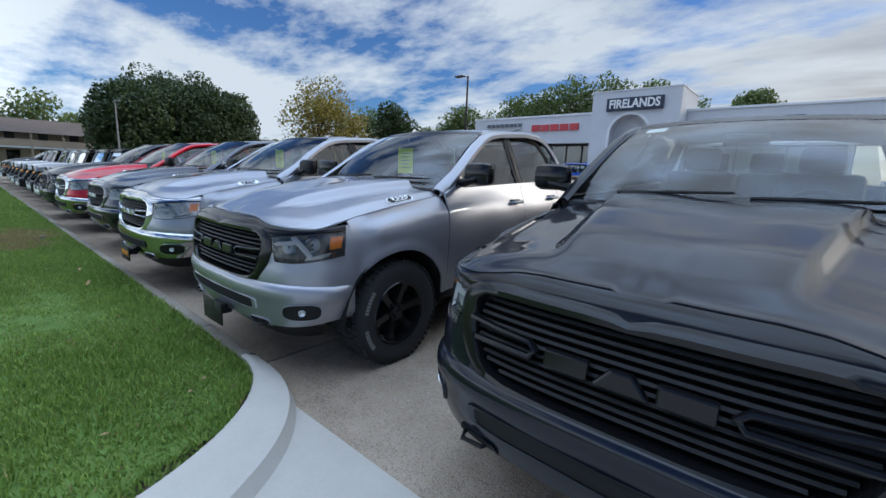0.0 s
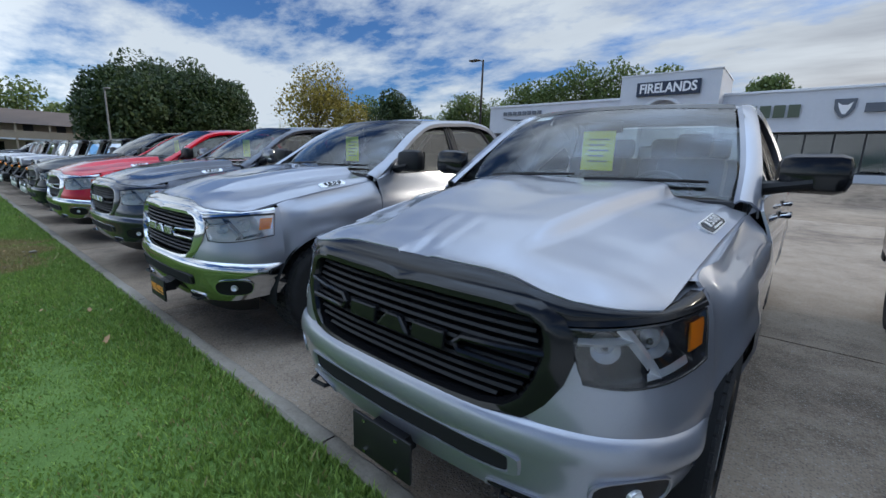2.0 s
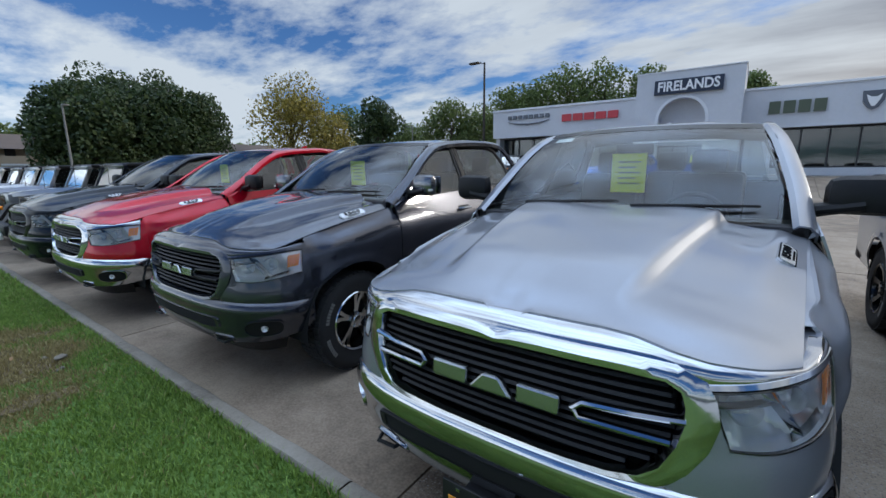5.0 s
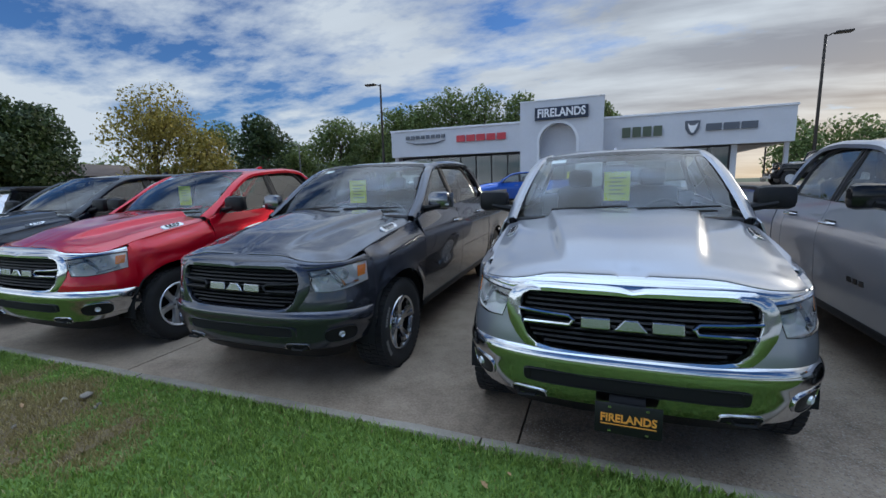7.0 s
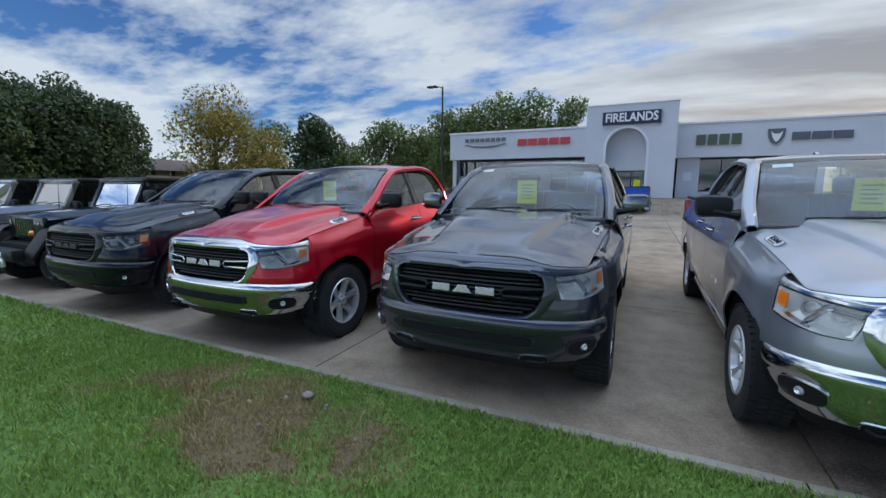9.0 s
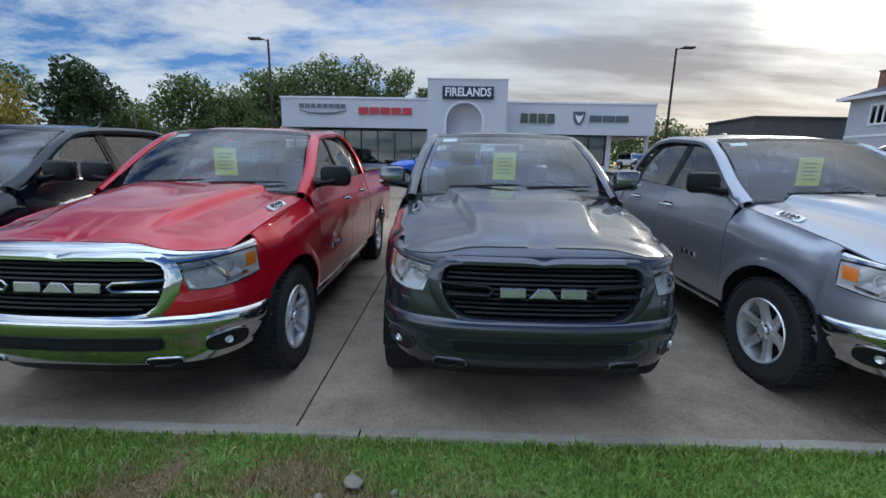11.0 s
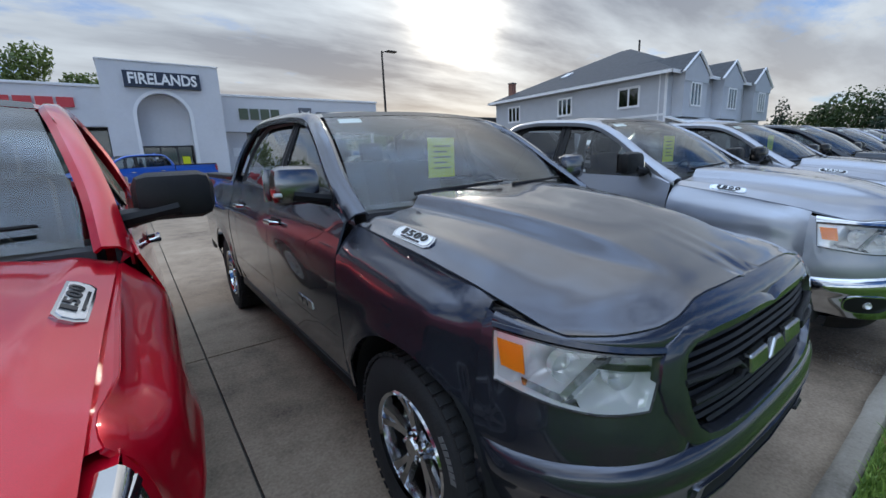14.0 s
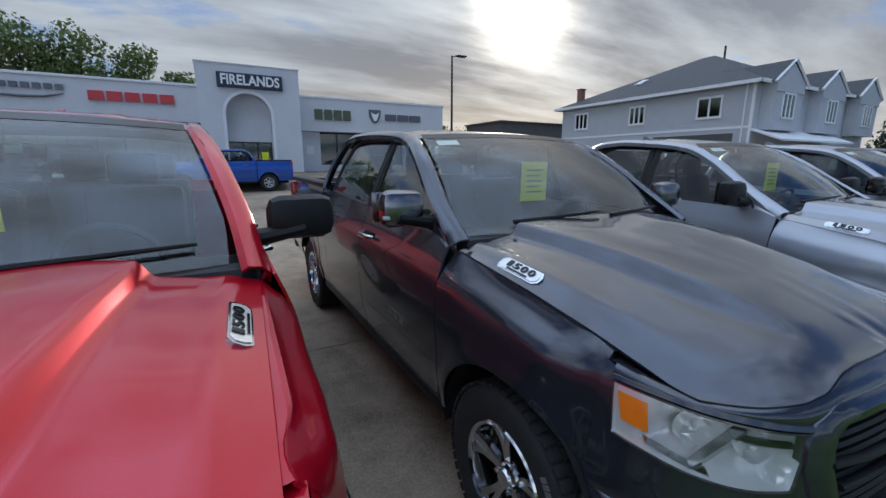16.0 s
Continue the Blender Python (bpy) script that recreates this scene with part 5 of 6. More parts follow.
        # small raised name on the door
        for k in range(3):
            p = side_point(1.93 + 0.085 * k, 0.36, crew)
            bm = bmesh.new()
            yy = 1.93 + 0.085 * k
            prism(bm, [(yy - 0.033, p.z - 0.02), (yy + 0.03, p.z - 0.02), (yy + 0.036, p.z + 0.022), (yy - 0.025, p.z + 0.022)], "x", s * (p.x - 0.004), s * (p.x + 0.007))
            part("door_emblem", bm, M_CHROME if bumper == "chrome" or rims == "chrome" else M_GLOSS, t, smooth=False)
        # wheel housings
        for yc in (FW, FW + WB):
            bm = bmesh.new()
            grid(bm, lambda u, v: (s * (0.60 + 0.385 * v), yc - 0.50 * math.cos(math.pi * (u * 1.03 - 0.015)), WHEEL_Z + 0.50 * math.sin(math.pi * (u * 1.03 - 0.015)) * 1.02), 24, 2)
            part("wheel_housing", bm, M_LINER, t)
            make_wheel(t, s * 0.865, yc, s, RIM, "six" if rims != "chrome" else "split", letters)
        # pillars and roof rail
        ce = cab_end - 0.02
        rail = curve([(0.900, 1.49, 1.315), (0.868, 1.78, 1.51), (0.80, 2.12, 1.735), (0.745, 2.42, 1.855), (0.725, 2.9, 1.905), (0.72, ce - 0.55, 1.915), (0.75, ce - 0.25, 1.86), (0.85, ce - 0.08, 1.65), (0.93, ce, 1.43)])
        bm = bmesh.new()
        pts = [rail(k / 48) for k in range(49)]

        def pill(u, v):
            p = rail(u)
            q = [(-0.075, 0.018), (-0.03, 0.032), (0.02, 0.012), (0.045, -0.028), (0.035, -0.055)][round(v * 4)]
            tx = Vector((-0.35, 0, 1)).normalized()
            wide = 1.0 + 0.6 * step(0.82, 1.0, u) + 0.5 * step(0.13, 0.0, u)
            d = (rail(min(1, u + 0.01)) - rail(max(0, u - 0.01))).normalized()
            n = Vector((1, 0, 0.35)).normalized()
            b = d.cross(n).normalized()
            c = p + n * (q[1] + 0.01) - b * (q[0] * 0.72 * wide)
            return (c.x * s, c.y, c.z)
        grid(bm, pill, 64, 4)
        part("roof_rail", thicken(bm, 0.01), paint, t)
        def foot(u, v):
            y = 1.495 + 0.27 * u
            p, q = side_point(y, 1.0, crew), rail(0.128 * u)
            return Vector((s * (p.x - 0.004), y, p.z - 0.004)).lerp(Vector((s * (q.x + 0.022), q.y, q.z)), v)
        part("pillar_foot", sheet(foot, 10, 4), paint, t)
        # glass in the doors
        y_b = 2.72
        front = [(1.70, 1.352), (1.78, 1.455), (1.98, 1.61), (2.20, 1.745), (2.38, 1.812), (2.665, 1.842), (2.675, 1.60), (2.675, 1.388)]
        yr = doors[-1][1]
        rear = [(2.79, 1.392), (2.79, 1.62), (2.80, 1.846), (yr - 0.34, 1.852), (yr - 0.17, 1.80), (yr - 0.06, 1.66), (yr - 0.03, 1.54), (yr - 0.02, 1.43)]
        for poly, nm in ((front, "front_window"), (rear, "rear_window")):
            bm = bmesh.new()
            bm.faces.new([bm.verts.new((s * (cab_x(z) - 0.012), y, z)) for y, z in poly])
            g = part(nm, bm, M_SIDEGLASS, t, "tinted door glass", smooth=False, shadow=False)
            cy, cz = sum(p[0] for p in poly) / len(poly), sum(p[1] for p in poly) / len(poly)
            bm = bmesh.new()
            n = len(poly)

            def frame_ring(u, v):
                y, z = poly[round(u * n) % n]
                k = [0.0, 0.03, 0.062][round(v * 2)]
                d = Vector((y - cy, z - cz)).normalized()
                return (s * (cab_x(z + d.y * k) - [0.016, -0.004, 0.0][round(v * 2)]), y + d.x * k, z + d.y * k)
            grid(bm, frame_ring, n, 2)
            part("window_seal", bm, M_BLACK, g)
        ob = part("door_pillar", prism(bmesh.new(), [(2.665, 1.36), (2.80, 1.37), (2.80, 1.87), (2.665, 1.86)], "x", 0.0, 0.006), M_GLOSS, t, smooth=False)
        a = math.atan2(cab_x(1.37) - cab_x(1.865), 0.49)
        ob.matrix_basis = Matrix.Translation((s * (cab_x(1.37) - 0.004), 0, 1.37)) @ Matrix.Rotation(-s * a, 4, "Y") @ Matrix.Translation((0, 0, -1.37))
        # mirror
        bm = bmesh.new()
        tube(bm, [(s * 0.93, 1.76, 1.395), (s * 1.04, 1.74, 1.415), (s * 1.12, 1.74, 1.43)], [0.055, 0.045, 0.045], 10, 0.7)
        mir = part("door_mirror", bm, M_BLACK, t)
        bm = boxed(-0.142, 0.142, -0.065, 0.065, -0.096, 0.096, bevel=0.056)
        for v in bm.verts:
            v.co.y += 0.10 * abs(v.co.x) ** 1.2 if v.co.y < 0 else 0.0
            v.co.z *= 1 - 0.6 * max(0, s * v.co.x * -0.5)
        small = 0.84 if mirror == M_DARK_CHROME else 1.0
        part("mirror_shell", move(bm, Matrix.Translation((s * (0.965 + 0.150 * small), 1.765, 1.475)) @ Matrix.Diagonal((small, 1, 1, 1))), mirror, mir)
        part("mirror_glass", boxed(s * 1.01, s * 1.225, 1.832, 1.838, 1.40, 1.555), M_CHROME, mir, smooth=False)
        part("turn_signal", boxed(s * 1.13, s * 1.21, 1.712, 1.735, 1.425, 1.445, bevel=0.004), M_SATIN, mir)
        # number badge on the hood's flank
        u0 = 0.945 * s
        v0 = 0.70
        P = hood_point(u0, v0)
        du = (hood_point(u0 + 0.01, v0) - hood_point(u0 - 0.03, v0))
        dv = (hood_point(u0, v0 + 0.03) - hood_point(u0, v0 - 0.03))
        n = du.cross(dv).normalized()
        if n.z < 0:
            n = -n
        n = (n + Vector((s * 0.18, 0, 0))).normalized()
        along = (dv - n * dv.dot(n)).normalized() * s
        upv = n.cross(along).normalized()
        bx = Matrix((along, -n, upv)).transposed().to_4x4()
        if upv.z < 0:
            bx = Matrix((-along, -n, -upv)).transposed().to_4x4()
        bx.translation = P + n * 0.012 - Vector((s * 0.025, 0, 0))
        bm = bmesh.new()
        prism(bm, [(-0.125, -0.012), (-0.11, -0.036), (0.105, -0.036), (0.125, -0.018), (0.125, 0.012), (0.11, 0.036), (-0.105, 0.036), (-0.125, 0.018)], "y", -0.004, 0.012)
        bd = part("number_badge", move(bm, bx), badge, t, "bright badge reading 1500", smooth=False)
        bm = bmesh.new()
        prism(bm, [(-0.112, -0.010), (-0.10, -0.029), (0.095, -0.029), (0.113, -0.015), (0.113, 0.010), (0.10, 0.029), (-0.095, 0.029), (-0.112, 0.015)], "y", -0.0065, -0.0045)
        part("badge_field", move(bm, bx), M_SATIN if badge == M_CHROME else M_GLOSS, bd, smooth=False)
        for c, off in zip("1500", (-0.064, -0.022, 0.022, 0.066)):
            tx = fit_width(text_mesh(c, 0.034, 0.004, 0.0012), 0.022 if c == "1" else 0.036)
            part("badge_digit", move(tx, bx @ Matrix.Translation((off, -0.009, 0.007))), M_GLOSS if badge == M_CHROME else M_SATIN, bd, smooth=False)
        bm = boxed(-0.06, 0.06, -0.010, -0.0068, -0.024, -0.016)
        part("badge_line", move(bm, bx), M_GLOSS if badge == M_CHROME else M_SATIN, bd, smooth=False)
        # rear lamp
        part("rear_lamp", boxed(s * 0.86, s * 0.995, 5.78, 5.875, 0.98, 1.40, bevel=0.02), M_REDLENS, t)
    # grille: frame, back, bars, name blocks
    outer = [(0.0, 1.088), (0.06, 1.106), (0.14, 1.112), (0.42, 1.112), (0.56, 1.106), (0.640, 1.068), (0.668, 1.02), (0.680, 0.95), (0.655, 0.87), (0.605, 0.79), (0.545, 0.735), (0.44, 0.712), (0.2, 0.705), (0.0, 0.704)]
    inner = [(0.0, 1.052), (0.06, 1.053), (0.14, 1.054), (0.42, 1.054), (0.525, 1.048), (0.562, 1.028), (0.572, 0.99), (0.572, 0.94), (0.555, 0.875), (0.52, 0.805), (0.47, 0.768), (0.39, 0.754), (0.2, 0.748), (0.0, 0.748)]
    def dense(pts):
        out = []
        for (xa, za), (xb, zb) in zip(pts, pts[1:]):
            out += [(xa + (xb - xa) * k / 3, za + (zb - za) * k / 3) for k in range(3)]
        return out + [pts[-1]]
    outer, inner = dense(outer), dense(inner)
    loop_o = outer + [(-x, z) for x, z in outer[-2:0:-1]]
    loop_i = inner + [(-x, z) for x, z in inner[-2:0:-1]]
    n = len(loop_o)

    def gy(x, z):
        return front_point(along_front(round(abs(x), 4)), z).y + 0.012

    @functools.lru_cache(None)
    def on_front(x, z, out):
        p = front_point(along_front(round(abs(x), 4)), z, out)
        return (p.x if x >= 0 else -p.x, p.y, z)

    def gframe(u, v):
        i = round(u * n) % n
        k = [0.0, 0.12, 0.55, 0.9, 1.0, 1.0][round(v * 5)]
        out = [-0.02, 0.008, 0.019, 0.014, -0.004, -0.055][round(v * 5)]
        (xo, zo), (xi, zi) = loop_o[i], loop_i[i]
        x, z = xo + (xi - xo) * k, zo + (zi - zo) * k
        return on_front(x, z, out)
    gr = part("grille", sheet(gframe, n, 5), GR, t, "grille surround")
    bm = bmesh.new()
    bm.faces.new([bm.verts.new((x, gy(x, z) + 0.055, z)) for x, z in loop_i])
    part("grille_back", bm, M_LINER, gr, smooth=False)
    for k in range(10):
        z = 0.775 + 0.0285 * k
        half = table((0.757, 0.40), (0.80, 0.505), (0.87, 0.548), (0.94, 0.566), (1.04, 0.53))(z) - 0.004
        bm = bmesh.new()

        def slat(u, v):
            x = (2 * u - 1) * half
            zz = z
            o, h = [(0.05, 0.004), (0.008, 0.009), (0.0, 0.0), (0.012, -0.009), (0.05, -0.004)][round(v * 4)]
            return (x, gy(x, zz) + o, zz + h)
        grid(bm, slat, 30, 4)
        part("slat", bm, M_BLACK, gr)
    inner_mat = M_CHROME if grille == "chrome" else (M_GLOSS if grille == "black" else M_BLACK)
    for s in (1, -1):
        bm = bmesh.new()
        path = [(0.582, 0.952), (0.45, 0.944), (0.31, 0.938), (0.285, 0.915), (0.305, 0.888), (0.45, 0.887), (0.55, 0.884)]
        tube(bm, [(s * x, gy(x, z) - 0.016, z) for x, z in path], [0.015, 0.015, 0.015, 0.018, 0.015, 0.015, 0.015], 8, 0.8)
        part("grille_bar", bm, inner_mat, gr)
    for k in range(3):
        c = (k - 1) * 0.172
        bm = bmesh.new()
        y = gy(c, 0.91) - 0.03
        h = 0.031
        a, e = (0.074, 0.074) if k != 1 else (0.086, 0.032)
        prism(bm, [(c - a, 0.91 - h), (c + a, 0.91 - h), (c + e, 0.91 + h), (c - e, 0.91 + h)], "y", y, y + 0.03)
        bmesh.ops.bevel(bm, geom=list(bm.edges), offset=0.008, segments=2, affect="EDGES", profile=0.5)
        for v in bm.verts:
            v.co.y += (v.co.z - 0.91) * 0.12
        part("grille_emblem", bm, M_EMBLEM if grille != "black" else M_GLOSS, gr, smooth=False)
    # bumper
    def bprof(u):
        a = abs(u)
        up = -0.035 * step(0.35, 1.0, a)
        lo = 0.04 * step(0.55, 1.0, a)
        return [(-0.05, 0.742 + up), (-0.012, 0.746 + up), (0.008, 0.740 + up), (0.022, 0.726 + up), (0.031, 0.706 + up), (0.035, 0.682 + up), (0.034, 0.658 + up), (0.028, 0.636 + up * 0.9), (0.020, 0.612 + up * 0.4), (0.014, 0.575), (0.006, 0.53 + lo * 0.3), (-0.008, 0.48 + lo * 0.6), (-0.026, 0.435 + lo * 0.8), (-0.075, 0.415 + lo)]
    bp = part("bumper", band(-1.0, 1.0, bprof, 72), BUMP, t, "front bumper")

    def inset(name, u0, u1, z0, z1, mat, rim, off=0.054, power=4.0, parent=bp):
        """A rounded opening in the bumper: dark field with a raised rim."""
        n = 28

        def edge(a, k):
            c, s_ = math.cos(a), math.sin(a)
            e = 2 / power
            u = (u0 + u1) / 2 + (u1 - u0) / 2 * k * abs(c) ** e * (1 if c >= 0 else -1)
            z = (z0 + z1) / 2 + (z1 - z0) / 2 * k * abs(s_) ** e * (1 if s_ >= 0 else -1)
            return u, z

        def field(a, k, o):
            u, z = edge(a, k)
            p, d = follow(u)
            o += table((0.415, -0.06), (0.435, -0.026), (0.48, -0.008), (0.53, 0.006), (0.575, 0.014), (0.612, 0.020))(z)
            return (p.x + d.x * o, p.y + d.y * o, z)
        bm = sheet(lambda a, k: field(2 * math.pi * a, 0.001 + k, off), n, 6)
        f = part(name, bm, mat, parent)
        bm = sheet(lambda a, k: field(2 * math.pi * a, [1.10, 1.07, 1.0, 0.98][round(k * 3)], [off - 0.012, off + 0.007, off + 0.006, off - 0.004][round(k * 3)]), n, 3)
        part("opening_rim", bm, rim, f)
        return f
    inset("lower_intake", -0.30, 0.30, 0.54, 0.618, M_LINER, BUMP if bumper != "chrome" else M_BLACK, off=0.004, power=8.0)
    for s in (1, -1):
        a, b = sorted((0.50 * s, 0.75 * s))
        fl = inset("fog_lamp_pocket", a, b, 0.488, 0.602, M_BLACK, BUMP, off=0.004, power=2.8)
        p, d = follow(0.62 * s)
        bm, _ = lathe(bmesh.new(), [(0.0, 0.0), (-0.010, 0.020), (0.004, 0.026), (0.03, 0.028)], 18, "y")
        part("fog_lamp", move(bm, Matrix.Translation((p.x + d.x * 0.016, p.y + d.y * 0.016, 0.545)) @ Matrix.Rotation(math.atan2(d.x, -d.y), 4, "Z")), M_LAMP_SILVER, fl)
        a, b = sorted((0.245 * s, 0.385 * s))
        th = inset("tow_hook_slot", a, b, 0.415, 0.475, M_LINER, M_CHROME if bumper != "paint" or grille == "paint" else BUMP, off=0.003)
        bm = bmesh.new()
        p, d = follow(0.315 * s)
        tube(bm, [(p.x - 0.06, p.y + 0.03, 0.445), (p.x - 0.045, p.y - 0.012, 0.44), (p.x + 0.045, p.y - 0.006, 0.44), (p.x + 0.06, p.y + 0.035, 0.445)], 0.010, 6)
        part("tow_hook", bm, M_BLACK, th)
    bm = band(-0.80, 0.80, lambda u: [(-0.06, 0.43), (-0.11, 0.40), (-0.17, 0.31), (-0.24, 0.30)], 40)
    part("air_dam", bm, M_BLACK, t)
    # plate and its bracket
    if front_plate:
        part("plate_bracket", boxed(-0.09, 0.09, 0.005, 0.10, 0.40, 0.47), M_BLACK, t, smooth=False)
        pl = part("front_plate", boxed(-0.162, 0.162, -0.008, 0.005, 0.335, 0.505, bevel=0.004), M_PLATE, t, "black front plate")
        for x in (-0.09, 0.09):
            for z in (0.355, 0.488):
                part("screw", boxed(x - 0.008, x + 0.008, -0.013, -0.0085, z - 0.006, z + 0.006), M_CHROME, pl, smooth=False)
        if plate:
            tx = fit_width(text_mesh("FIRELANDS", 0.044, 0.003, 0.0018), 0.268)
            part("plate_lettering", move(tx, Matrix.Translation((0, -0.011, 0.425))), M_GOLD, pl, "orange lettering FIRELANDS", smooth=False)
            part("plate_line", boxed(-0.134, 0.134, -0.0115, -0.0085, 0.388, 0.393), M_GOLD, pl, smooth=False)
    # windscreen
    def wind(u, v):
        a = 2 * u - 1
        w = 0.85 + (0.69 - 0.85) * v
        y = (1.43 + 0.16 * a * a) * (1 - v) + (2.26 + 0.09 * a * a) * v - 0.03 * math.sin(math.pi * v)
        z = 1.355 + (1.868 - 1.355) * v + 0.02 * (1 - a * a) * v + 0.035 * math.sin(math.pi * v)
        return (a * w, y, z - 0.02 * a * a * (1 - v))
    ws = part("windscreen", sheet(wind, 24, 14), M_WIND, t, "clear windscreen with sky reflections", shadow=False)
    part("shade_band", sheet(lambda u, v: Vector(wind(u, 0.955 + 0.075 * v)) + Vector((0, 0.002, 0.003)), 24, 2), M_GLOSS, ws)

    def cowl(u, v):
        a = 2 * u - 1
        p = hood_point(a * 0.985, 1.0)
        q = Vector(wind(u, 0.03))
        r = p.lerp(q, v)
        return (r.x, r.y, min(p.z, q.z) - 0.012 - 0.02 * math.sin(math.pi * v))
    part("cowl", sheet(cowl, 20, 4), M_BLACK, t)
    for x0, x1 in ((-0.55, 0.05), (0.12, 0.72)):
        bm = bmesh.new()
        pts = []
        for k in range(6):
            x = x0 + (x1 - x0) * k / 5
            p = Vector(wind((x / 0.84 + 1) / 2, 0.06 + 0.035 * k / 5))
            pts.append(p + Vector((0, -0.022, 0.018)))
        tube(bm, pts, [0.012, 0.012, 0.011, 0.010, 0.009, 0.007], 6)
        part("wiper", bm, M_BLACK, ws)
    # stickers and the tag
    def on_glass(u0, u1, v0, v1, back=0.006):
        return sheet(lambda u, v: Vector(wind(u0 + (u1 - u0) * u, v0 + (v1 - v0) * v)) + Vector((0, back, -0.002)), 2, 2)
    part("price_sticker", on_glass(0.055, 0.155, 0.86, 0.93), M_PAPER, ws, "small white window sticker")
    if tag:
        tg = part("yellow_tag", boxed(-0.13, 0.09, 1.990, 1.993, 1.45, 1.71), M_TAG, t, "yellow paper tag hung from the mirror", smooth=False)
        for k in range(5):
            z = 1.655 - 0.036 * k
            part("tag_line", boxed(-0.085, 0.055 - 0.03 * (k % 2), 1.9885, 1.9895, z - 0.005, z + 0.005), M_INK, tg, smooth=False)
    bm = boxed(-0.12, 0.12, 2.02, 2.05, 1.70, 1.775, bevel=0.012)
    part("rear_view_mirror", bm, M_CABIN, t)
    ce = (3.79 if crew else 3.52) + 0.288
    # roof
    def roof(u, v):
        a = 2 * u - 1
        y = 2.285 + 0.09 * a * a + (ce - 0.22 - 2.285 - 0.09 * a * a) * v
        z = table((0, 1.885), (0.12, 1.915), (0.4, 1.945), (0.75, 1.948), (0.92, 1.93), (1.0, 1.875))(v)
        z -= 0.035 * abs(a) ** 4
        z += 0.008 * step(0.62, 0.55, abs(a)) * step(0.1, 0.2, v)
        return (a * 0.735, y, z)
    part("roof", thicken(sheet(roof, 28, 24), 0.012), paint, t)
    bm = bmesh.new()
    prism(bm, [(ce - 0.55, 1.945), (ce - 0.36, 1.945), (ce - 0.38, 2.01), (ce - 0.42, 2.005)], "x", -0.016, 0.016)
    part("antenna_fin", bm, paint, t)
    # rear of the cab
    part("back_glass", sheet(lambda u, v: ((2 * u - 1) * (0.80 - 0.10 * v), ce - 0.05 - 0.16 * v, 1.46 + 0.38 * v), 6, 4), M_SIDEGLASS, t, "tinted rear glass", shadow=False)
    part("cab_back", boxed(-0.93, 0.93, ce - 0.05, ce - 0.02, 0.6, 1.46), paint, t, smooth=False)
    # bed
    part("bed_floor", boxed(-0.94, 0.94, ce + 0.05, 5.80, 0.84, 0.88), M_BLACK, t, smooth=False)
    for s in (1, -1):
        part("bed_wall", boxed(s * 0.80, s * 0.90, ce + 0.05, 5.80, 0.885, 1.42), M_BLACK, t, smooth=False)
        part("bed_rail_cap", boxed(s * 0.80, s * 0.962, ce + 0.05, 5.86, 1.425, 1.475, bevel=0.015), M_BLACK, t)
    part("bed_front", boxed(-0.80, 0.80, ce + 0.04, ce + 0.08, 0.885, 1.44), paint, t, smooth=False)
    part("tailgate", boxed(-0.86, 0.86, 5.80, 5.87, 0.72, 1.45, bevel=0.02), paint, t)
    part("rear_bumper", boxed(-0.98, 0.98, 5.79, 5.98, 0.48, 0.68, bevel=0.04), M_CHROME if bumper == "chrome" else M_BLACK, t)
    # underbody
    bm = boxed(-0.60, 0.60, 0.35, 5.75, 0.34, 0.80)
    box(bm, -0.93, 0.93, 1.55, ce - 0.06, 0.44, 0.62)
    part("chassis", bm, M_LINER, t, smooth=False)
    part("engine_bay", boxed(-0.58, 0.58, 0.22, 1.45, 0.70, 1.02), M_LINER, t, smooth=False)
    for y in (FW, FW + WB):
        bm = bmesh.new()
        tube(bm, [(-0.78, y, WHEEL_Z), (0.78, y, WHEEL_Z)], 0.05, 8)
        part("axle", bm, M_LINER, t)
    # cabin
    bm = bmesh.new()
    prism(bm, [(1.48, 1.20), (1.50, 1.33), (1.70, 1.345), (1.92, 1.30), (1.96, 1.18), (1.90, 0.95), (1.5, 0.95)], "x", -0.85, 0.85)
    dash = part("dashboard", bm, M_CABIN, t)
    bm = bmesh.new()
    ring = [(0.38 + 0.185 * math.cos(a), 2.06 - 0.07 * math.sin(a), 1.28 + 0.172 * math.sin(a)) for a in (2 * math.pi * k / 24 for k in range(25))]
    tube(bm, ring, 0.016, 8)
    part("steering_wheel", bm, M_CABIN, t)
    bm = boxed(0.30, 0.46, 2.03, 2.08, 1.20, 1.31, bevel=0.02)
    tube(bm, [(0.21, 2.06, 1.28), (0.55, 2.06, 1.28)], 0.014, 6)
    tube(bm, [(0.38, 1.9, 1.2), (0.38, 2.06, 1.26)], 0.03, 6)
    part("steering_hub", bm, M_CABIN, t)
    for y, xs in ((2.35, (-0.38, 0.38)), (3.22 if crew else 3.1, (-0.42, 0.0, 0.42))):
        for x in xs:
            w = 0.25 if y < 3 else 0.215
            st = part("seat", boxed(x - w, x + w, y, y + 0.5, 0.80, 0.98, bevel=0.05), M_SEAT, t)
            bm = boxed(-w, w, -0.07, 0.07, 0.0, 0.62, bevel=0.05)
            part("seat_back", move(bm, Matrix.Translation((x, y + 0.5, 0.95)) @ Matrix.Rotation(radians(-14), 4, "X")), M_SEAT, st)
            bm = boxed(-0.13, 0.13, -0.05, 0.05, 0.0, 0.19, bevel=0.04)
            part("headrest", move(bm, Matrix.Translation((x, y + 0.65, 1.56)) @ Matrix.Rotation(radians(-8), 4, "X")), M_SEAT, st)
    part("headliner", sheet(lambda u, v: Vector(roof(u, v)) + Vector((0, 0, -0.03)), 8, 8), M_CABIN, t)
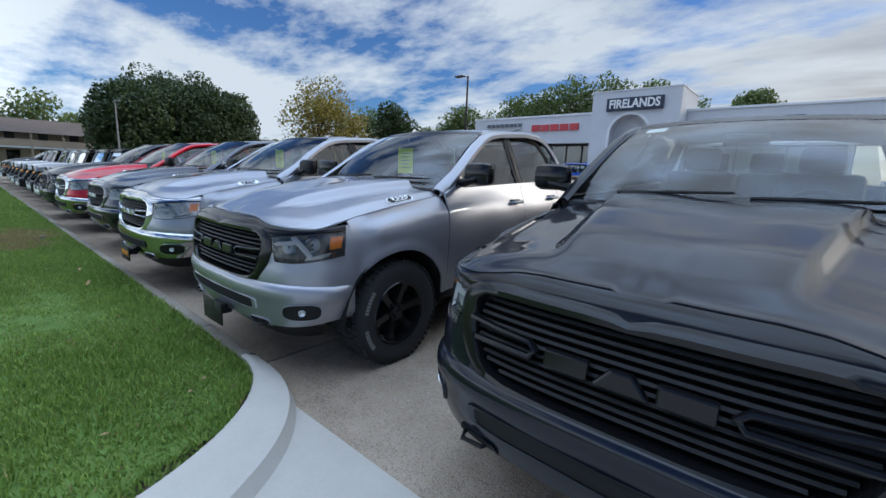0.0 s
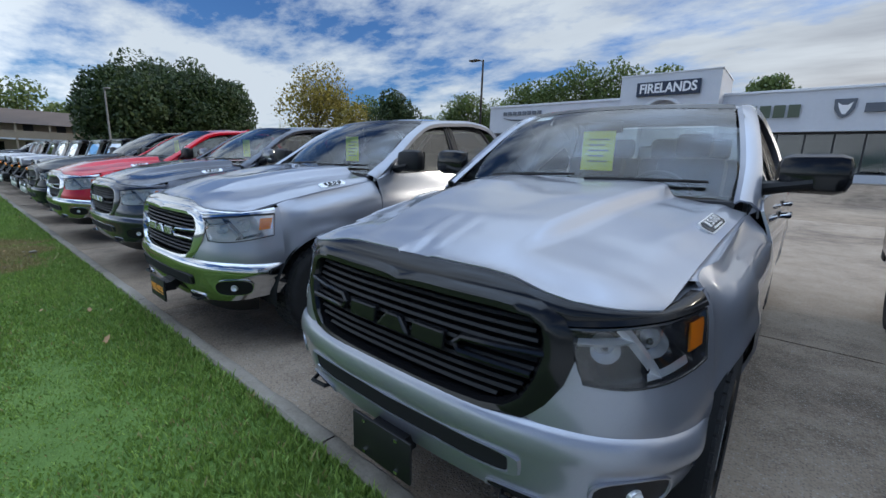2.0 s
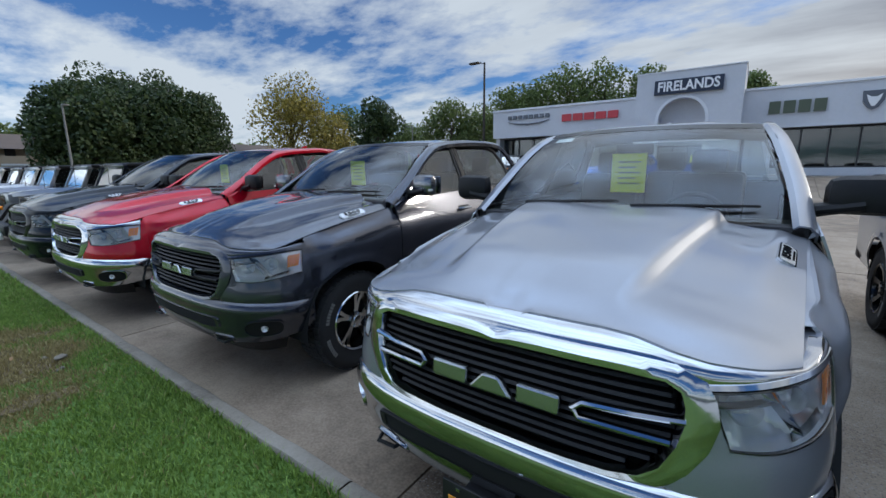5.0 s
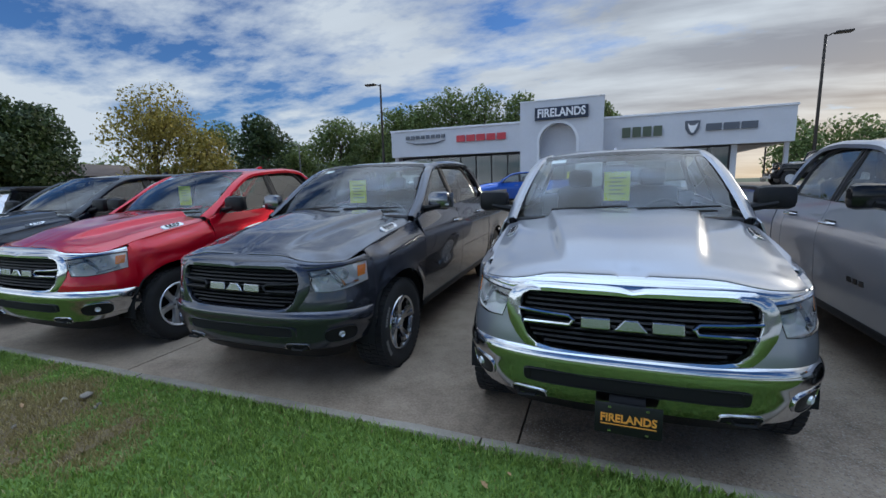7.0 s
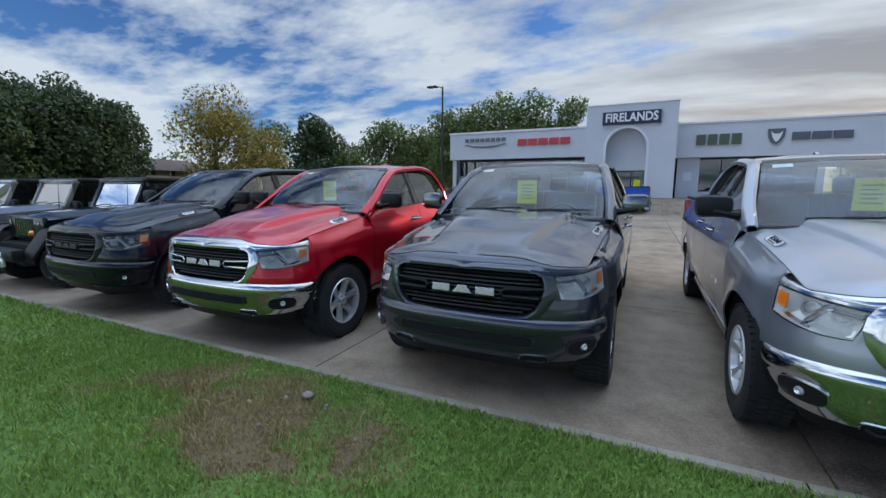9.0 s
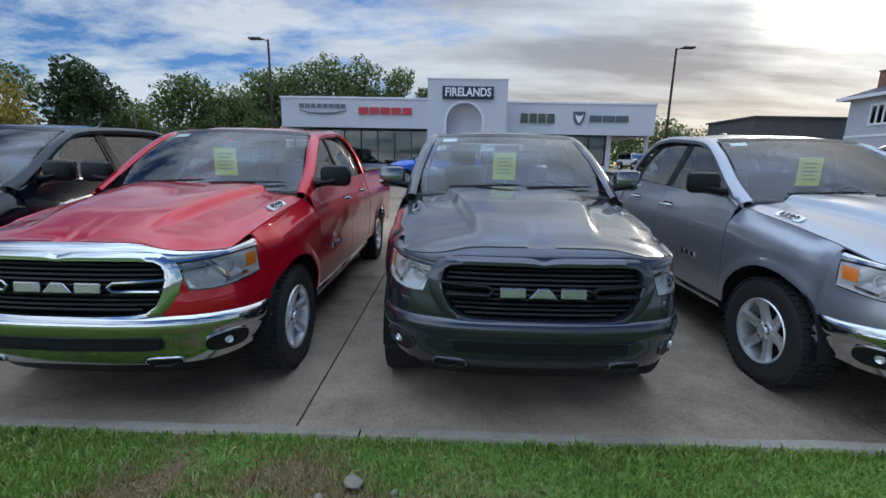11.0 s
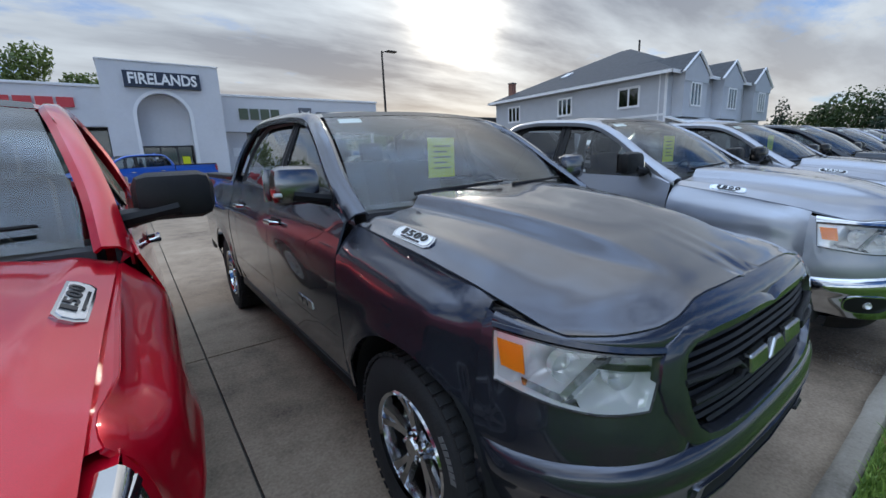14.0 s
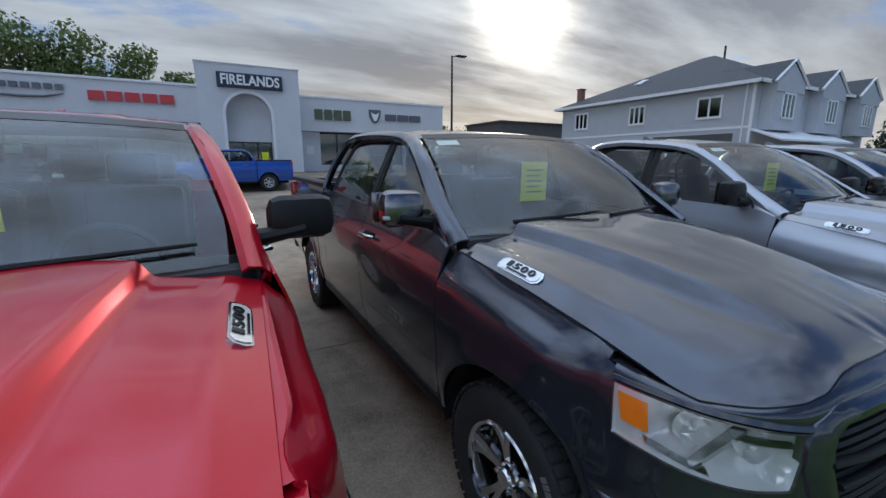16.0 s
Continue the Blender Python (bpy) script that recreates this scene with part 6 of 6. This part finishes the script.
    part("cabin_floor", boxed(-0.92, 0.92, 1.50, ce - 0.06, 0.62, 0.66), M_CABIN, t, smooth=False)
    for s in (1, -1):
        part("door_card", boxed(s * 0.90, s * 0.915, 1.52, ce - 0.06, 0.64, 1.345), M_CABIN, t, smooth=False)
    return t


def stand(x, y, yaw=0.0):
    """A parked place: nose at x, y on the climbing lot."""
    return Matrix.Translation((x, y, rise(y + 1.0) + 0.0)) @ Matrix.Rotation(radians(yaw), 4, "Z") @ Matrix.Translation((0, FW, 0)) @ Matrix.Rotation(radians(0.75), 4, "X") @ Matrix.Translation((0, -FW, 0))


make_pickup("pickup_truck", "black pickup truck with black grille and bumper beside the drive", P_BLACK, stand(-1.66, 1.30), "paint", "black", "dark", "black", True, M_GLOSS, M_GLOSS, tag=False)
make_pickup("pickup_truck", "silver pickup truck with black grille and black wheels", P_SILVER, stand(-4.565, 1.30), "paint", "black", "dark", "black", False, M_GLOSS, M_SATIN, front_plate=True, letters=True)
make_pickup("pickup_truck", "silver pickup truck with chrome grille and bumper", P_BILLET, stand(-7.34, 1.37), "chrome", "chrome", "pale", "satin", False, M_BLACK, M_CHROME, plate=True, front_plate=True)
make_pickup("pickup_truck", "dark grey crew cab pickup truck with body-coloured grille", P_GREY, stand(-10.17, 1.52), "paint", "paint", "pale", "chrome", True, M_DARK_CHROME, M_CHROME, letters=True)
make_pickup("pickup_truck", "bright red pickup truck with chrome grille and bumper", P_RED, stand(-12.89, 1.43), "chrome", "chrome", "pale", "satin", False, M_BLACK, M_CHROME)
make_pickup("pickup_truck", "black pickup truck with dark lamps and black grille", P_BLACK, stand(-15.50, 1.45), "paint", "black", "dark", "satin", True, M_BLACK, M_GLOSS, tag=False)
make_pickup("pickup_truck", "small blue pickup truck parked before the showroom", P_BLUE, Matrix.Translation((-14.35, 22.55, rise(22.8) + 0.01)) @ Matrix.Rotation(radians(-77), 4, "Z") @ Matrix.Rotation(radians(0.3), 4, "X") @ Matrix.Scale(0.97, 4), "paint", "black", "dark", "satin", True, P_BLUE, M_GLOSS, tag=False, group="vehicles by the showroom")
first = [o for o in scene.objects if o.name.startswith("pickup_truck") and o.parent is None]
for src, m, label, grp in (
        (first[0], stand(1.25, 1.35), "black pickup truck further along the row", "row of parked pickups"),
        (first[2], stand(4.1, 1.40), "silver pickup truck further along the row", "row of parked pickups"),
        (first[3], stand(6.95, 1.35), "dark grey pickup truck further along the row", "row of parked pickups"),
        (first[5], Matrix.Translation((-37.6, 1.9, 0.0)), "dark pickup truck at the far end of the row", "row of parked pickups")):
    tagged(copy_thing(src, m), label, group=grp)


# ---- boxy off-roaders ----
def make_offroader(label, paint, m, group="row of parked off-roaders", top=M_BLACK, slots=True):
    t = thing("off_roader", label, "off-roader", group, at=m)
    L, W = 4.35, 0.79
    z0 = 0.62
    # bonnet
    def bonnet(u, v):
        a = 2 * u - 1
        w = 0.60 + 0.13 * v
        y = 0.42 + 1.18 * v + 0.05 * a * a * (1 - v)
        z = 1.17 + 0.09 * v - 0.07 * abs(a) ** 3 + 0.02 * step(0.55, 0.45, abs(a)) * step(0.05, 0.2, v) - 0.03 * step(0.08, 0.0, v)
        return (a * w, y, z)
    part("bonnet", thicken(sheet(bonnet, 18, 12), 0.012), paint, t)
    for s in (1, -1):
        bm = bmesh.new()
        grid(bm, lambda u, v: (s * (0.60 + 0.13 * u - 0.0 * v), 0.42 + 1.18 * u, 0.70 + 0.40 * v + 0.085 * u * v), 6, 4)
        part("bonnet_side", bm, paint, t)
        for yc, nm in ((0.62, "front_wing"), (3.62, "rear_wing")):
            def wing(u, v):
                y = yc - 0.56 + 1.12 * u
                z = 0.98 - 0.30 * max(0, abs(2 * u - 1) - 0.52) / 0.48 * 1.3
                o = [(0.60, 0.0), (0.90, 0.0), (0.94, -0.02), (0.94, -0.09), (0.90, -0.10)][round(v * 4)]
                return (s * o[0], y, z + o[1])
            part(nm, sheet(wing, 14, 4), M_BLACK if nm == "rear_wing" or top == M_BLACK else paint, t)
        for yc in (0.62, 3.62):
            bm, _ = lathe(bmesh.new(), [(-0.12, 0.23), (-0.13, 0.30), (-0.12, 0.385), (-0.10, 0.40), (0.10, 0.40), (0.12, 0.385), (0.13, 0.30), (0.12, 0.23)], 32)
            w = new("wheel")
            w.parent, w.location = t, (s * 0.80, yc, 0.40)
            part("tyre", bm, M_TYRE, w)
            bm, _ = lathe(bmesh.new(), [(s * 0.115, 0.235), (s * 0.10, 0.21), (s * 0.05, 0.19), (s * 0.06, 0.07), (s * 0.10, 0.05), (s * 0.10, 0.0)], 20)
            rim = part("rim", bm, M_SATIN, w)
            for k in range(5):
                a = 2 * math.pi * k / 5
                bm = boxed(0.05, 0.10, -0.035, 0.035, 0.05, 0.22, bevel=0.01)
                part("spoke", move(bm, Matrix.Rotation(a, 4, "X") @ Matrix.Scale(s, 4, (1, 0, 0))), M_SATIN, rim)
        # tub and doors
        part("tub_side", boxed(s * 0.72, s * W, 1.60, L, 0.55, 1.16, bevel=0.02), paint, t)
        part("door", boxed(s * (W - 0.002), s * (W + 0.018), 1.70, 2.68, 0.60, 1.14, bevel=0.015), paint, t)
        p = part("door_handle", boxed(s * (W + 0.018), s * (W + 0.045), 2.48, 2.62, 1.02, 1.05, bevel=0.006), M_BLACK, t)
        part("screen_pillar", prism(bmesh.new(), [(1.62, 1.20), (1.70, 1.20), (1.93, 1.73), (1.85, 1.73)], "x", s * 0.66, s * 0.74), paint, t, smooth=False)
        part("door_frame", prism(bmesh.new(), [(2.64, 1.16), (2.74, 1.16), (2.74, 1.74), (2.64, 1.74)], "x", s * 0.70, s * 0.76), top, t, smooth=False)
        part("rear_post", prism(bmesh.new(), [(4.10, 1.16), (L, 1.16), (L - 0.08, 1.74), (4.06, 1.74)], "x", s * 0.70, s * 0.76), top, t, smooth=False)
        part("side_glass", boxed(s * 0.735, s * 0.742, 1.80, 4.1, 1.16, 1.72), M_SIDEGLASS, t, smooth=False, shadow=False)
        part("door_mirror", boxed(s * 0.80, s * 1.0, 1.72, 1.82, 1.16, 1.34, bevel=0.03), M_BLACK, t)
        # lamps
        bm, _ = lathe(bmesh.new(), [(-0.02, 0.0), (-0.02, 0.03), (0.01, 0.07), (-0.03, 0.088), (-0.035, 0.098), (0.02, 0.10)], 24, "y")
        hl = part("headlamp", move(bm, Matrix.Translation((s * 0.47, 0.40, 1.02))), M_LAMP_SILVER, t)
        bm, _ = lathe(bmesh.new(), [(-0.04, 0.0), (-0.03, 0.06), (0.0, 0.085)], 20, "y")
        part("lamp_glass", move(bm, Matrix.Translation((s * 0.47, 0.385, 1.02))), M_LENS, hl, shadow=False)
        bm, _ = lathe(bmesh.new(), [(-0.03, 0.0), (-0.02, 0.035), (0.02, 0.045)], 14, "y")
        part("turn_signal", move(bm, Matrix.Translation((s * 0.83, 0.12, 0.93))), M_AMBER, t)
        bm, _ = lathe(bmesh.new(), [(0.0, 0.0), (-0.01, 0.04), (0.01, 0.05)], 16, "y")
        part("fog_lamp", move(bm, Matrix.Translation((s * 0.42, -0.13, 0.60))), M_LAMP_SILVER, t)
    g = part("grille", boxed(-0.60, 0.60, 0.36, 0.44, 0.78, 1.16, bevel=0.03), paint, t)
    for k in range(7):
        x = (k - 3) * 0.082
        part("grille_slot", boxed(x - 0.024, x + 0.024, 0.345, 0.362, 0.84, 1.11, bevel=0.008), M_LINER, g)
        for q in (-1, 1):
            part("slot_trim", boxed(x + q * 0.028 - 0.004, x + q * 0.028 + 0.004, 0.34, 0.361, 0.835, 1.115), M_CHROME if slots else M_GLOSS, g, smooth=False)
    bm = boxed(-0.78, 0.78, -0.12, 0.06, 0.50, 0.70, bevel=0.05)
    part("bumper", bm, M_BLACK, t)
    part("skid_plate", boxed(-0.52, 0.52, -0.135, -0.10, 0.42, 0.56, bevel=0.03), M_SATIN, t)
    for x in (-0.3, 0.3):
        bm = bmesh.new()
        tube(bm, [(x - 0.05, -0.10, 0.69), (x - 0.05, -0.15, 0.74), (x + 0.05, -0.15, 0.74), (x + 0.05, -0.10, 0.69)], 0.014, 6)
        part("tow_hook", bm, M_GLOSS, t)
    part("header", boxed(-0.74, 0.74, 1.83, 1.96, 1.72, 1.80, bevel=0.02), paint, t)
    ws = part("windscreen", sheet(lambda u, v: ((2 * u - 1) * (0.66 + 0.0 * v), 1.66 + 0.22 * v, 1.24 + 0.49 * v), 4, 4), M_WIND, t, "upright windscreen reflecting the sky", shadow=False)
    part("cowl", boxed(-0.74, 0.74, 1.58, 1.70, 1.16, 1.25, bevel=0.02), paint, t)
    for x0 in (-0.55, 0.05):
        bm = bmesh.new()
        tube(bm, [(x0, 1.63, 1.27), (x0 + 0.25, 1.64, 1.30), (x0 + 0.5, 1.66, 1.31)], 0.010, 6)
        part("wiper", bm, M_BLACK, ws)
    part("hard_top", boxed(-0.76, 0.76, 1.90, L - 0.02, 1.74, 1.83, bevel=0.04), top, t)
    part("tailgate", boxed(-0.76, 0.76, L, L + 0.05, 0.58, 1.74, bevel=0.02), paint, t)
    part("underbody", boxed(-0.62, 0.62, 0.2, L - 0.1, 0.40, 0.72), M_LINER, t, smooth=False)
    part("engine_bay", boxed(-0.57, 0.57, 0.45, 1.6, 0.7, 1.08), M_LINER, t, smooth=False)
    part("dashboard", boxed(-0.70, 0.70, 1.70, 1.95, 1.0, 1.22, bevel=0.03), M_CABIN, t)
    for x in (-0.36, 0.36):
        st = part("seat", boxed(x - 0.24, x + 0.24, 2.25, 2.75, 0.72, 0.90, bevel=0.05), M_SEAT, t)
        part("seat_back", boxed(x - 0.24, x + 0.24, 2.70, 2.84, 0.85, 1.40, bevel=0.05), M_SEAT, st)
        part("headrest", boxed(x - 0.13, x + 0.13, 2.76, 2.86, 1.42, 1.60, bevel=0.04), M_SEAT, st)
    bm = bmesh.new()
    tube(bm, [(0.36 + 0.18 * math.cos(a), 2.02 - 0.06 * math.sin(a), 1.17 + 0.17 * math.sin(a)) for a in (2 * math.pi * k / 20 for k in range(21))], 0.016, 6)
    part("steering_wheel", bm, M_CABIN, t)
    bm = bmesh.new()
    tube(bm, [(0.70, 1.55, 1.20), (0.74, 1.55, 1.5), (0.76, 1.56, 1.85)], [0.008, 0.005, 0.003], 6)
    part("aerial", bm, M_BLACK, t)
    return t


P_SLATE = car_paint("slate_grey_paint", (0.16, 0.17, 0.18), 0.3, 0.35)
kinds = {}
for k, (paint, word) in enumerate(((P_BLACK, "black"), (P_SLATE, "grey"), (P_SILVER, "silver"), (P_WHITE, "white"), (P_SILVER, "silver"), (P_WHITE, "white"), (P_WHITE, "white"))):
    place = Matrix.Translation((-18.2 - 2.52 * k, 1.75 + 0.05 * math.sin(k * 2.1), 0.0))
    if word in kinds:
        copy_thing(kinds[word], place)
    else:
        kinds[word] = make_offroader(word + " boxy off-roader with a slotted grille and black top", paint, place)
for word, x, y, yaw in (("black", -17.3, 24.2, 8), ("grey", -20.0, 24.4, -4), ("black", 1.2, 27.0, -90), ("white", 9.5, 44, 10), ("silver", 12.2, 44.5, 10), ("white", 14.9, 45, 10), ("white", 17.6, 45.5, 10), ("white", 20.3, 46, 10), ("black", 23.3, 22.5, -90), ("grey", 23.5, 26.5, -90)):
    c = copy_thing(kinds[word], Matrix.Translation((x, y, rise(y))) @ Matrix.Rotation(radians(yaw), 4, "Z"))
    tagged(c, word + " boxy off-roader parked beyond the row", group="vehicles beyond the row")
make_pickup("pickup_truck", "pale blue pickup truck at the end of the row", P_PALE, stand(10.4, 1.2, 12), "paint", "paint", "pale", "satin", False, M_BLACK, M_CHROME, tag=False)


# ---- small things ----
def make_pylon():
    t = thing("sign_pylon", "tall pale sign pylon on a concrete base", "sign")
    part("base", boxed(-37.4, -35.6, -1.9, 0.75, 0.05, 0.75, bevel=0.03), M_APRON, t)
    part("column", boxed(-37.0, -36.0, -1.6, 0.35, 0.75, 8.5, bevel=0.02), M_STUCCO, t)
    part("edge_trim", boxed(-37.05, -35.95, 0.354, 0.43, 0.76, 8.5), M_GREEN_SIGN, t, smooth=False)


make_pylon()


def make_leaf(x, y, z, size, yaw, tilt):
    bm = bmesh.new()
    pts = [(0, -1.0), (0.12, -0.6), (0.5, -0.35), (0.38, 0.0), (0.62, 0.3), (0.25, 0.5), (0, 1.0), (-0.25, 0.55), (-0.55, 0.35), (-0.36, 0.0), (-0.5, -0.3), (-0.1, -0.6)]
    c = bm.verts.new((0, 0, 0.05 * size))
    vs = [bm.verts.new((a * size, b * size, 0.25 * size * abs(a))) for a, b in pts]
    for i in range(len(vs)):
        bm.faces.new((c, vs[i], vs[(i + 1) % len(vs)]))
    ob = part("fallen_leaf", thicken(bm, 0.0012), M_DEAD)
    ob.matrix_basis = Matrix.Translation((x, y, z)) @ Matrix.Rotation(radians(yaw), 4, "Z") @ Matrix.Rotation(radians(tilt), 4, "X")
    return tagged(ob, "curled brown fallen leaf on the grass", "leaf", "fallen leaves")


def make_litter():
    rnd = random.Random(11)
    make_leaf(-7.17, 0.963, 0.135, 0.045, 30, 50)
    make_leaf(-8.02, 1.02, 0.13, 0.03, 80, 35)
    for k in range(26):
        x = rnd.uniform(-14, -3.8)
        make_leaf(x, min(lawn_edge(x) - 0.06, 1.3 - abs(rnd.gauss(0, 0.9))), 0.125, rnd.uniform(0.012, 0.026), rnd.uniform(0, 360), rnd.uniform(-40, 40))
    for k in range(7):
        bm = bmesh.new()
        bmesh.ops.create_icosphere(bm, subdivisions=2, radius=1.0)
        sx, sy, sz = rnd.uniform(0.03, 0.09), rnd.uniform(0.02, 0.05), rnd.uniform(0.012, 0.025)
        for v in bm.verts:
            v.co *= 1 + 0.25 * noise.noise(v.co * 1.5 + Vector((k * 5, 0, 0)))
        ob = part("stone", bm, M_KERB)
        x, y = (-11.14, 1.0) if k == 0 else (rnd.uniform(-12.2, -10.8), rnd.uniform(0.3, 1.2))
        ob.matrix_basis = Matrix.Translation((x, y, 0.105 + 0.03 * (k == 0))) @ Matrix.Rotation(rnd.uniform(0, 3), 4, "Z") @ Matrix.Diagonal((sx * (1.6 if k == 0 else 0.5), sy * (1.5 if k == 0 else 0.5), sz, 1))
        tagged(ob, "flat broken piece of kerb concrete on soil", "stone", "stones in the lawn")
    for k in range(3):
        bm = bmesh.new()
        x, y = rnd.uniform(-11.9, -11.5), rnd.uniform(0.35, 0.6)
        a = rnd.uniform(0, 3)
        tube(bm, [(x, y, 0.14), (x + 0.06 * math.cos(a), y + 0.06 * math.sin(a), 0.15), (x + 0.14 * math.cos(a + 0.3), y + 0.14 * math.sin(a + 0.3), 0.14)], [0.004, 0.004, 0.002], 6)
        tagged(part("twig", bm, M_STRAW), "dry yellow stalk lying on bare soil", "twig", "stalks on the soil")


make_litter()
